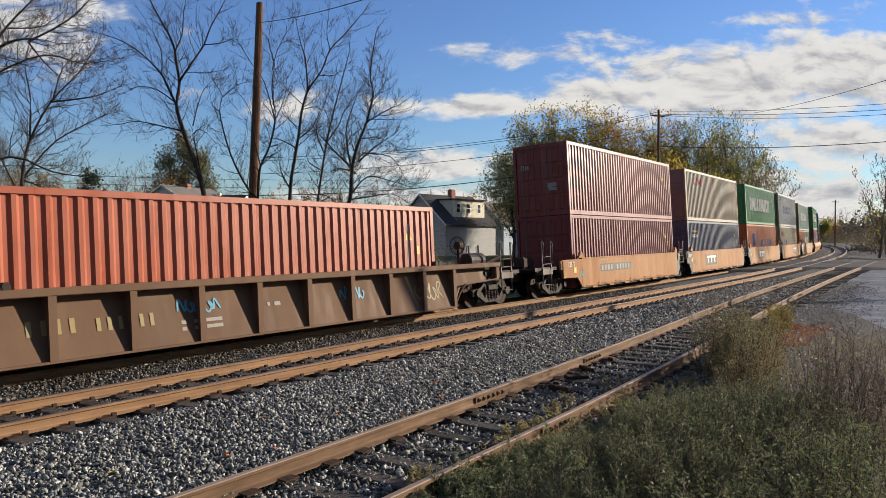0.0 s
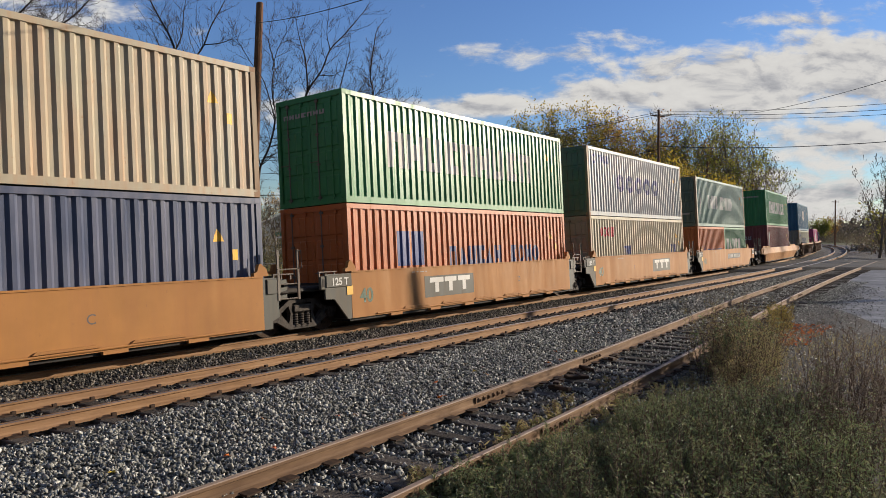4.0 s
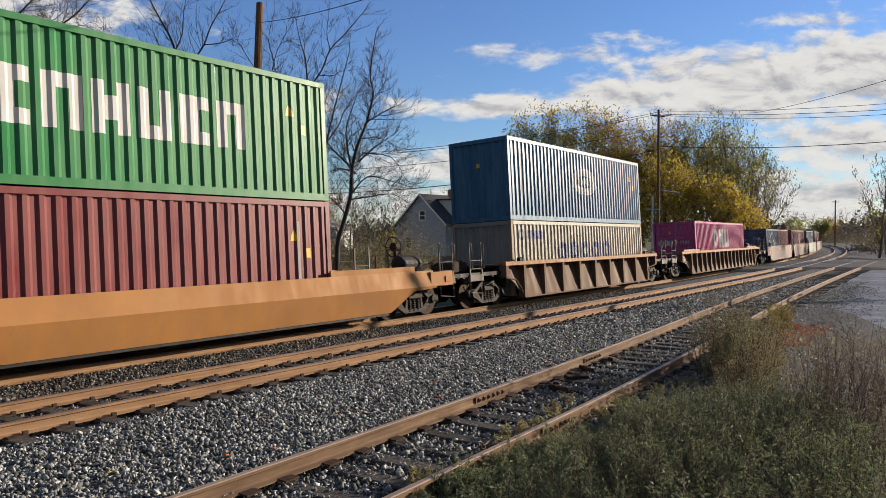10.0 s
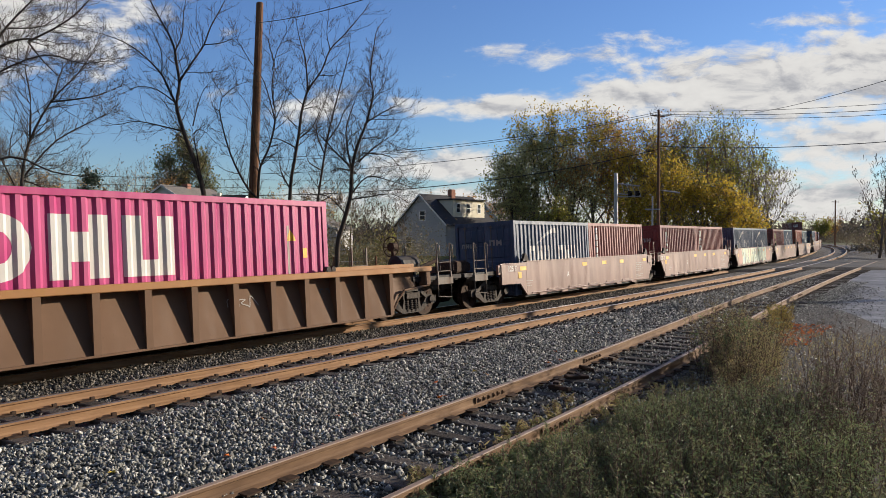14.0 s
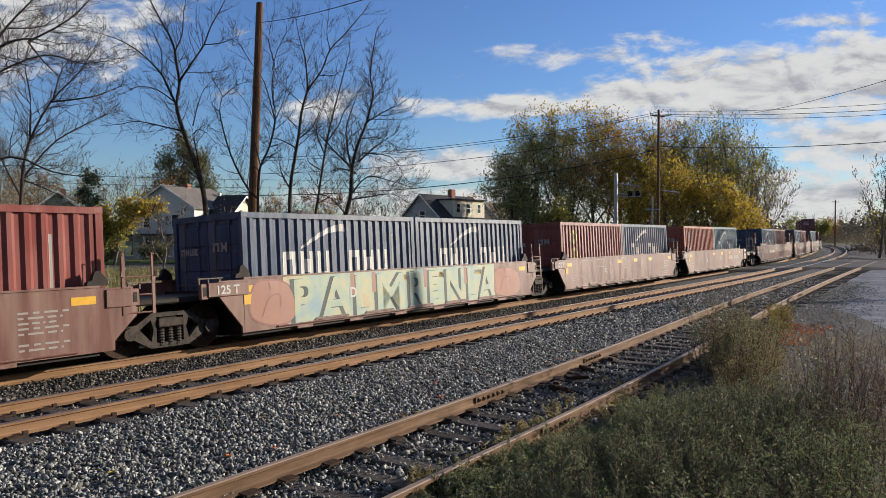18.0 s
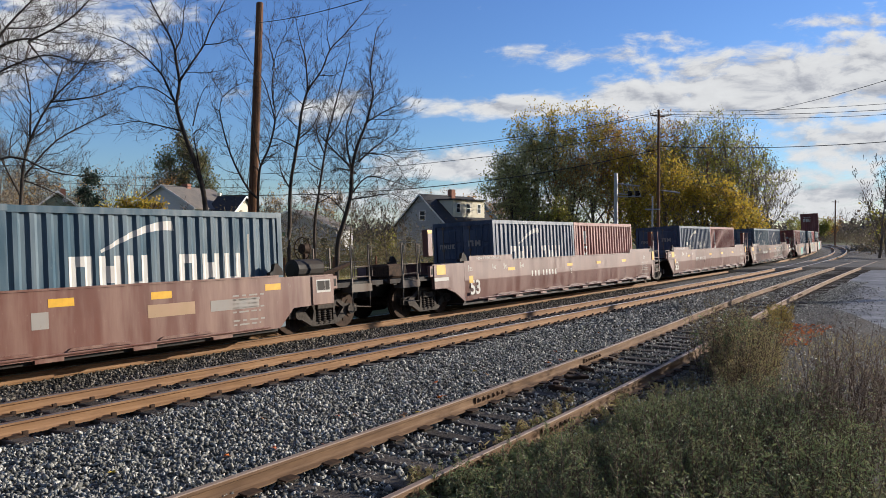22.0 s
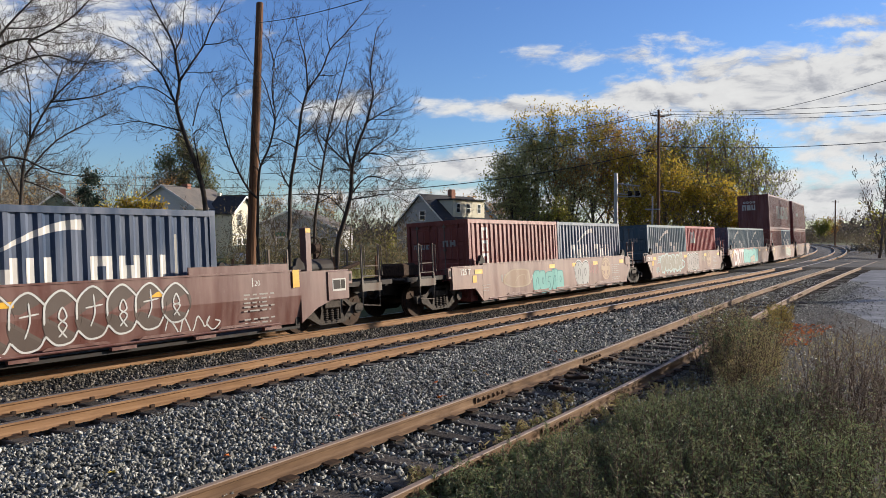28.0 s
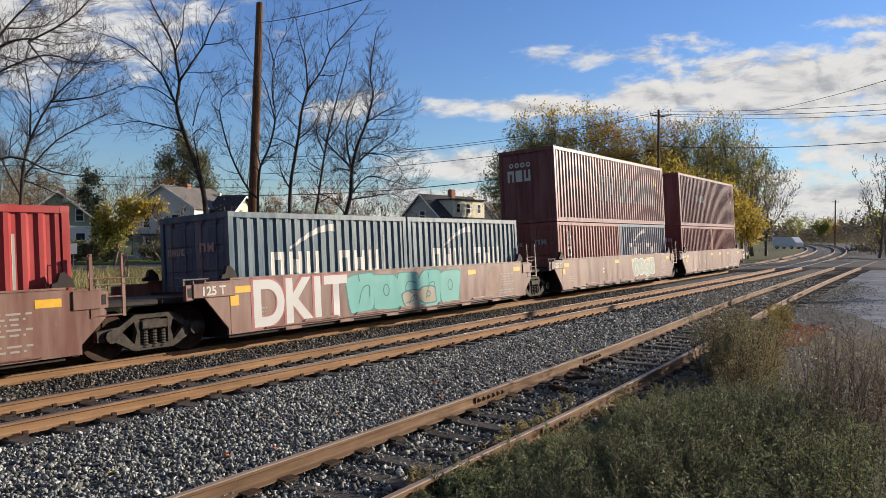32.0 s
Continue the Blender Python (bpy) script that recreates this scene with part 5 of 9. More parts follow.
def scrawl(root, x0, x1, z0, z1, col, seed, turns=9, width=0.025, fold=False):
    """A looping spray-can line."""
    r = random.Random(seed)
    pts, w = [], (x1 - x0) / turns
    for k in range(turns):
        a, top, low = x0 + k * w, z1 - r.uniform(0, 0.3) * (z1 - z0), z0 + r.uniform(0, 0.25) * (z1 - z0)
        kind = r.randrange(3)
        if kind == 0:
            pts += [(a, low), (a + 0.2 * w, top), (a + 0.55 * w, (top + low) / 2), (a + 0.8 * w, low)]
        elif kind == 1:
            pts += [(a + 0.1 * w, top), (a - 0.1 * w, (top + low) / 2), (a + 0.4 * w, low), (a + 0.9 * w, (top + low) / 2), (a + 0.5 * w, top * 0.7 + low * 0.3)]
        else:
            pts += [(a + 0.1 * w, low), (a + 0.15 * w, top), (a + 0.7 * w, top), (a + 0.3 * w, (top + low) / 2), (a + 0.85 * w, low)]
    stroke(root, pts, width * 0.8, col, 0.0, fold)


def words(root, text, x, z, size, col, label="", stretch=1.0, lift=0.0, bold=0.03):
    part("graffiti", text_mesh(text, size, bold), col, root, label, Matrix.Translation((x, -1.4560 - lift, z)) @ Matrix.Diagonal((stretch, 1, 1, 1)))


W_SPR, B_SPR, T_SPR, K_SPR = spray("white", (0.70, 0.70, 0.68)), spray("blue", (0.12, 0.42, 0.62)), spray("teal", (0.16, 0.48, 0.44)), spray("black", (0.03, 0.03, 0.035))
Y_SPR, P_SPR, G_SPR = spray("gold", (0.38, 0.29, 0.12)), spray("pink", (0.52, 0.17, 0.17)), spray("mint", (0.47, 0.56, 0.44))


MINT = grainy("spray_mint_wash", [(0.32, (0.28, 0.40, 0.44)), (0.48, (0.40, 0.48, 0.36)), (0.62, (0.52, 0.50, 0.30)), (0.75, (0.50, 0.36, 0.24))], 1.1, 0.6, 0.05, 0.004, None, None, 0.0, 3.0)


def g_u1(root, half, y):
    scrawl(root, -2.65, -1.6, 0.75, 1.05, B_SPR, 1, 5)
    scrawl(root, 1.9, 2.8, 0.70, 1.05, B_SPR, 2, 5)
    scrawl(root, 4.9, 6.2, 0.45, 0.95, Y_SPR, 3, 4)
    bars(root, -5.5, 0.62, 0.85, 0.26, Y_SPR, "# # # #")
    bars(root, -4.3, 0.60, 1.15, 0.24, Y_SPR, "# # # # # #")
    for r in range(2):
        bars(root, -2.6, 0.56 - r * 0.13, 1.0, 0.07, M_WHITE_DIM, "# # ###")
    bars(root, -0.4, 0.75, 0.4, 0.08, M_WHITE_DIM, "# ##")


def g_u9(root, half, y):
    part("marking", text_mesh("53", 0.42), P_PLATE, root, at=(5.6, -1.44, 0.75))
    scrawl(root, 2.9, 3.8, 0.75, 1.0, M_WHITE_DIM, 5, 3, 0.012)


def g_palm(root, half, y):
    part("graffiti", box_mesh(-5.2, 3.75, -0.001, 0.0, 0.27, 1.38), MINT, root, "pale green spray-painted mural", (0, -1.4530, 0))
    for k, (x, w) in enumerate(((-6.1, 1.2), (3.75, 1.5))):
        blob_letters(root, x, x + w, 0.32, 1.33, 1, spray("peach", (0.50, 0.27, 0.20)), spray("clay", (0.40, 0.2, 0.16)), 30 + k, 0.001)
    slate, peach = spray("slate", (0.10, 0.13, 0.13)), spray("peach", (0.50, 0.27, 0.20))
    for ch, x, w in (("P", -5.0, 1.0), ("A", -4.05, 1.1), ("L", -2.95, 0.95), ("M", -2.15, 1.25), ("R", -0.78, 1.0), ("E", 0.12, 0.9), ("N", 0.95, 1.05), ("L", 2.08, 0.9), ("A", 2.78, 1.0)):
        part("graffiti", text_mesh(ch, 1.5, 0.045), slate, root, "", Matrix.Translation((x - 0.06, -1.4562, 0.33)) @ Matrix.Diagonal((w * 0.88, 1, 0.92, 1)))
        part("graffiti", text_mesh(ch, 1.5, 0.025), MINT, root, "", Matrix.Translation((x + 0.05, -1.4590, 0.335)) @ Matrix.Diagonal((w * 0.88, 1, 0.92, 1)))
    for x in (-3.0, -2.2, 2.0, 0.0):
        part("graffiti", box_mesh(0, 0.14, -0.001, 0.0, 0.85, 1.36), peach, root, at=(x, -1.4553, 0))
    part("marking", text_mesh("D", 0.34, 0.01), M_WHITE, root, at=(-3.05, -1.4605, 0.78))
    roundel(root, 4.3, TAN_FADED)


def g_u13(root, half, y):
    roundel(root, 4.2, TAN_FADED)
    chalk = spray("chalk", (0.36, 0.28, 0.25))
    stroke(root, [(-5.34, 0.31), (-5.2, 0.62), (-4.95, 0.72), (-4.7, 0.62), (-4.42, 0.52), (-4.5, 0.9), (-4.62, 0.75), (-4.6, 0.55)], 0.014, chalk)
    stroke(root, [(-5.0, 0.35), (-4.85, 0.62), (-4.72, 0.38)], 0.014, chalk)
    stroke(root, [(-5.05, 0.78), (-5.1, 1.1), (-4.85, 1.28), (-4.3, 1.31), (-3.88, 1.27), (-3.85, 1.0), (-4.05, 0.72), (-4.25, 0.70)], 0.014, chalk)
    stroke(root, [(-4.35, 1.28), (-4.36, 0.85), (-4.3, 0.55)], 0.014, chalk)
    stroke(root, [(-3.95, 0.68), (-4.02, 0.45), (-4.08, 0.28)], 0.014, chalk)
    stroke(root, [(-3.5, 1.3), (-2.75, 1.3), (-2.6, 1.1), (-2.75, 1.0), (-3.5, 1.05)], 0.014, chalk)
    stroke(root, [(-3.3, 1.02), (-3.25, 0.55), (-3.15, 0.5), (-3.12, 0.8)], 0.014, chalk)
    stroke(root, [(-2.2, 1.2), (-1.6, 0.92), (-2.15, 0.62)], 0.014, chalk)
    stroke(root, [(-0.9, 1.24), (-0.4, 1.3), (-0.2, 0.9), (-0.6, 0.85), (-0.75, 0.6)], 0.014, chalk)
    for k in range(2):
        scrawl(root, 0.3 + k * 1.5, 1.5 + k * 1.4, 0.45, 1.1, chalk, 40 + k, 4, 0.010)


def g_u14(root, half, y):
    roundel(root, -half + 1.7, TAN_FADED, 0.88)
    part("marking", box_mesh(0, 0.28, -0.001, 0, 0, 0.28), M_WHITE_DIM, root, at=(0.4, -1.453, 0.75))
    bars(root, 2.5, 0.76, 1.1, 0.24, TAN, "####")
    bars(root, 3.9, 0.76, 1.3, 0.22, M_WHITE_DIM, "######")


def g_u17(root, half, y):
    bubbles(root, 1.35, 5.2, 0.36, 1.42, 7, spray("soot", (0.13, 0.10, 0.085)), W_SPR, 7)
    scrawl(root, 4.7, 6.0, 0.40, 0.72, W_SPR, 8, 4, 0.018, True)
    part("marking", text_mesh("PLATE", 0.09), M_WHITE, root, at=(0.96, -1.4545, 0.95))
    part("marking", text_mesh("H", 0.13), M_WHITE, root, at=(1.04, -1.4545, 0.84))


def g_u18(root, half, y):
    blob_letters(root, -4.3, -2.7, 0.55, 1.15, 1, spray("tan_wash", (0.33, 0.22, 0.15)), spray("tan_edge", (0.40, 0.30, 0.20)), 10)
    bars(root, -4.6, 0.78, 1.9, 0.24, M_WHITE_DIM, "# # # #  # # # # # #")
    blob_letters(root, -2.45, -0.15, 0.30, 1.05, 5, T_SPR, spray("sea", (0.05, 0.22, 0.23)), 11, 0.0, None, 0.38)
    blob_letters(root, 0.95, 2.1, 0.36, 1.30, 2, spray("smoke", (0.42, 0.42, 0.41)), K_SPR, 12, 0.0, W_SPR)
    scrawl(root, 2.1, 3.1, 0.75, 1.2, P_SPR, 13, 4, 0.014)
    roundel(root, 3.84, TAN, 0.92)


def g_u19(root, half, y):
    sage, glow = spray("sage", (0.27, 0.25, 0.20)), spray("ice", (0.40, 0.56, 0.56))
    for k in range(6):
        stroke(root, [(-4.9 + k * 0.52, 0.75), (-4.62 + k * 0.52, 0.40), (-4.30 + k * 0.52, 0.78)], 0.035, glow, -0.0002)
    for k in range(4):
        stroke(root, [(-4.9, 0.95 + 0.08 * k), (-5.3, 0.98 + 0.10 * k), (-5.6 + 0.1 * k, 0.90 + 0.12 * k)], 0.022, glow, -0.0002)
    blob_letters(root, -5.0, -1.6, 0.52, 1.30, 6, sage, spray("mist", (0.42, 0.44, 0.40)), 14, 0.0, glow, 0.55)
    stroke(root, [(-1.9, 1.05), (-1.2, 0.86), (-1.35, 0.62), (-1.9, 0.60)], 0.035, glow, 0.001)
    scrawl(root, -5.75, -5.2, 0.45, 0.72, glow, 15, 4, 0.018)
    part("marking", text_mesh("E", 0.22, 0.006), M_WHITE, root, at=(-2.75, -1.4620, 0.84))
    blob_letters(root, -0.62, 1.4, 0.36, 1.26, 5, spray("ash", (0.34, 0.30, 0.28)), K_SPR, 16, 0.0, W_SPR, 0.55)
    scrawl(root, 2.0, 3.0, 0.75, 1.2, spray("faint", (0.42, 0.36, 0.24)), 18, 4, 0.014)
    roundel(root, 3.5, TAN, 0.91)


def g_u20(root, half, y):
    for k, ch in enumerate("DKIT"):
        x = -5.75 + (0, 0.92, 1.80, 2.20)[k]
        words(root, ch, x - 0.04, 0.36, 1.42, P_SPR, "", 0.92, 0.0, 0.075)
        words(root, ch, x, 0.37, 1.36, W_SPR, "", 0.92, 0.003, 0.045)
    blob_letters(root, -2.75, 2.1, 0.34, 1.34, 5, T_SPR, spray("sea", (0.05, 0.22, 0.23)), 19, 0.0, None, 0.34)
    blob_letters(root, -0.6, 0.9, 0.36, 0.85, 2, spray("sand", (0.40, 0.36, 0.27)), spray("sea", (0.05, 0.22, 0.23)), 21, 0.004, None, 0.5)
    roundel(root, 4.1, TAN_FADED, 0.90)


def g_u21(root, half, y):
    blob_letters(root, 0.8, 3.6, 0.40, 1.2, 4, spray("fog", (0.38, 0.42, 0.36)), W_SPR, 20)
    roundel(root, 4.2, TAN_FADED, 0.90)


YL = "weathered orange-yellow smooth-sided container well car, dark end plates"
BL = "faded brown smooth-sided container well car with yellow reflectors"
# lone ribbed car
rib_unit(5.25, P_RIB, "dirty brown ribbed container well car with blue scribbles", 9.2, 6.6, 1.5, 9.4, 10.75, P_RIB, g_u1)
container(5.25, L40, HC, BASE, ORG, "faded orange-red corrugated container, alone in its well", True, [("I", 11.0, 11.07, 0.9, 2.4, M_WHITE_DIM)])
# five yellow units
for k, (F, tail, g) in enumerate(((26.55, "B", lambda a, b, c: tub_marks_number(a, b, c, -3.95)), (41.45, "C", lambda a, b, c: tub_marks_block(a, b, c, -3.55)), (56.4, "D", lambda a, b, c: tub_marks_block(a, b, c, -3.3)), (71.0, "E", tub_marks_block), (86.12, "A", tub_marks_number))):
    smooth_unit(F, L40, P_YEL, YL, P_PLATE, k == 0, k == 4, False, tail, g, tail_at=(-0.25, 1.9, 1.9, -2.0, -1.15)[k])
container(26.55, L40, HC, BASE, MAR, "maroon corrugated container, lower of a stack")
container(26.55, L40, HC, BASE + HC + 0.015, MAR2, "dull red corrugated container on top of a stack", True, [("I", 0.9, 1.0, 0.8, 2.3, M_WHITE)], [("##", -0.9, -0.5, 1.9, 2.1, M_WHITE_DIM), ("I", 0.3, 0.7, 1.0, 1.3, M_WHITE_DIM)])
container(41.45, L40, HC, BASE, NAV, "blue-grey corrugated container, lower of a stack", True, [("A", 1.5, 2.1, 2.25, 2.4, M_YELLOW), ("I", 0.95, 1.5, 2.28, 2.36, M_YELLOW), ("######", 0.9, 2.05, 1.95, 2.15, M_WHITE)])
# ends darker than the cream sides
container(41.45, L40, HC, BASE + HC + 0.015, CRM, "rust-streaked cream container on top of a stack", True, [("OOOI", 1.75, 3.55, 2.05, 2.5, L_RED)], [("OOOI", -0.95, -0.25, 2.1, 2.3, L_RED)], paint("box_end_dark_mauve", (0.24, 0.18, 0.17), (0.22, 0.10, 0.06), 0.7), PRUST)
container(56.4, L40, HC, BASE, ORN, "orange corrugated container with dark lettering shapes, lower of a stack", True, [("II", 1.9, 3.3, 1.23, 2.19, L_LBL), ("#A##A#.#O#O", 4.4, 10.1, 1.15, 1.75, L_BLU)])
container(56.4, L40, HC, BASE + HC + 0.015, GRN, "bright green container with white block lettering, on a stack", True, [("#########", 1.65, 9.8, 1.03, 2.02, M_WHITE)], [("#######", -0.95, 0.6, 2.35, 2.47, M_WHITE_DIM)])
# ends a darker grey than the pale yellow sides
container(71.0, L40, HC, BASE, CRM2, "pale yellow container with red ring logo, lower of a stack", True, [("OOOI", 1.04, 2.56, 2.01, 2.43, L_RED), ("##", 3.6, 4.5, 1.2, 1.6, L_LBL), ("##", 10.1, 10.9, 1.2, 1.6, L_LBL)], [("OOOI", -1.0, -0.3, 1.9, 2.05, L_RED), ("I", -0.9, -0.6, 0.95, 1.25, M_WHITE_DIM), ("I", -0.5, -0.1, 0.95, 1.3, M_YELLOW)], posts=PRUST, end_material=paint("box_end_dark_grey", (0.328, 0.312, 0.271), (0.3, 0.2, 0.12), 0.5))
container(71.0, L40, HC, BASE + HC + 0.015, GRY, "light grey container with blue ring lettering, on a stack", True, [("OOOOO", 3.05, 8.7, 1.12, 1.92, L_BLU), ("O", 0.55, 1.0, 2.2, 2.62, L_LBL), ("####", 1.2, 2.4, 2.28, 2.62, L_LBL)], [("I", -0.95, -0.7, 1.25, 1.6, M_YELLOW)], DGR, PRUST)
for k, (m, lab, mk) in enumerate(((ORN, "orange short container with blue block shapes, in the well", [("AA", 0.6, 1.7, 0.9, 1.5, L_LBL), ("#O##", 2.0, 5.4, 0.75, 1.25, L_BLU)]), (GR2, "green short container with white block shapes, in the well", [("#A##I", 0.5, 4.6, 0.95, 1.85, M_WHITE)]))):
    container(86.12 + k * 6.13, L20, STD, BASE, m, lab, False, mk)
container(86.12, L40, HC, BASE + STD + 0.015, PGR, "pale green container with white block lettering, on a stack", True, [("#####.########", 2.6, 8.85, 1.1, 1.92, M_WHITE), ("I", 0.85, 1.05, 0.7, 2.2, M_WHITE)], [("##", -0.9, -0.6, 2.3, 2.45, M_WHITE_DIM), ("I", 0.2, 0.8, 0.7, 0.8, M_WHITE_DIM)], DGR, PRUST)
# three lone cars
bulged_unit(107.1, P_YEL, "orange-yellow well car with bulged sides, grimy below")
container(107.1, L40, HC, BASE, MAR, "maroon corrugated container with white marks, lower of a stack", False, [("I", 1.05, 1.2, 0.75, 2.35, M_WHITE), ("I", 0.9, 1.05, 1.2, 1.4, M_WHITE), ("I", 1.2, 1.35, 0.8, 1.0, M_WHITE), ("I", 11.1, 11.2, 0.8, 2.4, M_WHITE_DIM)], [("IO#", -0.9, 0.0, 1.75, 2.05, M_WHITE_DIM)])
container(107.1, L40, HC, BASE + HC + 0.015, GRN, "bright green container with white block lettering, on a stack", False, [("#########", 1.65, 9.8, 1.03, 2.02, M_WHITE)], [("#######", -0.7, 0.7, 2.3, 2.42, M_WHITE_DIM)])
rib_unit(128.05, P_RIB, "dirty brown ribbed container well car with a tan top edge", 7.15, 5.85, 1.45, 7.5, 9.5, P_RIBTOP)
# ends a darker grey than the stone-coloured sides
container(128.05, L40, STD, BASE, STN, "stone-coloured container with blue ring lettering, lower of a stack", False, [("OOOOO", 3.4, 8.55, 1.06, 1.84, L_BLU), ("O", 0.5, 1.0, 1.9, 2.3, L_LBL), ("####", 1.15, 2.4, 1.95, 2.25, L_LBL)], (), paint("box_end_grey", (0.246, 0.254, 0.238), (0.25, 0.2, 0.14), 0.4), PRUST)
container(128.05, L40, HC, BASE + STD + 0.015, BLU, "blue corrugated container with a white ring emblem, on a stack", False, [("O", 5.0, 7.4, 1.1, 2.2, M_WHITE), ("####", 5.3, 7.1, 1.5, 1.8, M_WHITE), ("I", 0.9, 1.05, 0.9, 2.4, M_WHITE_DIM)], [("I", -0.1, 0.05, 1.9, 2.05, M_YELLOW)])
rib_unit(149.0, P_RIB, "long brown ribbed well car with an ochre top edge", 9.85, 8.05, 1.0, 9.5, 11.6, P_RIBTOP, g_u9)
container(149.0, L40, HC, BASE, PNK, "magenta corrugated container with white block letters, dented", True, [("O##", 4.0, 8.1, 1.3, 2.45, M_WHITE), ("I", 10.9, 11.0, 0.7, 2.3, M_WHITE_DIM)], [("O#I", -0.95, -0.2, 1.55, 1.85, M_WHITE), ("##", 0.3, 0.9, 1.6, 1.8, M_WHITE_DIM), ("A", -0.35, -0.15, 2.2, 2.4, M_YELLOW)])
# five brown units with short containers
for k, (F, tail, g) in enumerate(((170.2, "A", None), (185.0, "E", None), (200.3, "D", g_palm), (215.5, "C", g_u13), (230.65, "B", g_u14))):
    smooth_unit(F, L40, P_BRN, BL if k != 2 else "brown smooth-sided well car covered by a pale green spray-painted mural", None, k == 0, k == 4, False, tail, g)
NM, RM, TM = navy_marks(), [(c, 0.75, 1.0, 2.15 - 0.27 * k, 2.38 - 0.27 * k, M_WHITE) for k, c in enumerate("#I#I#O")], [("I", 0.98, 1.1, 1.72, 2.25, M_WHITE), ("I", 0.9, 1.2, 1.98, 2.05, M_WHITE), ("O", 0.88, 1.22, 1.25, 1.65, M_WHITE), ("A", 0.86, 1.24, 0.75, 1.15, M_WHITE)]
pair(170.2, (CMA, NAVY_BOX, NM), (MAR2, RED_BOX, RM))
BM = [("#", 0.80, 1.22, 1.98 - 0.42 * k, 2.33 - 0.42 * k, M_WHITE) for k in range(4)]
pair(185.0, (MAR, RED_BOX, TM), (MAR2, RED_BOX, BM))
pair(200.3, (CMA, NAVY_BOX, NM), (CMA, NAVY_BOX, NM))
GOLD = paint("letters_gold", (0.62, 0.46, 0.16), (0.4, 0.3, 0.2), 0.3)
GM = [("O", 0.95, 1.45, 1.72, 2.30, GOLD), ("O", 0.95, 1.45, 1.05, 1.62, GOLD), ("I", 0.97, 1.1, 0.75, 0.98, GOLD)]
pair(215.5, (MAR2, "dark red corrugated short container with gold upright lettering", GM), (CMA, NAVY_BOX, NM))
pair(230.65, (ORG, "faded orange-red short container sitting low in the well", TM), (CM2, NAVY_BOX, NM))
# three long maroon units
for k, (F, tail) in enumerate(((251.95, "B"), (271.3, "C"), (290.25, "A"))):
    smooth_unit(F, L40, P_MAR, "maroon-brown long well car with white size marks", None, k == 0, k == 2, True, tail, g_u17 if k == 2 else None)
pair(251.95, (CMA, NAVY_BOX, NM), (MAR2, RED_BOX, TM))
pair(271.3, (CMA, NAVY_BOX, NM), (MAR2, RED_BOX, TM))
pair(290.25, (CM2, NAVY_BOX, NM), (CMA, NAVY_BOX, NM))
# last five brown units
for k, (F, tail, g) in enumerate(((311.9, "A", g_u18), (327.65, "E", g_u19), (343.2, "D", g_u20), (358.5, "C", g_u21), (373.4, "B", None))):
    smooth_unit(F, L40, P_BRN, BL if g is None else "brown smooth-sided container well car with spray-painted graffiti", None, k == 0, k == 4, False, tail, g)
pair(311.9, (MAR2, RED_BOX, BM), (CMA, NAVY_BOX, NM))
pair(327.65, (CM2, NAVY_BOX, NM), (RED, "bright red short container with white block marks", [("#AI", 1.0, 1.85, 1.62, 2.28, M_WHITE)]))
pair(343.2, (CM2, NAVY_BOX, NM), (CM2, NAVY_BOX, NM))
pair(358.5, (MAR2, RED_BOX, TM), (CMA, NAVY_BOX, NM))
pair(373.4, (MAR, RED_BOX, ()), (MAR2, RED_BOX, ()))
container(358.5, L40, HC, BASE + STD + 0.015, ZRD, "faded oxide-red container with pale block marks, on a stack", False, [("#######", 4.1, 11.0, 0.95, 2.05, M_WHITE_DIM)], [("#I#", -0.9, 0.2, 1.65, 2.1, M_WHITE), ("OOOO", -0.8, 0.2, 2.2, 2.4, M_WHITE)])
container(373.4, L40, HC, BASE + STD + 0.015, ZRD, "faded oxide-red plain container on a stack", False, [("####", 3.2, 5.0, 1.4, 1.8, M_WHITE_DIM)])

# ---- cloud layer: one flat sheet 100 m up, ahead of the view ----
VIEW_F, VIEW_R = Vector((0.8146, 0.5800, 0)), Vector((0.5800, -0.8146, 0))
CLOUD_H = 100.0
cl_rows = [207, 300, 420, 600, 900, 1400, 2200, 3600, 5600]
cl_v = [tuple(VIEW_F * p + VIEW_R * p * q + Vector((0, 0, CLOUD_H))) for p in cl_rows for q in np.linspace(-0.95, 0.95, 9)]
cl_f = [(j * 9 + i, j * 9 + i + 1, j * 9 + i + 10, j * 9 + i + 9) for j in range(len(cl_rows) - 1) for i in range(8)]
m = bpy.data.materials.new("cloud")
m.use_nodes = True
nt = m.node_tree
nodes, lk = nt.nodes, nt.links
nodes.remove(nodes["Principled BSDF"])
tc = nodes.new("ShaderNodeTexCoord")


def vmath(op, a, b=None):
    n = nodes.new("ShaderNodeVectorMath")
    n.operation = op
    for sock, v in zip(n.inputs, (a, b)):
        if v is None:
            continue
        if isinstance(v, tuple):
            sock.default_value = v
        else:
            lk.new(v, sock)
    return n


def smath(op, a, b=0.0, c=None):
    n = nodes.new("ShaderNodeMath")
    n.operation = op
    for sock, v in zip(n.inputs, (a, b, c)):
        if v is None:
            continue
        if isinstance(v, (int, float)):
            sock.default_value = v
        else:
            lk.new(v, sock)
    return n.outputs[0]


ahead = vmath("DOT_PRODUCT", tc.outputs["Object"], tuple(VIEW_F)).outputs["Value"]
aside = vmath("DOT_PRODUCT", tc.outputs["Object"], tuple(VIEW_R)).outputs["Value"]
cu, cvv = smath("DIVIDE", aside, ahead), smath("DIVIDE", CLOUD_H, ahead)
comb = nodes.new("ShaderNodeCombineXYZ")
lk.new(cu, comb.inputs[0])
lk.new(cvv, comb.inputs[1])
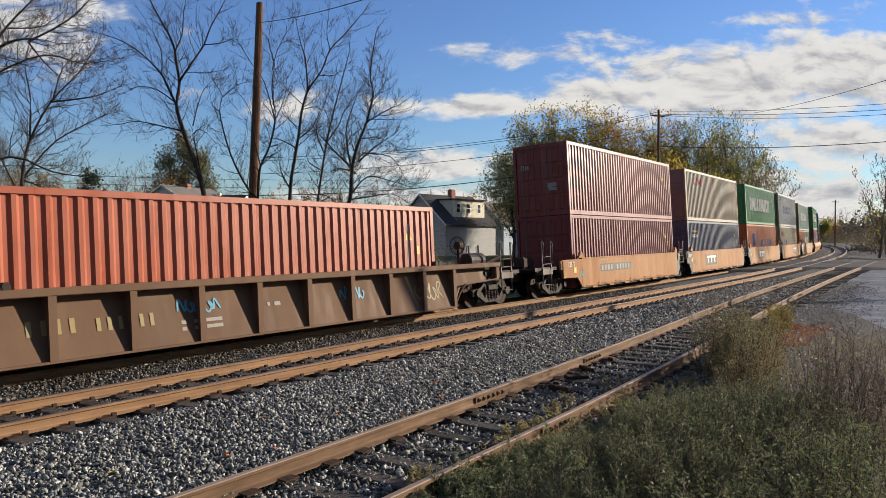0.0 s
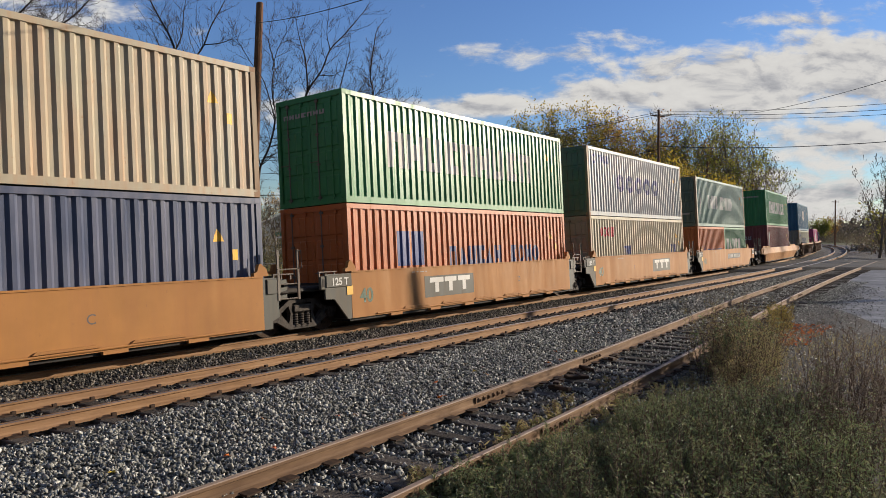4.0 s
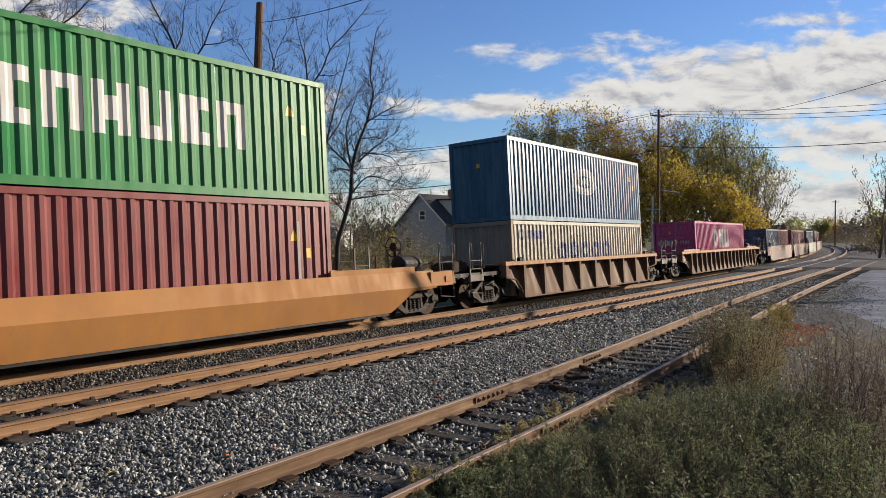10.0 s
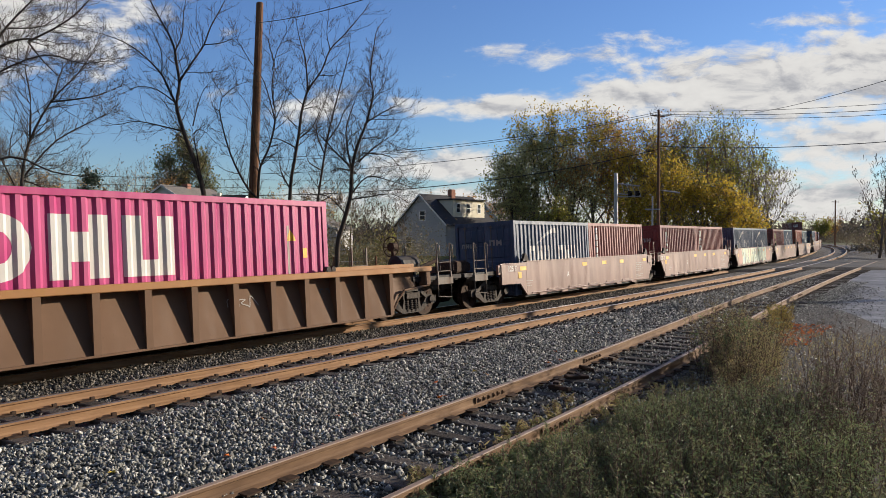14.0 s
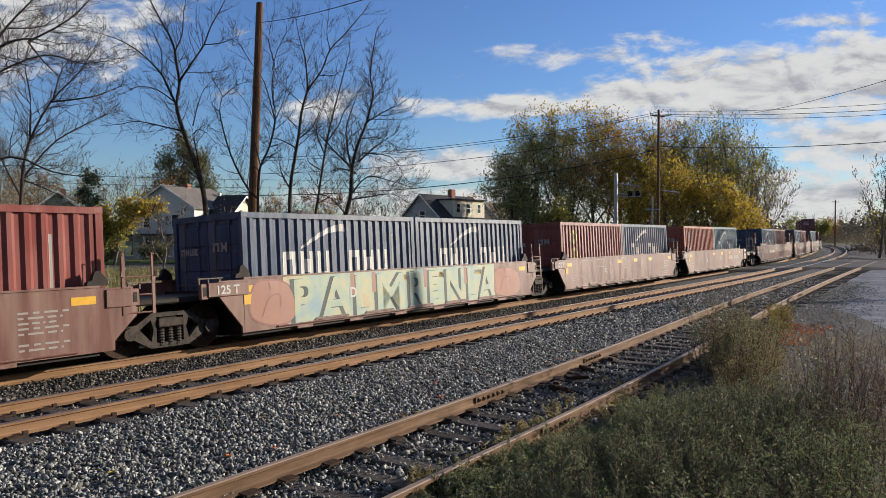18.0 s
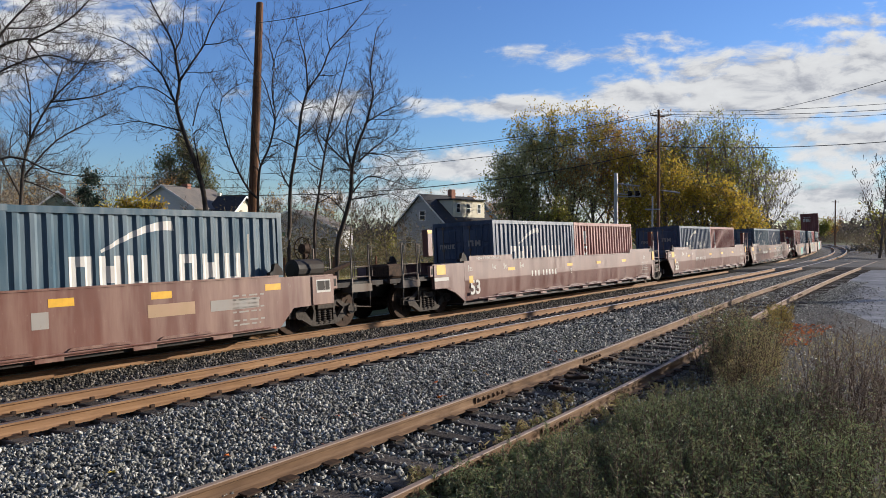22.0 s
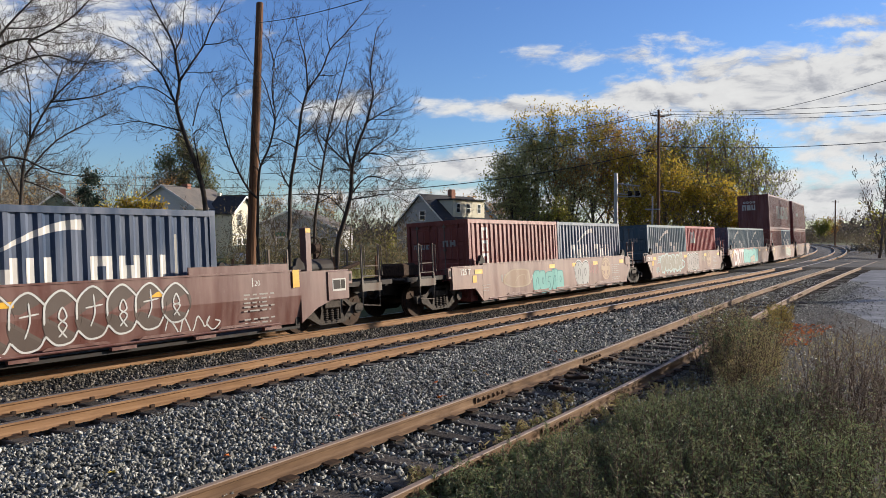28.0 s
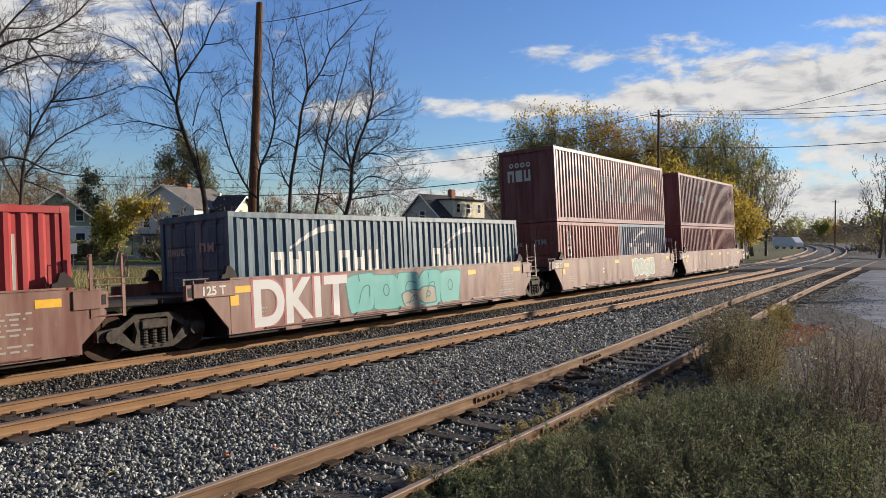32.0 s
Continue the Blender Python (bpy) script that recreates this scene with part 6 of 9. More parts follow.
# bend the outlines
warp = nodes.new("ShaderNodeTexNoise")
warp.inputs["Scale"].default_value, warp.inputs["Detail"].default_value = 7.0, 3.0
lk.new(comb.outputs[0], warp.inputs["Vector"])
wv = vmath("MULTIPLY", vmath("SUBTRACT", warp.outputs["Color"], (0.5, 0.5, 0.5)).outputs[0], (0.09, 0.035, 0.0))
cuv = vmath("ADD", comb.outputs[0], wv.outputs[0]).outputs[0]
# banks of cloud: centre, size, weight
total = None
for u, v, ru, rv, w in ((0.40, 0.205, 0.24, 0.062, 1.15), (0.56, 0.225, 0.20, 0.075, 1.1), (0.56, 0.125, 0.22, 0.045, 0.95), (0.05, 0.178, 0.19, 0.022, 0.95), (0.22, 0.190, 0.16, 0.036, 1.0),
                        (0.12, 0.250, 0.12, 0.022, 0.72), (0.22, 0.275, 0.07, 0.022, 0.62), (0.47, 0.292, 0.13, 0.018, 0.62), (0.0, 0.098, 0.13, 0.028, 0.95), (0.02, 0.05, 0.30, 0.03, 0.85), (0.45, 0.03, 0.4, 0.03, 0.9), (-0.66, 0.295, 0.26, 0.09, 0.86),
                        (-0.21, 0.175, 0.07, 0.03, 0.72), (-0.33, 0.19, 0.05, 0.02, 0.5), (-0.62, 0.27, 0.1, 0.04, 0.5), (0.52, 0.055, 0.20, 0.03, 0.9), (0.42, 0.085, 0.12, 0.018, 0.75)):
    d = vmath("LENGTH", vmath("MULTIPLY", vmath("SUBTRACT", cuv, (u, v, 0)).outputs[0], (1 / ru, 1 / rv, 0)).outputs[0]).outputs["Value"]
    g = smath("MULTIPLY", smath("MAXIMUM", smath("SUBTRACT", 1.35, d), 0.0), w / 1.35)
    total = g if total is None else smath("MAXIMUM", total, g)


def puff(shift):
    n = nodes.new("ShaderNodeTexNoise")
    n.inputs["Scale"].default_value, n.inputs["Detail"].default_value, n.inputs["Roughness"].default_value = 1.0, 9.0, 0.6
    lk.new(vmath("MULTIPLY", vmath("ADD", cuv, shift).outputs[0], (13.0, 30.0, 1.0)).outputs[0], n.inputs["Vector"])
    return n.outputs[0]


n0, n1 = puff((0, 0, 0)), puff((0.006, 0.012, 0))
dens = smath("ADD", total, smath("MULTIPLY", smath("SUBTRACT", n0, 0.5), 1.7))
al = nodes.new("ShaderNodeMapRange")
al.interpolation_type = "SMOOTHSTEP"
al.inputs[1].default_value, al.inputs[2].default_value = 0.24, 0.66
lk.new(dens, al.inputs[0])
# sunlit tops and grey undersides are painted into the cloud's emission
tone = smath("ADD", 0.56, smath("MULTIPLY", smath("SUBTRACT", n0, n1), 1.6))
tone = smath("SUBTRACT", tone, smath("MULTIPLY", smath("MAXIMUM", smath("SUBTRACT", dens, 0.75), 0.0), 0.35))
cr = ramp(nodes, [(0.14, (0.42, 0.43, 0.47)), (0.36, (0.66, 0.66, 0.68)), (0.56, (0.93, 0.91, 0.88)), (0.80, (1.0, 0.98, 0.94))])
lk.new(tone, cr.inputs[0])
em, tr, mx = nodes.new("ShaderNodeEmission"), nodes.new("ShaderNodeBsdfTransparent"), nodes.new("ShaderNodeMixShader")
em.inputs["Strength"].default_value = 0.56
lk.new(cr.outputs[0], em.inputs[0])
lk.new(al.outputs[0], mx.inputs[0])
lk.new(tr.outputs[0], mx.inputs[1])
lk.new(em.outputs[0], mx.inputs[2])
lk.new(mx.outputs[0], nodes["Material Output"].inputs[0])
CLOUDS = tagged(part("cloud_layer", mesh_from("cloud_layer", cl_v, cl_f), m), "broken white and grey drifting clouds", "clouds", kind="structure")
# glowing grey cloud sheet, unseen, added overhead and behind to mute blue skylight; open towards the sun
far_v, far_f = [], []
for ring in (0, 60, 120, 200, 320, 500, 900, 1800, 4000):
    for k in range(48):
        far_v.append((ring * math.cos(k * math.tau / 48), ring * math.sin(k * math.tau / 48), 112.0))
for j in range(8):
    for k in range(48):
        az, mid = math.degrees((k + 0.5) * math.tau / 48), (0, 60, 120, 200, 320, 500, 900, 1800, 4000)[j + 1]
        to_sun = abs((az - SUN_AZ + 180) % 360 - 180)
        to_view = abs((az - 35.4 + 180) % 360 - 180)
        if to_sun < 24 or (to_view < 50 and mid > 190):
            continue
        far_f.append((j * 48 + k, j * 48 + (k + 1) % 48, (j + 1) * 48 + (k + 1) % 48, (j + 1) * 48 + k))
m = bpy.data.materials.new("cloud_overhead")
m.use_nodes = True
nodes, lk = m.node_tree.nodes, m.node_tree.links
nodes.remove(nodes["Principled BSDF"])
n0 = noise_node(nodes, lk, 0.006, 8.0)
cover = ramp(nodes, [(0.38, (0, 0, 0)), (0.54, (1, 1, 1))])
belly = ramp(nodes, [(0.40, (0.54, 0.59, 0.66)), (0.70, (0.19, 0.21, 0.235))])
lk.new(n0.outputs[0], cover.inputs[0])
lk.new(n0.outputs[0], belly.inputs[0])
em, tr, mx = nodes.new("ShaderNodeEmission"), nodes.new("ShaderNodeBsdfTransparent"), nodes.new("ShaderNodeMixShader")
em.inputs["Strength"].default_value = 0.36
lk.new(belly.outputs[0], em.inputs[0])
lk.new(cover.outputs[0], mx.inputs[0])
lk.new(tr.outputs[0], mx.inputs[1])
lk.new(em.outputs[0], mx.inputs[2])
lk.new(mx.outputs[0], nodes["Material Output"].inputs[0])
tagged(part("cloud_overhead", mesh_from("cloud_overhead", far_v, far_f), m), "unseen glowing grey cloud sheet, added overhead to mute the blue skylight", "clouds", kind="structure")
CLOUD_DRIFT = tuple(VIEW_R * 43 + VIEW_F * 5)

# ---- trees ----
M_BARK = grainy("bark_dark", [(0.3, (0.035, 0.028, 0.024)), (0.7, (0.11, 0.09, 0.075))], 9, 0.95, 0.7, 0.02, (1, 1, 0.2))
M_BARK2 = grainy("bark_grey", [(0.3, (0.11, 0.09, 0.075)), (0.7, (0.27, 0.235, 0.20))], 9, 0.95, 0.7, 0.02, (1, 1, 0.2))
M_TWIG = grainy("twig_brown", [(0.3, (0.11, 0.085, 0.065)), (0.7, (0.27, 0.215, 0.17))], 4, 0.95, 0.2, 0.01)


def leaf_material(name, cols):
    return islands(name, [(k / max(1, len(cols) - 1), c) for k, c in enumerate(cols)], 0.6, 0, 0, 0.45)


LF_GREEN = leaf_material("leaves_grey_green", [(0.30, 0.31, 0.13), (0.42, 0.42, 0.17), (0.50, 0.48, 0.20), (0.56, 0.47, 0.17)])
LF_YELLOW = leaf_material("leaves_yellow", [(0.34, 0.26, 0.04), (0.58, 0.40, 0.045), (0.66, 0.48, 0.07), (0.30, 0.31, 0.07)])
LF_ORANGE = leaf_material("leaves_orange_brown", [(0.26, 0.13, 0.05), (0.44, 0.22, 0.05), (0.52, 0.29, 0.065), (0.20, 0.15, 0.06)])
LF_LIME = leaf_material("leaves_yellow_green", [(0.22, 0.24, 0.05), (0.34, 0.35, 0.06), (0.46, 0.40, 0.085), (0.24, 0.18, 0.065)])
LF_PINE = leaf_material("pine_needles", [(0.11, 0.13, 0.06), (0.17, 0.19, 0.085), (0.23, 0.22, 0.10), (0.27, 0.20, 0.10)])
LF_BUFF = leaf_material("leaves_dry_buff", [(0.20, 0.15, 0.09), (0.34, 0.26, 0.16), (0.42, 0.34, 0.22), (0.22, 0.20, 0.10)])
LF_SPRUCE = leaf_material("spruce_needles", [(0.018, 0.035, 0.022), (0.03, 0.05, 0.035), (0.045, 0.065, 0.045)])


def limbs_mesh(name, segs, sides=5):
    """Tapered limbs as one mesh from rows (start, end, radius, radius)."""
    P0, P1 = np.array([s[0] for s in segs]), np.array([s[1] for s in segs])
    R0, R1 = np.array([s[2] for s in segs]), np.array([s[3] for s in segs])
    d = P1 - P0
    d /= np.maximum(np.linalg.norm(d, axis=1, keepdims=True), 1e-6)
    ref = np.where(np.abs(d[:, 2:3]) > 0.9, np.array([[1.0, 0, 0]]), np.array([[0, 0, 1.0]]))
    a = np.cross(d, ref)
    a /= np.linalg.norm(a, axis=1, keepdims=True)
    b = np.cross(d, a)
    ang = np.arange(sides) * math.tau / sides
    ring = a[:, None] * np.cos(ang)[None, :, None] + b[:, None] * np.sin(ang)[None, :, None]
    v = np.concatenate([P0[:, None] + ring * R0[:, None, None], P1[:, None] + ring * R1[:, None, None]], 1)
    n = len(segs)
    k = np.arange(sides)
    q = np.stack([k, (k + 1) % sides, sides + (k + 1) % sides, sides + k], 1)[:1 if sides == 2 else sides]
    f = (q[None] + (2 * sides) * np.arange(n)[:, None, None]).reshape(-1, 4)
    me = bpy.data.meshes.new(name)
    me.vertices.add(n * 2 * sides)
    me.vertices.foreach_set("co", v.reshape(-1))
    me.loops.add(len(f) * 4)
    me.loops.foreach_set("vertex_index", f.reshape(-1))
    me.polygons.add(len(f))
    me.polygons.foreach_set("loop_start", np.arange(0, len(f) * 4, 4))
    me.polygons.foreach_set("use_smooth", np.ones(len(f), bool))
    me.update(calc_edges=True)
    return me


def limb_mesh(name, pts, radii, sides=8):
    """One tapered limb swept through pts."""
    bm = bmesh.new()
    pipe(bm, pts, list(radii), sides)
    me = to_mesh(name, bm)
    me.polygons.foreach_set("use_smooth", [True] * len(me.polygons))
    return me


def leaves_mesh(name, pts, size, rng, flat=0.0, long=1.5):
    """Small folded leaves at pts, each a pair of triangles."""
    n = len(pts)
    u = rng.normal(size=(n, 3))
    u[:, 2] *= 1 - flat
    u /= np.linalg.norm(u, axis=1, keepdims=True)
    w = np.cross(u, rng.normal(size=(n, 3)))
    w /= np.maximum(np.linalg.norm(w, axis=1, keepdims=True), 1e-6)
    s = (np.asarray(size) * rng.uniform(0.6, 1.3, n))[:, None]
    v = np.stack([pts - u * s * long * 0.5, pts + w * s * 0.5, pts + u * s * long * 0.5, pts - w * s * 0.5 + np.cross(u, w) * s * 0.2], 1)
    me = bpy.data.meshes.new(name)
    me.vertices.add(n * 4)
    me.vertices.foreach_set("co", v.reshape(-1))
    me.loops.add(n * 4)
    me.loops.foreach_set("vertex_index", np.arange(n * 4))
    me.polygons.add(n)
    me.polygons.foreach_set("loop_start", np.arange(0, n * 4, 4))
    me.update(calc_edges=True)
    return me


def sprout(rng, out, tips, p, d, length, r, level, up=0.12, bend=0.25, kids=4):
    """One branch of a few bent pieces, and its own smaller branches."""
    n = 4 if level > 1 else 3
    step = length / n
    for k in range(n):
        d = d + np.array([rng.gauss(0, bend), rng.gauss(0, bend), rng.gauss(0, bend) * 0.6 + up])
        d /= np.linalg.norm(d)
        q = p + d * step
        r2 = r * (1 - 0.55 / n)
        out[level].append((p, q, r, r2))
        if level > 0:
            for _ in range(kids if k else kids // 2):
                if rng.random() < 0.62:
                    a = np.array([rng.gauss(0, 1), rng.gauss(0, 1), rng.gauss(0.15, 0.7)])
                    a = a - d * float(a @ d)
                    a /= np.linalg.norm(a) + 1e-6
                    f = rng.random()
                    sprout(rng, out, tips, p + (q - p) * f, d * 0.62 + a * 0.8, length * rng.uniform(0.34, 0.62), r2 * rng.uniform(0.35, 0.55), level - 1, up, bend, kids)
        elif tips is not None:
            tips.append(q)
        p, r = q, r2
    if tips is not None:
        tips.append(p)


def tree(place, label, seed, stems, radius, reach, bark, twig, leaf=None, leaf_n=0, leaf_size=0.2, side=1.0, level=2, spread=0.5, up=0.12, kids=4, start=0.3, dense=1.0, category="tree", blend=None, airy=0):
    """A tree: stems are bent lines in metres (right, up); branches sprout along them, with leaves where it has any."""
    rng = random.Random(seed)
    nrg = np.random.default_rng(seed)
    far = place.length > 45
    root = thing("tree", Matrix.Translation(place), label, category)
    out, tips = [[], [], [], []], []
    rv, fv = np.array(VIEW_R), np.array(VIEW_F)
    for si, line in enumerate(stems):
        depth = 0.0
        pts = []
        for k, (x, z) in enumerate(line):
            depth += rng.uniform(-0.35, 0.35) * (k > 0) * side
            pts.append(rv * x + fv * depth + np.array([0, 0, z]))
        fine = [pts[0]]
        for a, b in zip(pts, pts[1:]):
            for f in (0.5, 1.0):
                fine.append(a + (b - a) * f + np.array([rng.gauss(0, 0.03), rng.gauss(0, 0.03), 0]) * np.linalg.norm(b - a) * (f < 1))
        n = len(fine) - 1
        r0 = radius * (1.0 if si == 0 else 0.45)
        part("trunk" if si == 0 else "limb", limb_mesh("limb", fine, [r0 * (1 - 0.8 * k / n) for k in range(n + 1)], 6 if far else 8), bark, root)
        for k in range(n):
            rb = r0 * (1 - 0.8 * (k + 1) / n)
            f0 = k / n
            if f0 >= start * (si == 0):
                d = fine[k + 1] - fine[k]
                d /= np.linalg.norm(d)
                cnt = int((1.6 + 1.6 * f0) * dense + rng.random())
                for _ in range(cnt):
                    a = np.array([rng.gauss(0, 1), rng.gauss(0, 1), rng.gauss(0.2, 0.4)])
                    a = a - d * float(a @ d)
                    a /= np.linalg.norm(a) + 1e-6
                    sprout(rng, out, tips, fine[k] + (fine[k + 1] - fine[k]) * rng.random(), d * (1 - spread) + a * spread, reach * rng.uniform(0.5, 1.1) * (1.1 - 0.55 * f0), rb * 0.34 + 0.005, level, up, 0.2, kids)
        sprout(rng, out, tips, fine[-1], (fine[-1] - fine[-2]) / np.linalg.norm(fine[-1] - fine[-2]), reach * 0.7, r0 * 0.2, level, up, 0.18, kids)
    big = out[3] + out[2] + (out[1] if level > 1 else [])
    if big:
        tagged(part("branch_growth", limbs_mesh("branch_growth", big, 3 if far else 4), bark, root), kind="stuff")
    if out[0]:
        tw = part("twig_growth", limbs_mesh("twig_growth", [(a, b, max(r, 0.024 if far else 0.008), max(q, 0.018 if far else 0.006)) for a, b, r, q in out[0]], 2 if far else 3), twig, root)
        tagged(tw, kind="stuff")
    if leaf and tips:
        T = np.array(tips)
        pick = T[nrg.integers(0, len(T), leaf_n)] + nrg.normal(size=(leaf_n, 3)) * (leaf_size * 1.7 if airy == 0 else airy)
        if blend:
            mat2, z0, z1 = blend
            f = (pick[:, 2] - z0) / (z1 - z0) + nrg.normal(size=leaf_n) * 0.25
            for mm, sel in ((leaf, f < 0.5), (mat2, f >= 0.5)):
                if sel.sum() > 3:
                    part("crown", leaves_mesh("crown", pick[sel], leaf_size, nrg), mm, root)
        else:
            part("crown", leaves_mesh("crown", pick, leaf_size, nrg), leaf, root)
    return root


# near bare trees behind the train


def bare_tree(place, label, seed, limbs, reach=1.8, gap=0.21, twiggy=1.0):
    """A leafless tree from its limbs: each a radius and a bent line in metres (right, up). Side shoots taper and curl upwards."""
    rng = random.Random(seed)
    root = thing("tree", Matrix.Translation(place), label, "tree")
    rv, fv, up = np.array(VIEW_R), np.array(VIEW_F), np.array([0, 0, 1.0])
    shoots, twigs = [], []

    def shoot(p, d, length, r, level):
        n = 5 if level else 4
        w = rng.gauss(0, 0.10)
        for k in range(n):
            d = d + up * 0.10 + np.cross(d, up) * w + np.array([rng.gauss(0, 0.13) for _ in range(3)])
            d = d / np.linalg.norm(d)
            q = p + d * length / n
            r2 = r * 0.80
            (shoots if level else twigs).append((p, q, r, r2))
            if level and rng.random() < 0.85 * twiggy:
                for _ in range(rng.choice((1, 2, 2, 3)) if level < 2 else 1):
                    a = np.array([rng.gauss(0, 1), rng.gauss(0, 1), rng.gauss(0.1, 0.6)])
                    a -= d * float(a @ d)
                    a /= np.linalg.norm(a) + 1e-6
                    shoot(q, d * 0.75 + a * 0.66, length * rng.uniform(0.30, 0.58), max(0.0052, r2 * 0.6), level - 1)
            p, r = q, r2

    drift = [0.0] + [rng.uniform(-1.2, 1.2) for _ in limbs[1:]]
    for li, (r0, line) in enumerate(limbs):
        pts = []
        for k, (x, z) in enumerate(line):
            pts.append(rv * x + fv * (drift[li] * (k / len(line)) ** 1.5 + rng.uniform(-0.04, 0.04)) + up * z)
        fine = []
        for k in range(len(pts) - 1):
            p0, p1, p2, p3 = pts[max(k - 1, 0)], pts[k], pts[k + 1], pts[min(k + 2, len(pts) - 1)]
            for t in (0.0, 0.34, 0.67):
                fine.append(0.5 * (2 * p1 + (p2 - p0) * t + (2 * p0 - 5 * p1 + 4 * p2 - p3) * t * t + (3 * p1 - p0 - 3 * p2 + p3) * t ** 3))
        fine.append(pts[-1])
        n = len(fine) - 1
        part("trunk" if li == 0 else "limb", limb_mesh("limb", fine, [0.72 * r0 * (1 - 0.86 * k / n) for k in range(n + 1)]), M_BARK, root)
        since = 0.0
        for k in range(n):
            rb = 0.72 * r0 * (1 - 0.86 * (k + 1) / n)
            d = fine[k + 1] - fine[k]
            ln = np.linalg.norm(d)
            d = d / ln
            if fine[k][2] < 4.2 and li == 0:
                continue
            since += ln
            while since > gap:
                since -= gap * rng.uniform(0.7, 1.3)
                a = np.array([rng.gauss(0, 1), rng.gauss(0, 1), rng.gauss(0.0, 0.5)])
                a -= d * float(a @ d)
                a /= np.linalg.norm(a) + 1e-6
                f = k / n
                shoot(fine[k] + d * ln * rng.random(), d * 0.6 + a * 0.75, reach * rng.uniform(0.35, 1.0) * (1.1 - 0.5 * f), max(0.008, min(0.020, rb * 0.5)), 2 if rng.random() < 0.4 else 1)
        shoot(fine[-1], (fine[-1] - fine[-2]) / np.linalg.norm(fine[-1] - fine[-2]), reach * 0.5, max(0.008, r0 * 0.14), 1)
    tagged(part("branch_growth", limbs_mesh("branch_growth", shoots, 4), M_BARK, root), kind="stuff")
    tagged(part("twig_growth", limbs_mesh("twig_growth", twigs, 3), M_BARK, root), kind="stuff")
    return root


bare_tree(toward(-0.3140, 33, -0.5), "tall bare tree with a leaning dark trunk", 11, [(0.17, [(0, -0.75), (-0.08, 2.15), (-0.28, 4.54), (-0.58, 5.67), (-0.96, 6.68), (-1.21, 7.44), (-1.39, 8.25), (-1.29, 9.2), (-1.41, 10.09), (-1.49, 10.72), (-1.79, 11.42), (-2.17, 12.1), (-2.6, 13.04), (-2.8, 14.25)]),
      (0.08, [(-1.39, 8.25), (-1.79, 9.08), (-2.02, 9.58), (-2.6, 10.21), (-3.23, 10.72), (-3.98, 11.1), (-4.87, 11.37)]),
      (0.075, [(-1.29, 9.25), (-0.71, 10.09), (-0.23, 10.82), (0.05, 11.6), (0.68, 12.78), (0.98, 13.74)]),
      (0.04, [(-0.23, 10.82), (0.5, 10.97), (1.18, 11.42)]),
      (0.05, [(-1.46, 10.52), (-1.13, 11.27), (-1.06, 12.23), (-0.78, 13.49)]),
      (0.05, [(-1.21, 7.19), (-1.84, 7.34), (-3.05, 7.59), (-3.98, 7.46), (-4.61, 7.64)]),
      (0.045, [(-1.39, 8.32), (-2.22, 8.93), (-3.05, 9.08), (-3.71, 8.8)]),
      (0.055, [(-0.4, 5.22), (-0.53, 6.18), (-0.61, 7.04), (-0.18, 7.16), (0.38, 6.63)]),
      (0.04, [(-0.71, 7.39), (-0.53, 8.2), (-0.23, 8.95), (0.25, 9.46)]),
      (0.04, [(-2.02, 9.53), (-2.04, 10.46), (-2.34, 11.22), (-2.8, 11.98)])])
bare_tree(toward(-0.2460, 33.5, -0.5), "bare forked tree beside the leaning pole", 12, [(0.11, [(0, -0.75), (-0.15, 2.15), (-0.13, 3.66), (-0.1, 4.92), (0, 5.78), (0.4, 6.63), (0.66, 7.89), (0.53, 9.15), (0.63, 10.26), (0.4, 11.22), (0.55, 12.23)]),
      (0.08, [(-0.1, 4.36), (-0.55, 4.79), (-1.16, 5.93), (-1.54, 7.04), (-1.76, 8.2), (-1.66, 8.9), (-2.02, 9.46)]),
      (0.03, [(-1.66, 8.8), (-1.06, 9.33), (-0.55, 9.51)]),
      (0.035, [(-1.76, 8.2), (-2.12, 8.45), (-2.27, 9.2)]),
      (0.045, [(0, 5.78), (-0.23, 6.94), (-0.38, 8.2), (-0.86, 8.95)]),
      (0.04, [(0.63, 7.89), (0.2, 9.46), (-0.3, 10.21), (-0.81, 11.1), (-1.36, 11.78)]),
      (0.035, [(0.55, 9.96), (0.81, 10.92), (1.46, 11.98)]),
      (0.03, [(0.66, 7.82), (1.08, 8.7), (1.26, 9.46)])])
bare_tree(toward(-0.2055, 33, -0.5), "bare tree with upright forking limbs", 13, [(0.14, [(0, -0.75), (-0.08, 2.15), (-0.05, 3.41), (0, 4.92), (0.2, 6.13), (0.38, 7.19), (0.5, 8.15), (0.78, 9.05), (1.39, 9.91), (1.76, 10.82), (2.39, 11.47), (3.15, 12.38)]),
      (0.06, [(0.78, 9.05), (0.68, 10.41), (0.5, 11.1), (0.25, 12.48)]),
      (0.045, [(0.2, 6.58), (-0.5, 6.94), (-1.34, 7.04)]),
      (0.05, [(0.33, 6.94), (0.93, 7.44), (1.29, 8.2), (1.69, 9.08)]),
      (0.06, [(-0.03, 4.79), (-0.45, 5.55), (-0.63, 6.43)]),
      (0.035, [(1.76, 10.82), (1.64, 11.47), (1.79, 12.48)]),
      (0.03, [(0.5, 8.2), (1.13, 8.32), (1.89, 8.2)]),
      (0.03, [(0.53, 8.45), (-0.13, 9.08), (-0.5, 9.46)]),
      (0.03, [(1.29, 9.71), (1.89, 9.66), (2.24, 9.81)])])
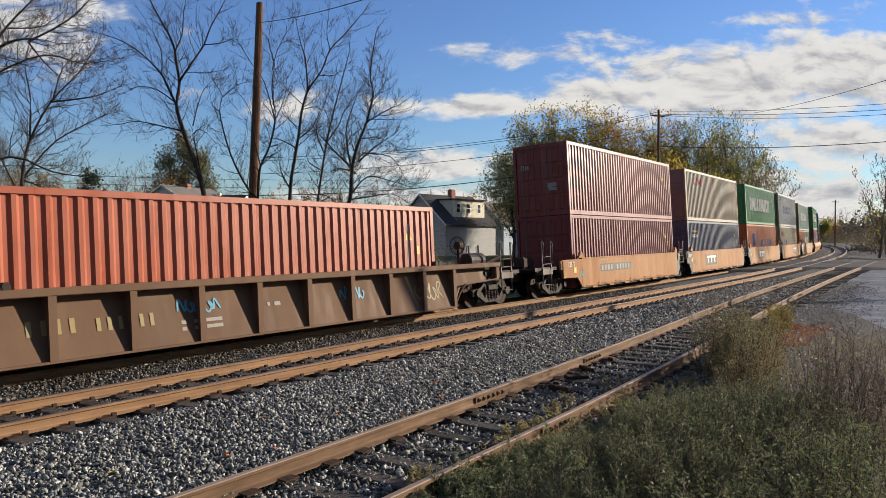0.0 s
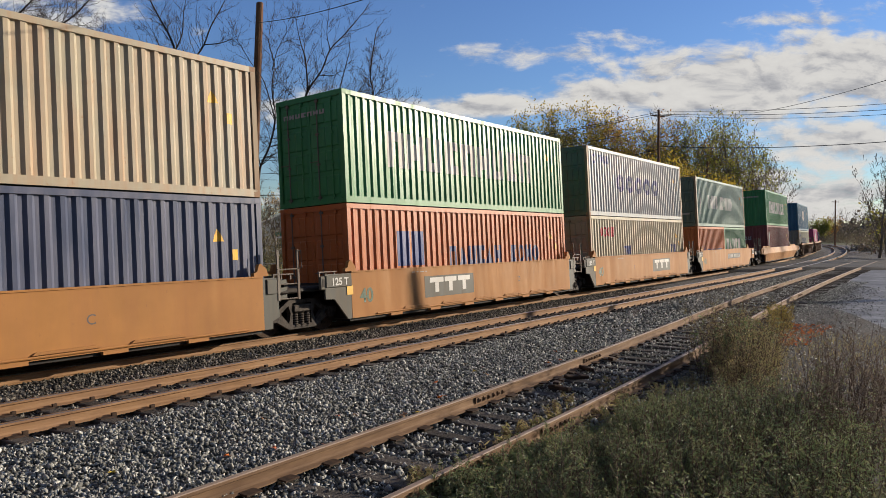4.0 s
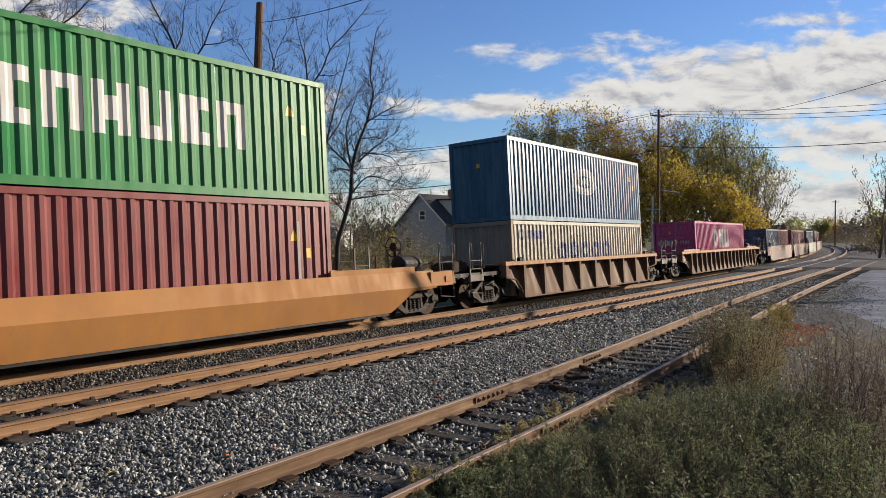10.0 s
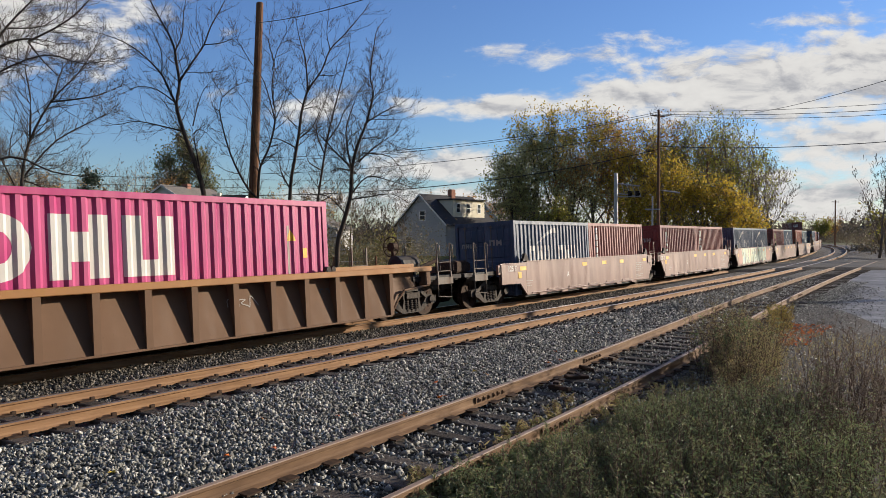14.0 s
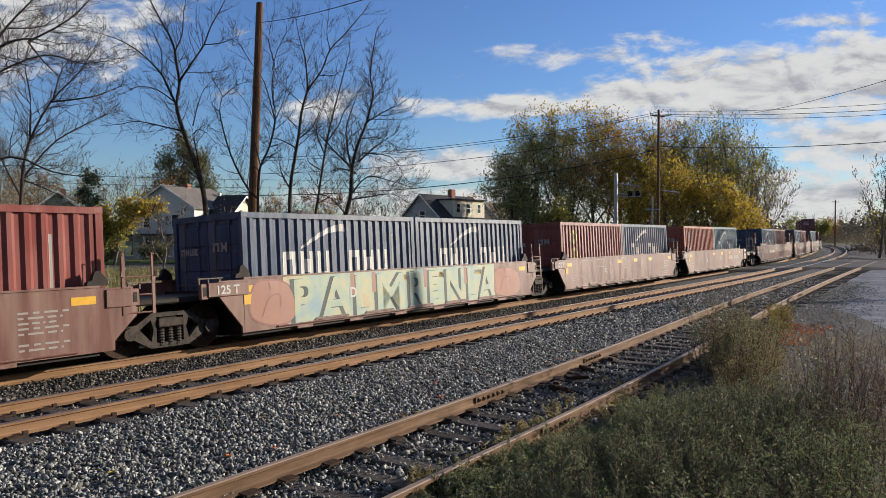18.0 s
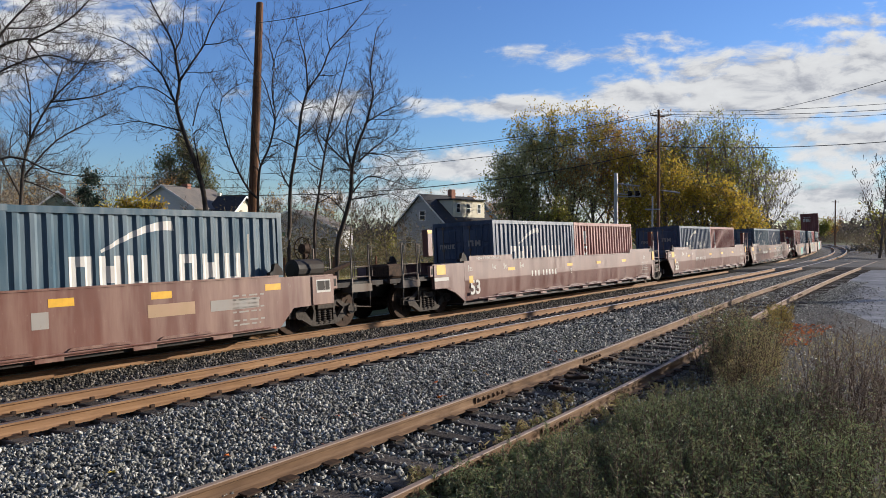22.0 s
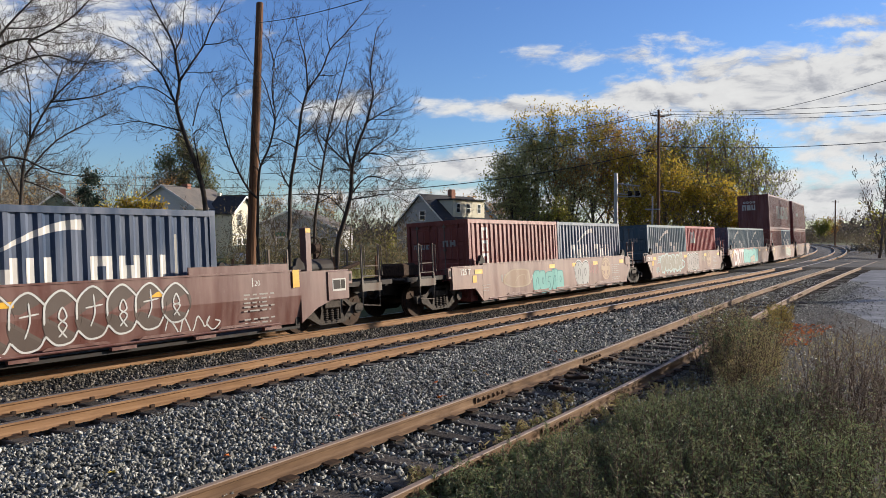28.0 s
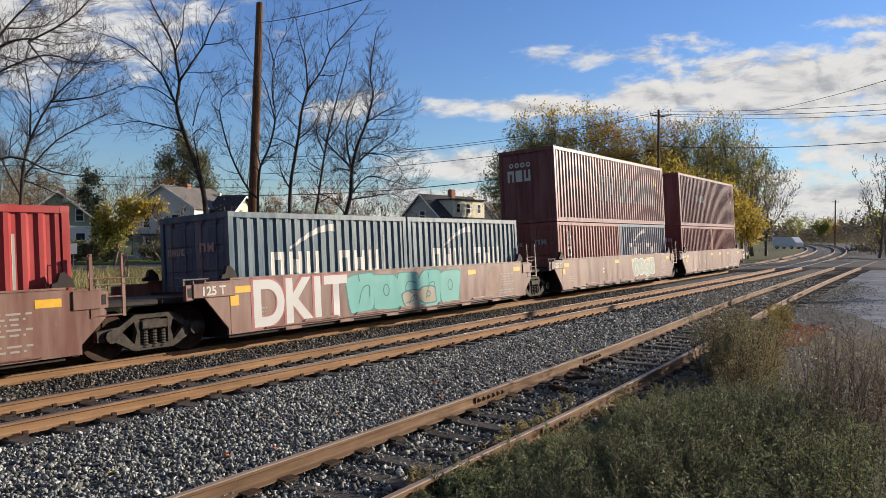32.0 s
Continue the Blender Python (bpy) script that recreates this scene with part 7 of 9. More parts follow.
bare_tree(toward(-0.1711, 34, -0.5), "slim bare tree in a thicket", 14, [(0.11, [(0, -0.75), (-0.08, 2.15), (-0.05, 3.53), (0.08, 4.41), (0.28, 5.67), (0.48, 6.94), (0.78, 8.2), (1.11, 9.46), (1.39, 10.46), (1.56, 11.1)]),
      (0.05, [(0.28, 5.67), (-0.3, 6.05), (-0.38, 6.63)]),
      (0.05, [(0.48, 6.94), (1.01, 7.69), (1.31, 8.45), (2.02, 9.46)]),
      (0.045, [(0.38, 6.43), (0, 7.57), (0.38, 8.7), (0.58, 9.46)]),
      (0.04, [(0, 4.16), (0.76, 4.67), (1.26, 5.67)])], 1.6, 0.20)
bare_tree(toward(-0.1444, 32.5, -0.5), "bare dark tree with dense drooping twigs", 15, [(0.17, [(0, -0.75), (0.05, 2.15), (0.28, 3.15), (0.63, 4.41), (0.71, 5.67), (0.96, 6.68), (1.34, 7.64), (1.64, 8.9), (1.51, 9.71), (1.74, 11.35)]),
      (0.07, [(0.98, 5.93), (1.64, 6.56), (2.45, 7.19)]),
      (0.055, [(0.68, 4.54), (1.39, 5.27), (2.39, 5.07), (3.45, 4.72)]),
      (0.06, [(0.68, 5.62), (0.43, 7.19), (0.76, 8.45), (0.96, 9)]),
      (0.06, [(0.68, 5.67), (-0.08, 6.43), (-0.5, 6.94), (-0.98, 7.19)]),
      (0.045, [(1.13, 6.31), (2.39, 6.15), (3.05, 5.12)]),
      (0.05, [(1.34, 7.64), (2.14, 8.07), (2.8, 8.3)]),
      (0.045, [(0.43, 3.66), (-0.25, 4.36), (-0.88, 4.54), (-1.64, 4.36)]),
      (0.05, [(0.58, 4.29), (1.39, 4.41), (2.39, 4.54), (3.15, 4.16)]),
      (0.04, [(1.51, 8.57), (2.04, 9.2), (2.22, 9.96)]),
      (0.04, [(0.88, 5.42), (0.13, 5.67), (-0.63, 5.42)]),
      (0.04, [(1.13, 6.94), (1.89, 6.94), (2.52, 6.63)])], 1.7, 0.12, 1.1)
# trees at the line side, one trunk out of sight
bare_tree(toward(-0.6677, 24, -0.5), "spreading bare tree at the line side", 16, [(0.15, [(0, 0.09), (0.04, 2.66), (0.18, 4.86), (0.09, 7.06), (0.37, 9.26), (0.55, 11.46)]),
      (0.1, [(0.11, 6.88), (0.92, 7.43), (1.65, 7.85), (2.2, 7.96), (2.68, 7.92)]),
      (0.045, [(2.2, 7.96), (3.3, 8.53), (4.07, 9.35), (4.22, 10.18)]),
      (0.06, [(0.92, 7.34), (1.65, 8.31), (2.53, 9.22), (3.39, 10.21)]),
      (0.035, [(2.53, 9.22), (3.48, 9.54), (4.22, 10.09)]),
      (0.05, [(0.18, 6.14), (1.28, 7.06), (2.66, 7.57), (3.67, 7.34), (4.58, 7.43)]),
      (0.06, [(0.09, 4.31), (1.65, 4.86), (2.75, 4.46), (3.7, 4.31)]),
      (0.05, [(0.37, 8.71), (1.28, 9.63), (2.02, 10.91)]),
      (0.04, [(2.2, 7.94), (2.66, 7.34), (3.12, 6.88)]),
      (0.03, [(1.65, 8.31), (2.75, 8.31), (3.76, 8.8)])], 1.6, 0.14)
bare_tree(toward(-0.5760, 27, -0.5), "low bare tree over the brush", 17, [(0.1, [(0, 0.18), (0.12, 2.24), (0.21, 4.51), (0.45, 5.71), (1.11, 6.95), (2.06, 7.9), (2.64, 8.84)]),
      (0.05, [(0.45, 5.71), (0.5, 7.09), (0.29, 8.23), (0.62, 9.26)]),
      (0.05, [(1.11, 6.95), (2.27, 7.11), (2.93, 7.4)]),
      (0.045, [(0.25, 4.62), (1.24, 5.75), (2.48, 6.53), (2.78, 6.89)]),
      (0.05, [(0.17, 3.89), (-0.41, 5.13), (-0.83, 6.16)]),
      (0.04, [(1.24, 7.09), (1.44, 8.02), (1.86, 8.64)]),
      (0.035, [(0.21, 4.51), (0.93, 4.2), (1.65, 3.79)])], 1.6, 0.14)
# small trees and thicket round the houses
k = 0
for side, dist, h, col in ((-0.615, 58, 7, M_BARK2), (-0.63, 62, 8, M_BARK2), (-0.565, 105, 11, M_BARK2), (-0.49, 112, 12, M_TWIG), (-0.455, 118, 13, M_BARK2), (-0.42, 110, 14, M_BARK2), (-0.385, 125, 13, M_TWIG),
                           (-0.235, 120, 11, M_TWIG), (-0.20, 105, 9, M_BARK2), (-0.16, 118, 11, M_TWIG), (-0.115, 100, 9, M_BARK2), (-0.07, 110, 9, M_TWIG), (-0.03, 125, 11, M_BARK2), (-0.54, 120, 13, M_TWIG), (-0.515, 125, 13, M_BARK2), (-0.405, 128, 15, M_TWIG), (-0.30, 122, 11, M_TWIG), (-0.27, 115, 10, M_BARK2), (-0.26, 58, 5, M_BARK2), (-0.225, 56, 6, M_BARK2), (-0.19, 60, 5, M_BARK2), (-0.125, 50, 6, M_BARK2), (-0.07, 48, 5, M_BARK2), (-0.38, 50, 5, M_BARK2)):
    k += 1
    r = random.Random(100 + k)
    stems = [[(0, 0), (r.uniform(-0.4, 0.4), h * 0.35), (r.uniform(-0.6, 0.6), h * 0.7)], [(0, h * 0.2), (r.uniform(-2, -0.6) * h / 10, h * 0.5), (r.uniform(-3, -1.2) * h / 10, h * 0.75)], [(0, h * 0.25), (r.uniform(0.6, 2) * h / 10, h * 0.5), (r.uniform(1.2, 3) * h / 10, h * 0.78)]]
    leafy = k in (3, 4, 7, 8, 10)
    tree(toward(side, dist, -0.45), "bare grey-brown suburban tree, far off" if dist > 80 else "bare bushy young tree behind the railway fence", 200 + k, stems, 0.018 * h, 0.27 * h, col, M_TWIG, LF_ORANGE if leafy else None, 700, 0.17, up=0.1, kids=3, dense=1.4 if dist > 80 else 0.9)
tree(toward(0.005, 120, -0.4), "half-bare tree with brown leaves behind the houses", 31, [[(0, 0), (0.3, 4), (0, 7)], [(0, 2.5), (-2, 5), (-3.2, 7)], [(0, 2.5), (2.2, 5), (3.5, 7)]], 0.22, 3.2, M_BARK2, M_TWIG, LF_ORANGE, 1500, 0.2, dense=1.2)
tree(toward(-0.349, 135, -0.4), "dark olive pine with a rounded top behind a house", 32, [[(0, 0), (0, 9), (0, 15), (0, 18.8)], [(0, 6), (-2.6, 9), (-4.0, 11.5)], [(0, 6), (2.6, 9), (4.0, 11.0)], [(0, 10), (-1.8, 13), (-2.6, 15.8)], [(0, 10), (1.8, 13), (2.8, 15.0)]], 0.3, 2.8, M_BARK2, M_TWIG, LF_PINE, 15000, 0.22, start=0.2, dense=1.5, spread=0.7, airy=0.6)
tree(toward(-0.478, 100, -0.4), "small dark spruce between the houses", 33, [[(0, 0), (0, 5), (0, 9.6)]], 0.15, 1.5, M_BARK2, M_TWIG, LF_SPRUCE, 3500, 0.22, start=0.05, dense=2.2, spread=0.9, up=-0.05)
tree(toward(-0.445, 72, -0.4), "tree overgrown with yellow-green vines", 34, [[(0, 0), (0.3, 3), (0.9, 5)], [(0.1, 1.2), (-0.9, 2.6), (-0.7, 4.2)], [(0.4, 3), (2.2, 4.6), (3.4, 5.0)]], 0.14, 1.3, M_BARK2, M_TWIG, LF_LIME, 3800, 0.19, start=0.1, dense=1.7, blend=(LF_YELLOW, 2.4, 4.6))
for k, (side, dist, h) in enumerate(((-0.535, 79, 1.7), (-0.505, 80, 2.0), (-0.475, 80, 2.3), (-0.455, 82, 2.0), (-0.39, 82, 1.6), (-0.335, 82, 1.8))):
    tree(toward(side, dist, -0.4), "dark evergreen bush before a house", 850 + k, [[(0, 0), (0.1, h * 0.4), (0.1, h * 0.7)], [(0, 0.1), (-0.7, h * 0.4), (-1.0, h * 0.6)], [(0, 0.1), (0.7, h * 0.4), (1.1, h * 0.6)]], 0.05, 0.9, M_BARK2, M_TWIG, LF_PINE, 1500, 0.16, start=0.0, dense=1.6, category="bush")
tree(toward(-0.083, 56, -0.4), "low yellow-green bush by the grey house", 35, [[(0, 0), (0.2, 1.2), (0.3, 2)]], 0.06, 1.1, M_BARK2, M_TWIG, LF_LIME, 1500, 0.14, start=0.0, dense=2.0)

# the belt of autumn trees past the crossing
BELT = [(0.095, 86, 12.0, LF_GREEN, 7500, None), (0.122, 88, 15.0, LF_GREEN, 10000, None), (0.150, 90, 17.5, LF_GREEN, 10000, (LF_YELLOW, 9, 16)), (0.205, 92, 17.8, LF_LIME, 9500, (LF_YELLOW, 5, 12)), (0.150, 80, 6, LF_LIME, 2200, None), (0.178, 84, 11, LF_GREEN, 5000, (LF_ORANGE, 5, 12)), (0.240, 94, 16.5, LF_ORANGE, 7000, None),
        (0.272, 90, 15, LF_ORANGE, 6000, (LF_YELLOW, 4, 11)), (0.300, 94, 16, LF_ORANGE, 4200, None), (0.325, 92, 14, LF_LIME, 5000, None), (0.262, 80, 7.5, LF_YELLOW, 4200, None), (0.300, 82, 11, LF_YELLOW, 4000, None), (0.350, 98, 17, LF_LIME, 3200, None), (0.378, 96, 17, LF_LIME, 3400, None), (0.405, 98, 15, LF_LIME, 1800, None),
        (0.340, 84, 9, LF_LIME, 4200, (LF_YELLOW, 2, 6)), (0.385, 86, 8.5, LF_YELLOW, 4200, None), (0.418, 100, 13.5, LF_LIME, 900, None), (0.437, 104, 12, None, 0, None), (0.225, 106, 16, LF_ORANGE, 3600, None), (0.285, 108, 19, None, 0, None), (0.318, 106, 18, LF_ORANGE, 1500, None),
        (0.362, 110, 18, None, 0, None), (0.385, 108, 17, LF_LIME, 1500, None), (0.415, 112, 15, None, 0, None), (0.412, 90, 6, LF_YELLOW, 3000, None), (0.10, 98, 10, LF_ORANGE, 2500, None)]
for k, (side, dist, h, lf, n, bl) in enumerate(BELT):
    r = random.Random(300 + k)
    w = h / 16
    stems = [[(0, 0), (r.uniform(-0.3, 0.3), h * 0.3), (r.uniform(-0.5, 0.5), h * 0.6), (r.uniform(-0.7, 0.7), h * 0.86)], [(0, h * 0.20), (-2.0 * w, h * 0.40), (-3.5 * w, h * 0.62)], [(0, h * 0.22), (2.0 * w, h * 0.42), (3.4 * w, h * 0.64)], [(0, h * 0.30), (-1.2 * w, h * 0.55), (-2.2 * w, h * 0.78)], [(0, h * 0.35), (0.8 * w, h * 0.6), (1.2 * w, h * 0.82)]]
    lab = {LF_GREEN: "tall tree with thinning grey-green leaves turning yellow", LF_YELLOW: "tree with golden yellow autumn leaves", LF_ORANGE: "tree with orange-brown autumn leaves", LF_LIME: "half-bare tree with yellow-green leaves", None: "tall bare grey tree"}[lf]
    tree(toward(side, dist, -0.4), lab, 400 + k, stems, 0.017 * h, 0.24 * h, M_BARK2 if lf != LF_GREEN else M_BARK, M_TWIG, lf, int(n * 0.85), 0.17, dense=0.9, kids=3, blend=bl, start=0.12, airy=0.42)
# right edge and the far end of the line
for k, (side, dist, h, lf, n) in enumerate(((0.59, 92, 10.5, None, 0), (0.615, 84, 11, None, 0), (0.645, 76, 10.5, None, 0), (0.60, 100, 7, LF_LIME, 500), (0.630, 92, 4, LF_ORANGE, 1000), (0.585, 112, 6, None, 0),
                                            (0.475, 275, 10, LF_LIME, 900), (0.50, 285, 10, None, 0), (0.525, 275, 9, LF_ORANGE, 700), (0.512, 270, 8, LF_LIME, 1800), (0.545, 280, 12, None, 0), (0.565, 240, 11, None, 0), (0.49, 310, 12, None, 0), (0.53, 310, 12, None, 0), (0.465, 290, 12, None, 0))):
    r = random.Random(500 + k)
    stems = [[(0, 0), (r.uniform(-0.4, 0.4), h * 0.4), (r.uniform(-0.6, 0.6), h * 0.75)], [(0, h * 0.15), (-0.11 * h, h * 0.45), (-0.2 * h, h * 0.72)], [(0, h * 0.15), (0.11 * h, h * 0.45), (0.2 * h, h * 0.7)]]
    tree(toward(side, dist, -0.4), "bare brown tree at the road end" if lf is None else "low bush with fading yellow-green leaves", 600 + k, stems, 0.016 * h, 0.25 * h, M_BARK2, M_TWIG, lf, n, 0.22 if dist < 150 else 0.32, dense=1.0, kids=3, start=0.1)
# brown brush past the ends of the lot and the line
rb = np.random.default_rng(21)
bu = []
for _ in range(420):
    a = rb.uniform(0.455, 0.80)
    d = rb.uniform(265, 320) if a < 0.565 else rb.uniform(105, 200)
    p, hh = toward(float(a), float(d)), rb.uniform(1.0, 3.2) * (1.5 if d > 250 else 1.0)
    c = rb.normal(size=(110, 3)) * np.array([1.6, 1.6, 0.36 * hh]) + np.array([p.x, p.y, hh * 0.4])
    bu.append(c[c[:, 2] > -0.35])
tagged(part("thicket", leaves_mesh("thicket", np.concatenate(bu), 0.12, rb, 0, 2.2), leaf_material("thicket_brown", [(0.06, 0.05, 0.04), (0.11, 0.085, 0.06), (0.15, 0.12, 0.075), (0.09, 0.095, 0.045)])), "tangled brown brush beyond the lot", "brush", kind="stuff")
bu = []
for _ in range(150):
    p, hh = toward(float(rb.uniform(-0.29, -0.02)), float(rb.uniform(42, 60))), rb.uniform(1.2, 3.9)
    c = rb.normal(size=(170, 3)) * np.array([0.9, 0.9, 0.34 * hh]) + np.array([p.x, p.y, hh * 0.42])
    bu.append(c[c[:, 2] > -0.4])
tagged(part("lineside_thicket", leaves_mesh("lineside_thicket", np.concatenate(bu), 0.05, rb, 0, 3.5), leaf_material("thicket_olive", [(0.10, 0.08, 0.05), (0.19, 0.15, 0.085), (0.26, 0.20, 0.10), (0.15, 0.15, 0.06), (0.08, 0.07, 0.045)])), "tangled brown and olive brush behind the track", "brush", kind="stuff")
for k, (side, dist, h) in enumerate(((-0.60, 108, 14.5), (-0.56, 112, 14.0), (-0.505, 116, 13.0))):
    r = random.Random(800 + k)
    stems = [[(0, 0), (r.uniform(-0.4, 0.4), h * 0.35), (r.uniform(-0.6, 0.6), h * 0.8)], [(0, h * 0.15), (-1.6, h * 0.45), (-2.6, h * 0.7)], [(0, h * 0.15), (1.6, h * 0.45), (2.6, h * 0.7)]]
    tree(toward(side, dist, -0.4), "twiggy tree with a haze of dry buff leaves", 820 + k, stems, 0.016 * h, 0.28 * h, M_BARK2, M_TWIG, LF_BUFF, 2600, 0.10, dense=1.3, kids=3, start=0.1, airy=0.3)
for k, (side, dist, h) in enumerate(((-0.625, 44, 7.0), (-0.595, 47, 6.4), (-0.65, 40, 6.0))):
    r = random.Random(900 + k)
    stems = [[(0, 0), (r.uniform(-0.3, 0.3), h * 0.35), (r.uniform(-0.5, 0.5), h * 0.75)], [(0, h * 0.1), (-1.1, h * 0.4), (-1.8, h * 0.66)], [(0, h * 0.1), (1.1, h * 0.4), (1.8, h * 0.62)]]
    tree(toward(side, dist, -0.45), "pale twiggy bush with dry buff leaves", 920 + k, stems, 0.05, 1.6, M_TWIG, M_TWIG, LF_BUFF, 1800, 0.06, dense=1.3, kids=3, start=0.05, airy=0.25)
# far woods along the horizon; the nearer ring behind lot and camera is added, unseen, to dim skylight
rw = np.random.default_rng(9)
wp = []
for a in np.linspace(radians(62 + 35), radians(308), 720):
    d = rw.uniform(70, 110)
    hgt = rw.uniform(9, 15)
    c = rw.normal(size=(40, 3)) * np.array([2.4, 2.4, 0.30 * hgt]) + np.array([d * math.cos(a), d * math.sin(a), hgt * 0.5])
    c[:, 2] = np.minimum(c[:, 2], hgt * 1.1)
    wp.append(c[c[:, 2] > -0.3])
for a in np.linspace(-0.75, 0.72, 900):
    d = rw.uniform(330, 520)
    p = toward(float(a), float(d))
    hgt = 7 + 5 * noise.noise((a * 9, 0, 3)) + rw.uniform(-1, 2)
    c = rw.normal(size=(26, 3)) * np.array([3.0, 3.0, 0.34 * hgt]) + np.array([p.x, p.y, hgt * 0.5])
    wp.append(c[c[:, 2] > -0.3])
wp = np.concatenate(wp)
tagged(part("far_woods", leaves_mesh("far_woods", wp, 1.5, rw), leaf_material("far_woods_brown", [(0.07, 0.06, 0.05), (0.11, 0.095, 0.08), (0.14, 0.115, 0.085), (0.10, 0.10, 0.06)])), "hazy brown woods along the horizon, and an added unseen ring that dims skylight", "woods", kind="stuff")

# ---- houses ----
M_SIDE_WHITE = grainy("white_siding", [(0.3, (0.62, 0.61, 0.58)), (0.7, (0.78, 0.77, 0.74))], 3, 0.7, 0.35, 0.02, (0.2, 0.2, 9))
M_SIDE_GREEN = grainy("green_siding", [(0.3, (0.27, 0.31, 0.215)), (0.7, (0.35, 0.39, 0.28))], 3, 0.8, 0.35, 0.02, (0.2, 0.2, 9))
M_SIDE_GREY = grainy("grey_siding", [(0.3, (0.36, 0.37, 0.38)), (0.7, (0.48, 0.48, 0.48))], 3, 0.8, 0.35, 0.02, (0.2, 0.2, 9))
M_SIDE_BLUE = grainy("pale_blue_siding", [(0.3, (0.42, 0.50, 0.58)), (0.7, (0.52, 0.60, 0.68))], 3, 0.8, 0.35, 0.02, (0.2, 0.2, 9))
M_SIDE_CREAM = grainy("cream_siding", [(0.3, (0.66, 0.62, 0.48)), (0.7, (0.78, 0.74, 0.60))], 3, 0.8, 0.35, 0.02, (0.2, 0.2, 9))
M_ROOF = grainy("grey_shingles", [(0.3, (0.10, 0.095, 0.09)), (0.7, (0.20, 0.185, 0.17))], 12, 0.9, 0.6, 0.02, (1, 1, 1), (0.8, (0.24, 0.20, 0.17), 0.5))
M_ROOF_DARK = grainy("dark_shingles", [(0.3, (0.03, 0.03, 0.035)), (0.7, (0.075, 0.075, 0.08))], 12, 0.9, 0.6, 0.02)
M_TRIM = plain("white_trim", (0.80, 0.79, 0.76), 0.5)
M_BRICK = grainy("chimney_brick", [(0.3, (0.22, 0.10, 0.07)), (0.7, (0.36, 0.19, 0.14))], 8, 0.9, 0.5, 0.02)
M_POLE = grainy("pole_wood", [(0.25, (0.07, 0.038, 0.024)), (0.5, (0.16, 0.085, 0.05)), (0.8, (0.28, 0.17, 0.11))], 5, 0.9, 0.7, 0.02, (6, 6, 0.25))
M_WIRE = plain("cable_black", (0.02, 0.02, 0.022), 0.6)
M_GALV = plain("galvanised_steel", (0.42, 0.43, 0.44), 0.45, 0.6)


def house_at(side, dist, turn, label, z=-0.42):
    a = math.degrees(radians(35.445) - math.atan(side)) - 90 + turn
    p = toward(side, dist)
    return thing("house", pose(p.x, p.y, z, 0, 0, a), label, "house", "houses across the street")


def window(parent, x, z, w, h, m=Matrix.Identity(4), mullion=True):
    """A window on a wall whose face is the local plane y = 0, looking to -y."""
    bm = bmesh.new()
    t = 0.09
    box(bm, -w / 2 - t, -w / 2, -0.06, 0.02, -t, h + t)
    box(bm, w / 2, w / 2 + t, -0.06, 0.02, -t, h + t)
    box(bm, -w / 2, w / 2, -0.06, 0.02, h, h + t)
    box(bm, -w / 2, w / 2, -0.08, 0.02, -t, 0)
    if mullion:
        box(bm, -w / 2, w / 2, -0.05, 0.0, h / 2 - 0.03, h / 2 + 0.03)
    fr = part("window", bm, M_TRIM, parent, at=m @ Matrix.Translation((x, 0, z)))
    part("pane", box_mesh(-w / 2, w / 2, -0.022, -0.004, 0, h), M_GLASS, fr)


def gable_body(bm, w, d, eave, apex, z0=0.0):
    """Walls of a gabled block: gables at y = 0 and y = d."""
    a = [bm.verts.new((x, 0, z)) for x, z in ((-w / 2, z0), (w / 2, z0), (w / 2, eave), (0, apex), (-w / 2, eave))]
    b = [bm.verts.new((x, d, z)) for x, z in ((-w / 2, z0), (w / 2, z0), (w / 2, eave), (0, apex), (-w / 2, eave))]
    bm.faces.new(a)
    bm.faces.new(b[::-1])
    for k in range(5):
        bm.faces.new((a[k], b[k], b[(k + 1) % 5], a[(k + 1) % 5]))


def roof_slope(w, d, eave, apex, sx, over=0.35, t=0.16):
    def build(bm):
        k = (apex - eave) / (w / 2)
        xo, zo = w / 2 + over, eave - k * over
        pts = [(0, apex + t), (sx * xo, zo + t), (sx * xo, zo), (0, apex)]
        a = [bm.verts.new((x, -over, z + 0.01)) for x, z in pts]
        b = [bm.verts.new((x, d + over, z + 0.01)) for x, z in pts]
        bm.faces.new(a)
        bm.faces.new(b[::-1])
        for j in range(4):
            bm.faces.new((a[j], b[j], b[(j + 1) % 4], a[(j + 1) % 4]))
    return build


def gable_block(root, w, d, eave, apex, wall_mat, roof_mat, m=Matrix.Identity(4), z0=0.0):
    bm = bmesh.new()
    gable_body(bm, w, d, eave, apex, z0)
    part("wall", bm, wall_mat, root, at=m)
    for sx in (-1, 1):
        bm = bmesh.new()
        roof_slope(w, d, eave, apex, sx)(bm)
        part("roof", bm, roof_mat, root, at=m)
        bm = bmesh.new()
        k = (apex - eave) / (w / 2)
        xo = w / 2 + 0.35
        prism(bm, [(0, apex + 0.17), (sx * xo, eave - k * 0.35 + 0.17), (sx * xo, eave - k * 0.35 - 0.06), (0, apex - 0.06)], -0.40, -0.36)
        part("rake_board", bm, M_TRIM, root, at=m)


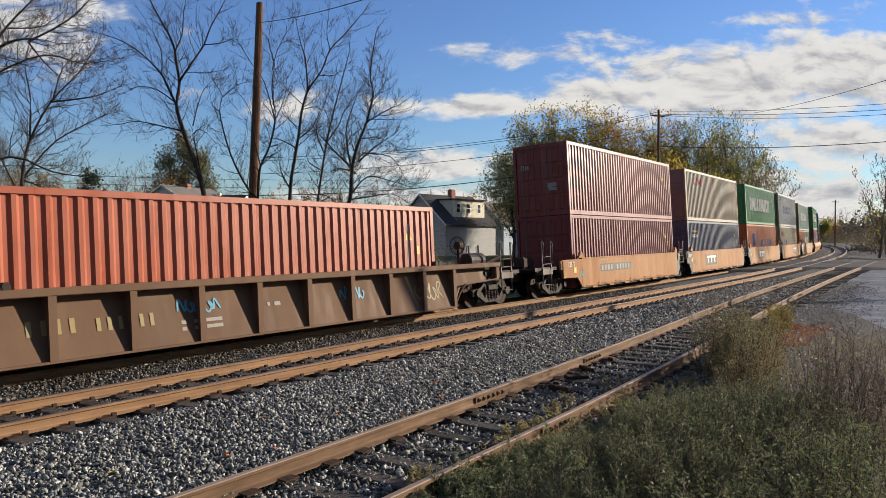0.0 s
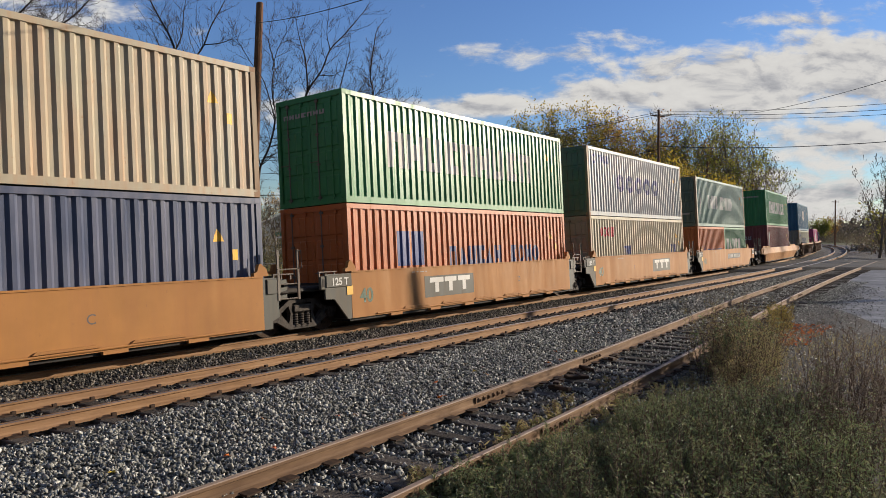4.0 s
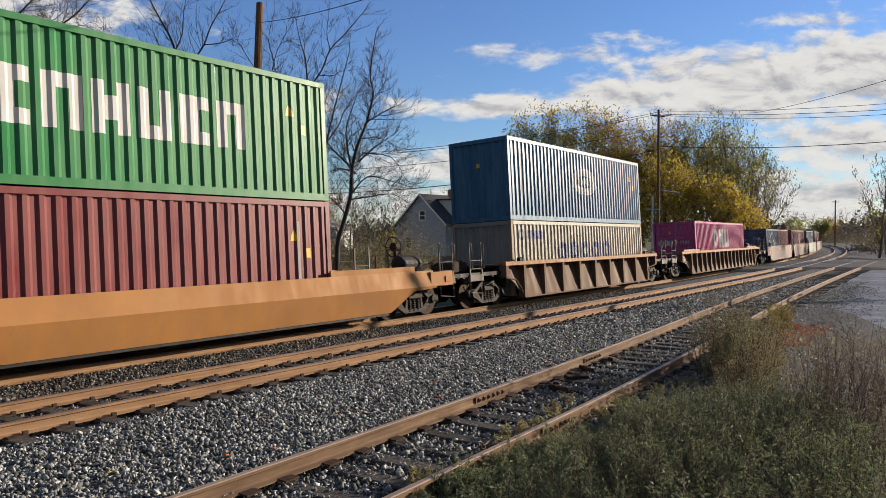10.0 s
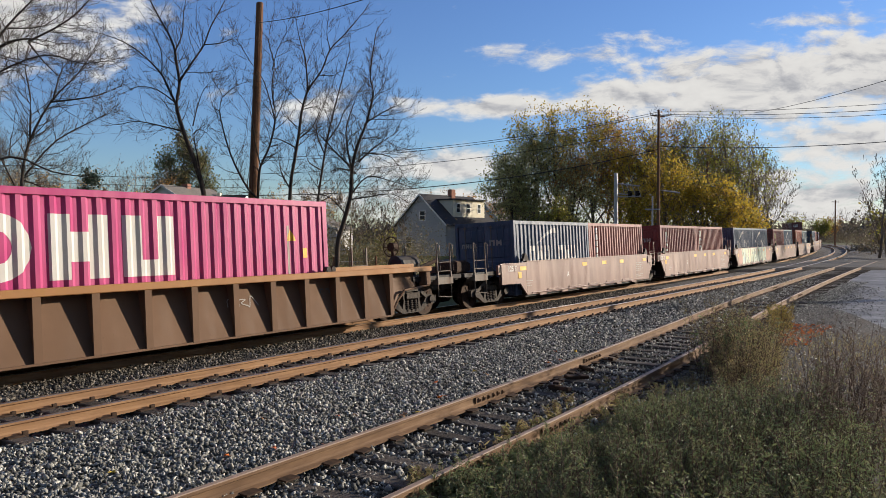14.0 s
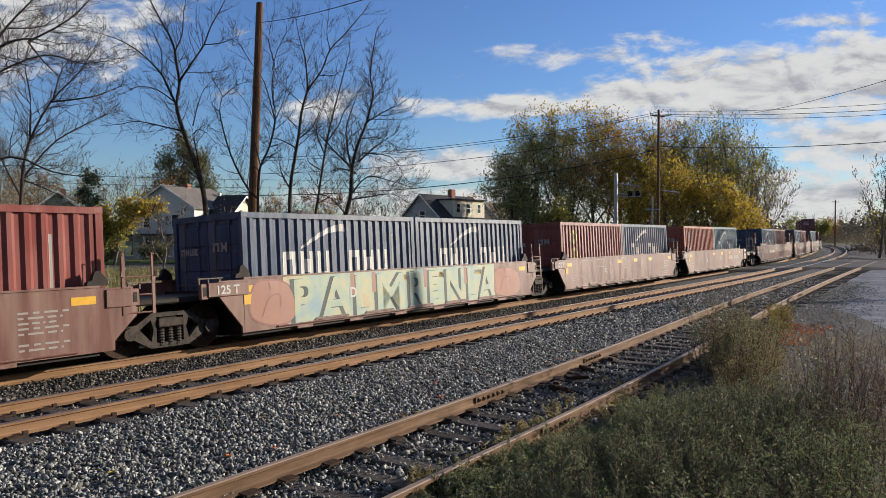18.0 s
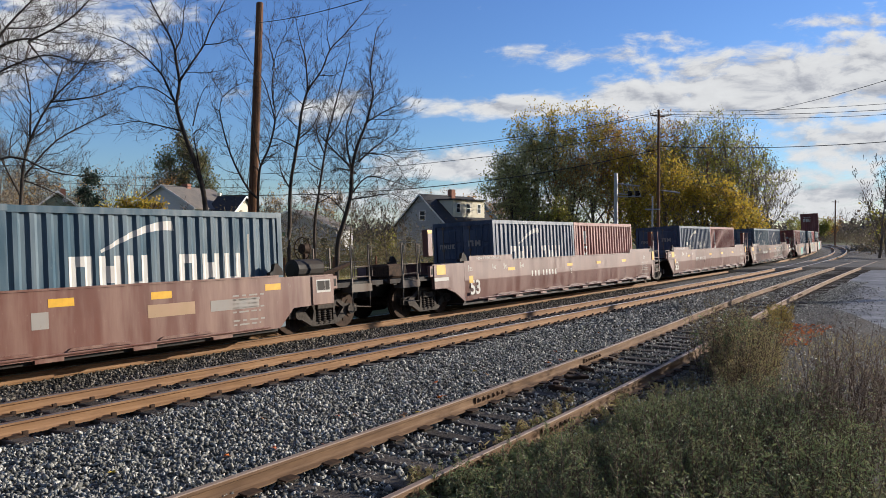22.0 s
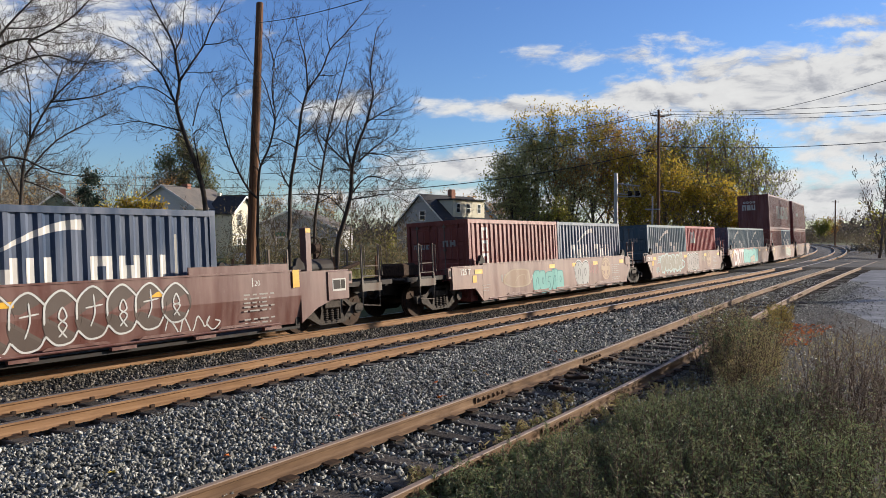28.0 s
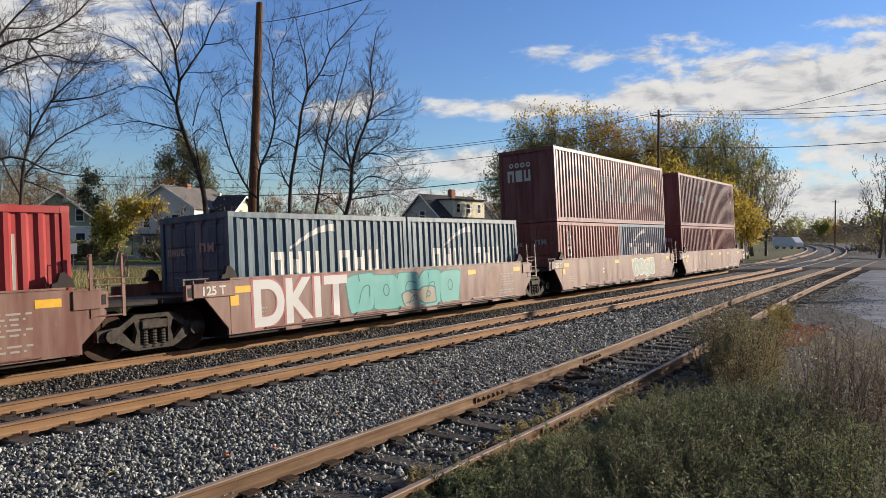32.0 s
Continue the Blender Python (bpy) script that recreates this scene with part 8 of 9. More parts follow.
# small green gabled house with a white ground floor
h1 = house_at(-0.520, 88, 0, "small green gabled house with white trim and porch")
gable_block(h1, 6.3, 9, 4.75, 7.35, M_SIDE_GREEN, M_ROOF)
part("ground_floor_wall", box_mesh(-3.18, 3.18, -0.06, 0.0, 0.0, 3.7), M_SIDE_WHITE, h1)
part("belt_board", box_mesh(-3.2, 3.2, -0.12, -0.062, 3.6, 3.8), M_TRIM, h1)
for x in (-3.05, 3.05):
    part("corner_board", box_mesh(x - 0.09, x + 0.09, -0.03, -0.004, 3.81, 4.7), M_TRIM, h1)
window(h1, -0.3, 4.35, 0.85, 1.45)
window(h1, 2.05, 4.35, 0.7, 1.2)
part("gable_vent", box_mesh(0.45, 0.95, -0.05, -0.004, 6.35, 6.7), M_TRIM, h1)
for x in (-2.2, 0.1, 2.1):
    window(h1, x, 1.5, 0.85, 1.5, Matrix.Translation((0, -0.062, 0)))
bm = bmesh.new()
box(bm, -5.6, -3.2, -1.5, 3.0, 3.5, 3.7)
part("porch_roof", bm, M_ROOF_DARK, h1)
for x, y in ((-5.5, -1.4), (-3.35, -1.4), (-5.5, 2.8)):
    part("porch_post", box_mesh(x - 0.08, x + 0.08, y - 0.08, y + 0.08, 0, 3.5), M_TRIM, h1)
part("porch_deck", box_mesh(-5.6, -3.2, -1.5, 3.0, 0, 0.4), M_SIDE_GREY, h1)
part("chimney", box_mesh(0.2, 0.8, 4.6, 5.2, 5.0, 8.0), M_BRICK, h1)

# white two-storey house with a cream bay wing
h2 = house_at(-0.378, 90, -37, "white two-storey house with grey roof, shaded gable")
gable_block(h2, 8.2, 9.5, 5.9, 8.4, M_SIDE_WHITE, M_ROOF)
wing = Matrix.Translation((7.0, 5.6, 0)) @ Matrix.Rotation(math.pi / 2, 4, "Z")
gable_block(h2, 5.0, 3.2, 5.4, 7.3, M_SIDE_CREAM, M_ROOF_DARK, wing)
for x, z in ((-1.0, 3.6), (1.0, 3.6)):
    window(h2, x, z + 0.25, 0.75, 1.35, wing)
for x in (-1.1, 0.0, 1.1):
    window(h2, x, 0.95, 0.8, 1.45, wing)
part("belt_board", box_mesh(-2.55, 2.55, -0.14, -0.02, 2.75, 2.95), M_TRIM, h2, at=wing)
for x, z in ((-2.2, 3.7), (1.6, 3.7), (-2.2, 1.0)):
    window(h2, x, z, 0.8, 1.4)
long_side = Matrix.Translation((4.1, 0, 0)) @ Matrix.Rotation(math.pi / 2, 4, "Z")
window(h2, 1.5, 3.7, 0.8, 1.4, long_side)
window(h2, 1.5, 1.0, 0.8, 1.5, long_side)
bm = bmesh.new()
box(bm, -3.9, 4.4, -2.2, 0.0, 2.75, 2.95)
part("porch_roof", bm, M_ROOF_DARK, h2)
for x in (-3.7, -1.0, 1.6, 4.1):
    part("porch_post", box_mesh(x - 0.11, x + 0.11, -2.1, -1.88, 0, 2.75), M_TRIM, h2)
part("porch_deck", box_mesh(-3.9, 4.4, -2.2, 0, 0, 0.45), M_SIDE_GREY, h2)
part("chimney", box_mesh(1.6, 2.05, 8.2, 8.65, 6.2, 8.0), M_SIDE_CREAM, h2)
part("chimney", box_mesh(-0.4, 0.4, 4.0, 4.7, 7.2, 8.9), M_BRICK, h2)

# grey house with a shed dormer in paler cream, its sunlit look put into the colour
h3 = house_at(-0.030, 95, -40, "grey gabled house with a dormer coloured pale to look sunlit")
gable_block(h3, 8.2, 11, 4.2, 7.9, M_SIDE_GREY, M_ROOF_DARK)
part("dormer", box_mesh(0.8, 3.3, 2.5, 9.5, 4.6, 7.3), M_SIDE_CREAM, h3)
part("dormer_roof", box_mesh(0.5, 3.6, 2.3, 9.7, 7.3, 7.46), M_ROOF_DARK, h3)
dm = Matrix.Translation((3.3, 6, 0)) @ Matrix.Rotation(math.pi / 2, 4, "Z")
for x in (-2.4, -0.2, 2.2):
    window(h3, x, 5.7, 0.65, 1.1, dm)
window(h3, 0.3, 4.7, 0.8, 1.1)
window(h3, -2.0, 1.1, 0.9, 1.4)
part("chimney", box_mesh(-0.3, 0.4, 6.0, 6.8, 7.0, 8.9), M_BRICK, h3)
h4 = house_at(0.058, 104, -38, "pale blue gabled house behind the trees")
gable_block(h4, 6.2, 9, 4.4, 7.2, M_SIDE_BLUE, M_ROOF)
window(h4, 0.3, 4.3, 0.8, 1.1)
window(h4, 1.4, 1.1, 0.8, 1.4)
h5 = house_at(0.122, 92, -38, "low pale blue garage with a dark roof")
gable_block(h5, 6.5, 8, 2.9, 5.2, M_SIDE_BLUE, M_ROOF_DARK)
part("garage_door", box_mesh(-1.4, 1.4, -0.05, -0.004, 0, 2.2), M_TRIM, h5)
h6 = house_at(-0.205, 98, -20, "pale grey house behind a thicket of bare trees")
gable_block(h6, 12, 8, 3.6, 6.0, M_SIDE_GREY, M_ROOF)
for x in (-4, -1.5, 2, 4.4):
    window(h6, x, 1.1, 0.95, 1.3)

# ---- vehicles ----
M_CARWHITE = plain("car_white", (0.72, 0.73, 0.75), 0.25)
M_TYRE = plain("tyre_black", (0.02, 0.02, 0.02), 0.85)


def vehicle(name, place, turn, label, L, body, cabin, width=1.8, wheels=(-1.35, 1.35), r=0.33):
    p = place
    root = thing(name, pose(p.x, p.y, p.z, 0, 0, turn), label, name.replace("_", " "))
    bm = bmesh.new()
    prism(bm, body, -width / 2, width / 2)
    bmesh.ops.bevel(bm, geom=bm.edges[:], offset=0.05, segments=2, affect="EDGES")
    part("body", bm, M_CARWHITE, root)
    bm = bmesh.new()
    prism(bm, cabin, -width / 2 + 0.12, width / 2 - 0.12)
    part("cabin_glass", bm, M_GLASS, root)
    top = max(z for x, z in cabin)
    xs = [x for x, z in cabin if z == top]
    part("car_roof", box_mesh(min(xs) - 0.05, max(xs) + 0.05, -width / 2 + 0.1, width / 2 - 0.1, top, top + 0.05, 0.02), M_CARWHITE, root)
    for x in wheels:
        for sy in (-1, 1):
            wh = part("wheel", cached("tyre", lambda bm: (tube(bm, (0, -0.11, 0), (0, 0.11, 0), 0.33, 0.33, 20))), M_TYRE, root, at=(x, sy * (width / 2 - 0.08), r))
            part("rim", cached("rim", lambda bm: tube(bm, (0, -0.125, 0), (0, 0.125, 0), 0.20, 0.20, 14)), M_GALV, wh)
    for sy in (-0.6, 0.6):
        part("headlight", box_mesh(-0.02, 0.03, -0.16, 0.16, -0.07, 0.07), M_TRIM, root, at=(body[0][0] - 0.02 if body[0][0] < 0 else body[0][0], sy, 0.68))
    return root


SEDAN = [(-2.25, 0.25), (2.25, 0.25), (2.28, 0.75), (1.7, 0.98), (-1.0, 0.98), (-2.2, 0.78)]
CABIN = [(-1.15, 0.95), (-0.45, 1.42), (0.85, 1.42), (1.6, 0.95)]
vehicle("parked_car", toward(-0.262, 73, -0.33), 38, "white sedan parked along the street", 4.5, SEDAN, CABIN)
vehicle("pickup_truck", toward(0.140, 78, -0.36), 205, "white pickup truck parked in a driveway", 5.4, [(-2.7, 0.4), (2.6, 0.4), (2.6, 1.15), (0.6, 1.15), (-0.9, 1.15), (-2.7, 1.05)], [(-1.5, 1.12), (-0.9, 1.75), (0.5, 1.75), (0.6, 1.12)], 1.9, (-1.7, 1.6))
vehicle("delivery_van", toward(0.466, 150, -0.3), 60, "white van parked by the far road", 5.2, [(-2.6, 0.4), (2.6, 0.4), (2.6, 2.2), (-1.6, 2.2), (-2.6, 1.2)], [(-2.2, 1.2), (-1.6, 1.95), (-0.9, 1.95), (-0.9, 1.2)], 1.95, (-1.6, 1.6))
tp = toward(0.160, 84, -0.36)
rv = thing("travel_trailer", pose(tp.x, tp.y, tp.z, 0, 0, -58), "white travel trailer parked beside the garage", "trailer")
bm = bmesh.new()
box(bm, -3.0, 3.0, -1.2, 1.2, 0.55, 3.1, None, 0.12)
part("body", bm, M_CARWHITE, rv)
part("side_emblem", box_mesh(-1.2, 1.2, -1.23, -1.205, 1.9, 2.15), plain("emblem_blue", (0.06, 0.10, 0.25)), rv)
part("trailer_window", box_mesh(1.4, 2.4, -1.23, -1.205, 1.7, 2.4), M_GLASS, rv)
part("roof_vent", box_mesh(-0.5, 0.4, -0.4, 0.4, 3.1, 3.35, 0.03), M_CARWHITE, rv)
for x in (-0.5, 0.5):
    for sy in (-1, 1):
        part("wheel", cached("tyre", lambda bm: tube(bm, (0, -0.11, 0), (0, 0.11, 0), 0.33, 0.33, 20)), M_TYRE, rv, at=(x, sy * 1.1, 0.33))
part("hitch", box_mesh(-4.0, -3.0, -0.08, 0.08, 0.45, 0.6), M_STEEL, rv)
part("axle_frame", box_mesh(-2.9, 2.9, -0.7, 0.7, 0.4, 0.56), M_STEEL, rv)

# ---- poles, wires, signals ----


def wire_mesh(pts, r):
    bm = bmesh.new()
    pipe(bm, pts, r, 4)
    return bm



def pole(place, top, r, label, arm=0.0, pins=True):
    root = thing("utility_pole", Matrix.Translation(place), label, "utility pole", "utility poles")
    d = top - place
    bm = bmesh.new()
    pipe(bm, [d * k / 8 for k in range(9)], [r * (1 - 0.35 * k / 8) for k in range(9)], 12)
    part("shaft", bm, M_POLE, root)
    part("cap", cached(("cap", r), lambda bm: tube(bm, (0, 0, -0.02), (0, 0, 0.03), r * 0.66, r * 0.5, 10)), M_POLE, root, at=tuple(d))
    if arm:
        a = part("crossarm", box_mesh(-arm / 2, arm / 2, -0.05, 0.05, -0.06, 0.06, 0.01), M_POLE, root, at=Matrix.Translation(d * 0.96) @ Matrix.Rotation(radians(-30), 4, "Z"))
        for k in (-0.45, -0.2, 0.2, 0.45):
            part("insulator", cached("insulator", lambda bm: tube(bm, (0, 0, 0), (0, 0, 0.16), 0.045, 0.03, 8)), M_GALV, a, at=(k * arm, 0, 0.06))
    return root


def wire(a, b, sag, r=0.012):
    a, b = Vector(a), Vector(b)
    n = 18
    pts = [a.lerp(b, k / n) - Vector((0, 0, 4 * sag * (k / n) * (1 - k / n))) for k in range(n + 1)]
    bm = bmesh.new()
    pipe(bm, pts, r, 5)
    ob = part("overhead_wire", bm, M_WIRE)
    return tagged(ob, "thin black overhead wire", "wire", "overhead wires")


p1b, p1t = toward(-0.262, 34, -0.6), toward(-0.2455, 34, 12.55)
pole(p1b, p1t, 0.235, "tall leaning brown wooden utility pole without crossarm")
wire(p1t - Vector((0, 0, 0.85)), toward(0.09, 14, 7.6), 0.25, 0.014)
tagged(part("guy_wire", limbs_mesh("guy_wire", [(np.array(p1t - Vector((0, 0, 1.5))), np.array(toward(-0.30, 38, -0.5)), 0.008, 0.008)], 4), M_WIRE), "slack guy wire from the leaning pole", "wire")
p2b, p2t = toward(0.291, 75, -0.4), toward(0.291, 75, 14.4)
pole(p2b, p2t, 0.17, "dark wooden utility pole by the crossing", 1.6)
p3b, p3t = toward(0.357, 86, -0.4), toward(0.357, 86, 10.3)
pole(p3b, p3t, 0.15, "shorter dark utility pole by the crossing")
p4b, p4t = toward(0.530, 190, -0.4), toward(0.530, 190, 10.2)
pole(p4b, p4t, 0.2, "distant utility pole at the end of the line", 2.2)
for za, zb, da, db, ua, sag in ((14.2, 9.4, 75, 70, -0.25, 0.9), (14.0, 9.1, 75, 70, -0.26, 0.9), (12.6, 7.6, 75, 66, -0.25, 0.8), (10.6, 5.4, 75, 60, -0.30, 1.2)):
    wire(toward(0.291, da, za), toward(ua, db, zb), sag, 0.035 if za < 11 else 0.022)
for za, zb, ub, sag, r in ((14.3, 11.9, 0.72, 0.35, 0.018), (14.0, 11.4, 0.72, 0.35, 0.022), (13.9, 11.1, 0.72, 0.5, 0.018), (10.9, 9.3, 0.72, 0.5, 0.03)):
    wire(toward(0.291, 75, za), toward(ub, 64, zb), sag, r)
pole(Vector((39.2, -1.7, -0.3)), Vector((39.2, -1.7, 8.7)), 0.2, "tall wooden utility pole in the lot", 2.4)
wire(toward(0.42, 84, 15.0), toward(0.68, 50, 11.9), 0.3, 0.02)
for za, zb, sag in ((9.2, 9.2, 0.5), (8.4, 8.2, 0.5)):
    wire(toward(-0.75, 92, za), toward(-0.03, 92, zb), sag, 0.02)
# lamps with flat panels on two poles
for side, dist, z in ((0.293, 74.7, 6.6), (0.359, 85.7, 7.6)):
    p = toward(side, dist, z)
    root = thing("street_lamp", pose(p.x, p.y, p.z, 0, 0, -55), "flat grey street lamp arm on a pole", "street lamp", "street lamps")
    part("arm", cached("lamp_arm", lambda bm: tube(bm, (0, 0, 0), (1.5, 0, -0.1), 0.04, 0.03, 6)), M_GALV, root)
    part("lamp_head", box_mesh(0.3, 1.9, -0.25, 0.25, -0.03, 0.06, 0.02), M_GALV, root, at=pose(0, 0, 0, 12, 8, 0))
# crossing signal mast with a short cantilever
p = toward(0.2335, 68, -0.3)
sg = thing("signal_mast", pose(p.x, p.y, p.z, 0, 0, -50), "grey steel crossing signal mast with cantilever", "railway signal")
part("mast", cached("mast", lambda bm: tube(bm, (0, 0, 0), (0, 0, 8.1), 0.20, 0.17, 10)), M_GALV, sg)
bm = bmesh.new()
for z in (6.3, 7.2):
    tube(bm, (0, 0, z), (2.2, 0, z - 0.25), 0.05, 0.05, 6)
for k in range(5):
    tube(bm, (k * 0.5, 0, 7.2 - 0.06 * k), (k * 0.5 + 0.3, 0, 6.3 - 0.06 * k), 0.03, 0.03, 5)
part("cantilever", bm, M_GALV, sg)
for x in (1.2, 1.9):
    hd = part("signal_head", box_mesh(-0.16, 0.16, -0.12, 0.12, -0.3, 0.3, 0.03), M_STEEL, sg, at=(x, -0.2, 6.2))
    part("hood", cached("hood", lambda bm: tube(bm, (0, -0.1, 0), (0, -0.35, 0), 0.13, 0.15, 10, False)), M_STEEL, hd)
part("walkway", box_mesh(0.1, 2.2, -0.35, 0.35, -0.03, 0.03), M_GALV, sg, at=(0, 0, 6.0))
part("base", box_mesh(-0.35, 0.35, -0.35, 0.35, -0.1, 0.35, 0.03), M_GALV, sg)
p = toward(0.283, 70, -0.3)
sm = thing("crossing_signal", pose(p.x, p.y, p.z, 0, 0, -50), "small grey crossing signal post", "railway signal")
part("mast", cached("mast2", lambda bm: tube(bm, (0, 0, 0), (0, 0, 6.1), 0.09, 0.08, 8)), M_GALV, sm)
part("crossbar", box_mesh(-0.7, 0.7, -0.04, 0.04, -0.06, 0.06), M_GALV, sm, at=(0, 0, 4.9))
# roadside sign before the green house
p = toward(-0.500, 70, -0.35)
rs = thing("road_sign", pose(p.x, p.y, p.z, 0, 0, -28), "small white road sign on a thin post", "road sign")
part("post", box_mesh(-0.03, 0.03, -0.03, 0.03, 0, 2.0), M_GALV, rs)
part("sign_plate", box_mesh(-0.3, 0.3, -0.06, -0.035, 1.1, 2.0), M_TRIM, rs)
p = toward(-0.222, 60, -0.35)
rs = thing("street_name_sign", pose(p.x, p.y, p.z, 0, 0, -35), "green street sign on a post", "road sign")
part("post", box_mesh(-0.03, 0.03, -0.03, 0.03, 0, 2.9), M_GALV, rs)
part("sign_plate", box_mesh(-0.5, 0.5, -0.05, -0.032, 2.6, 2.9), plain("sign_green", (0.03, 0.20, 0.12)), rs)

# ---- brush, fence and grass behind the train ----
M_BRUSH = leaf_material("dry_brush", [(0.26, 0.20, 0.09), (0.38, 0.30, 0.14), (0.22, 0.25, 0.08), (0.46, 0.37, 0.19), (0.26, 0.29, 0.09)])


def blades(name, pts, height, width, rng, lean=0.25):
    """Bent grass blades: two quads each narrowing to a tip."""
    n = len(pts)
    h = (np.asarray(height) * rng.uniform(0.55, 1.25, n))[:, None]
    a = rng.uniform(0, math.tau, n)
    side = np.stack([np.cos(a), np.sin(a), np.zeros(n)], 1) * width * 0.5
    ln = rng.normal(size=(n, 3)) * lean * np.array([1, 1, 0])
    up = np.array([0, 0, 1.0])
    mid, tip = pts + h * (up * 0.6 + ln * 0.3), pts + h * (up + ln)
    v = np.stack([pts - side, pts + side, mid + side * 0.7, mid - side * 0.7, tip], 1)
    me = bpy.data.meshes.new(name)
    me.vertices.add(n * 5)
    me.vertices.foreach_set("co", v.reshape(-1))
    li = (np.array([0, 1, 2, 3, 3, 2, 4])[None] + 5 * np.arange(n)[:, None]).reshape(-1)
    me.loops.add(n * 7)
    me.loops.foreach_set("vertex_index", li)
    me.polygons.add(n * 2)
    me.polygons.foreach_set("loop_start", (np.array([0, 4])[None] + 7 * np.arange(n)[:, None]).reshape(-1))
    me.update(calc_edges=True)
    return me


rg = np.random.default_rng(21)
n = 26000
bs, bd = rg.uniform(-0.72, 0.05, n), rg.uniform(24, 60, n)
ba = radians(35.445) - np.arctan(bs)
bp = np.stack([bd * np.cos(ba), bd * np.sin(ba), np.full(n, -0.45)], 1)
bp = bp[bp[:, 1] > 18.5]
tall = 0.75 + 0.55 * np.array([noise.noise((x * 0.15, y * 0.15, 0)) for x, y, z in bp])
tall *= np.where(np.hypot(bp[:, 0], bp[:, 1]) > 52, 0.5, 1.0)
tagged(part("brush", blades("brush", bp, tall, 0.06, rg), M_BRUSH), "tall dry grass and weeds behind the track", "grass", kind="stuff")
for k, s in enumerate((-0.53, -0.435, -0.36, -0.285, -0.215, -0.15, -0.09)):
    p = toward(s, 29 + 1.2 * k, -0.5)
    root = part("fence_post", cached("fence_post", lambda bm: tube(bm, (0, 0, 0), (0.03, 0, 1.75), 0.075, 0.06, 7)), M_POLE, None, "", pose(p.x, p.y, p.z, 2 * (k % 3 - 1), 1.5 * (k % 2), 0))
    tagged(root, "weathered wooden fence post in tall grass", "fence post", "fence posts")
for k in range(3):
    pts = [toward(s, 29 + 1.2 * j, 0.3 + 0.35 * k) for j, s in enumerate((-0.53, -0.435, -0.36, -0.285, -0.215, -0.15, -0.09))]
    tagged(part("fence_wire", wire_mesh(pts, 0.006), M_GALV), "thin wire of the lineside fence", "fence wire", "fence wires")
# rubble at the end of the curve
rr = np.random.default_rng(5)
pr = toward(0.566, 128, -0.3)
tagged(part("rubble_heap", stones(300, lambda n, r: np.stack([pr.x + r.normal(0, 1.0, n), pr.y + r.normal(0, 1.0, n), -0.3 + r.uniform(0, 1.1, n) * np.exp(-np.abs(r.normal(0, 0.7, n)))], 1), 0.2, 0.55, rr), M_STONE), "heap of grey stone rubble by the track", "rubble", kind="stuff")

# ---- weeds on the near verge ----
M_WEED = leaf_material("weed_green", [(0.09, 0.125, 0.058), (0.135, 0.175, 0.08), (0.175, 0.215, 0.10), (0.24, 0.26, 0.125), (0.19, 0.16, 0.09)])
M_WEED_DRY = leaf_material("weed_dry", [(0.20, 0.15, 0.095), (0.32, 0.25, 0.13), (0.38, 0.32, 0.15), (0.24, 0.26, 0.10)])
M_WEED_DARK = leaf_material("weed_dark", [(0.10, 0.08, 0.07), (0.17, 0.13, 0.105), (0.22, 0.17, 0.13), (0.14, 0.14, 0.09)])
M_WEED_YEL = leaf_material("weed_yellow", [(0.26, 0.20, 0.05), (0.34, 0.24, 0.06), (0.20, 0.19, 0.05)])
M_STALK = grainy("dry_stalk", [(0.3, (0.05, 0.035, 0.03)), (0.7, (0.15, 0.105, 0.08))], 8, 0.9, 0.2, 0.005)


def weed_patch(name, label, spots, heights, leaf_mat, per, leaf, seed, lean=0.16, bushy=0.16):
    """Weeds: upright stalks with side shoots and many narrow leaves."""
    rng, nrg = random.Random(seed), np.random.default_rng(seed)
    segs, pts, size = [], [], []
    for (x, y), h in zip(spots, heights):
        for st in range(3):
            p = np.array([x + rng.gauss(0, 0.06), y + rng.gauss(0, 0.06), -0.24])
            d = np.array([rng.gauss(0, lean), rng.gauss(0, lean), 1.0])
            hh = h * rng.uniform(0.55, 1.1)
            n = 5
            for k in range(n):
                d = d + np.array([rng.gauss(0, 0.08), rng.gauss(0, 0.08), 0])
                q = p + d / np.linalg.norm(d) * hh / n
                r = 0.006 * (1 - 0.7 * k / n)
                segs.append((p, q, r, r * 0.85))
                for _ in range(2):
                    a = np.array([rng.gauss(0, 1), rng.gauss(0, 1), rng.uniform(0.4, 1.2)])
                    a /= np.linalg.norm(a)
                    s0 = p + (q - p) * rng.random()
                    s1 = s0 + a * hh * bushy * rng.uniform(0.5, 1.2) * (1.2 - 0.6 * k / n)
                    segs.append((s0, s1, 0.003, 0.002))
                    m = per // 10
                    f = nrg.random((m, 1))
                    pts.append(s0 + (s1 - s0) * f + nrg.normal(size=(m, 3)) * 0.018)
                m = per // 12
                pts.append(p + (q - p) * nrg.random((m, 1)) + nrg.normal(size=(m, 3)) * 0.02)
                p = q
    pts = np.concatenate(pts)
    tagged(part(name, leaves_mesh(name, pts, leaf, nrg, 0.2, 4.2), leaf_mat), label, "weeds", kind="stuff")
    tagged(part(name + "_stalks", limbs_mesh(name, segs, 3), M_STALK), "thin stalks among " + label.split(",")[0], "weeds", kind="stuff")




def spots_in(n, x0, x1, lo, hi, seed):
    r = random.Random(seed)
    out = []
    while len(out) < n:
        x = r.uniform(x0, x1)
        out.append((x, r.uniform(lo(x), hi(x))))
    return out


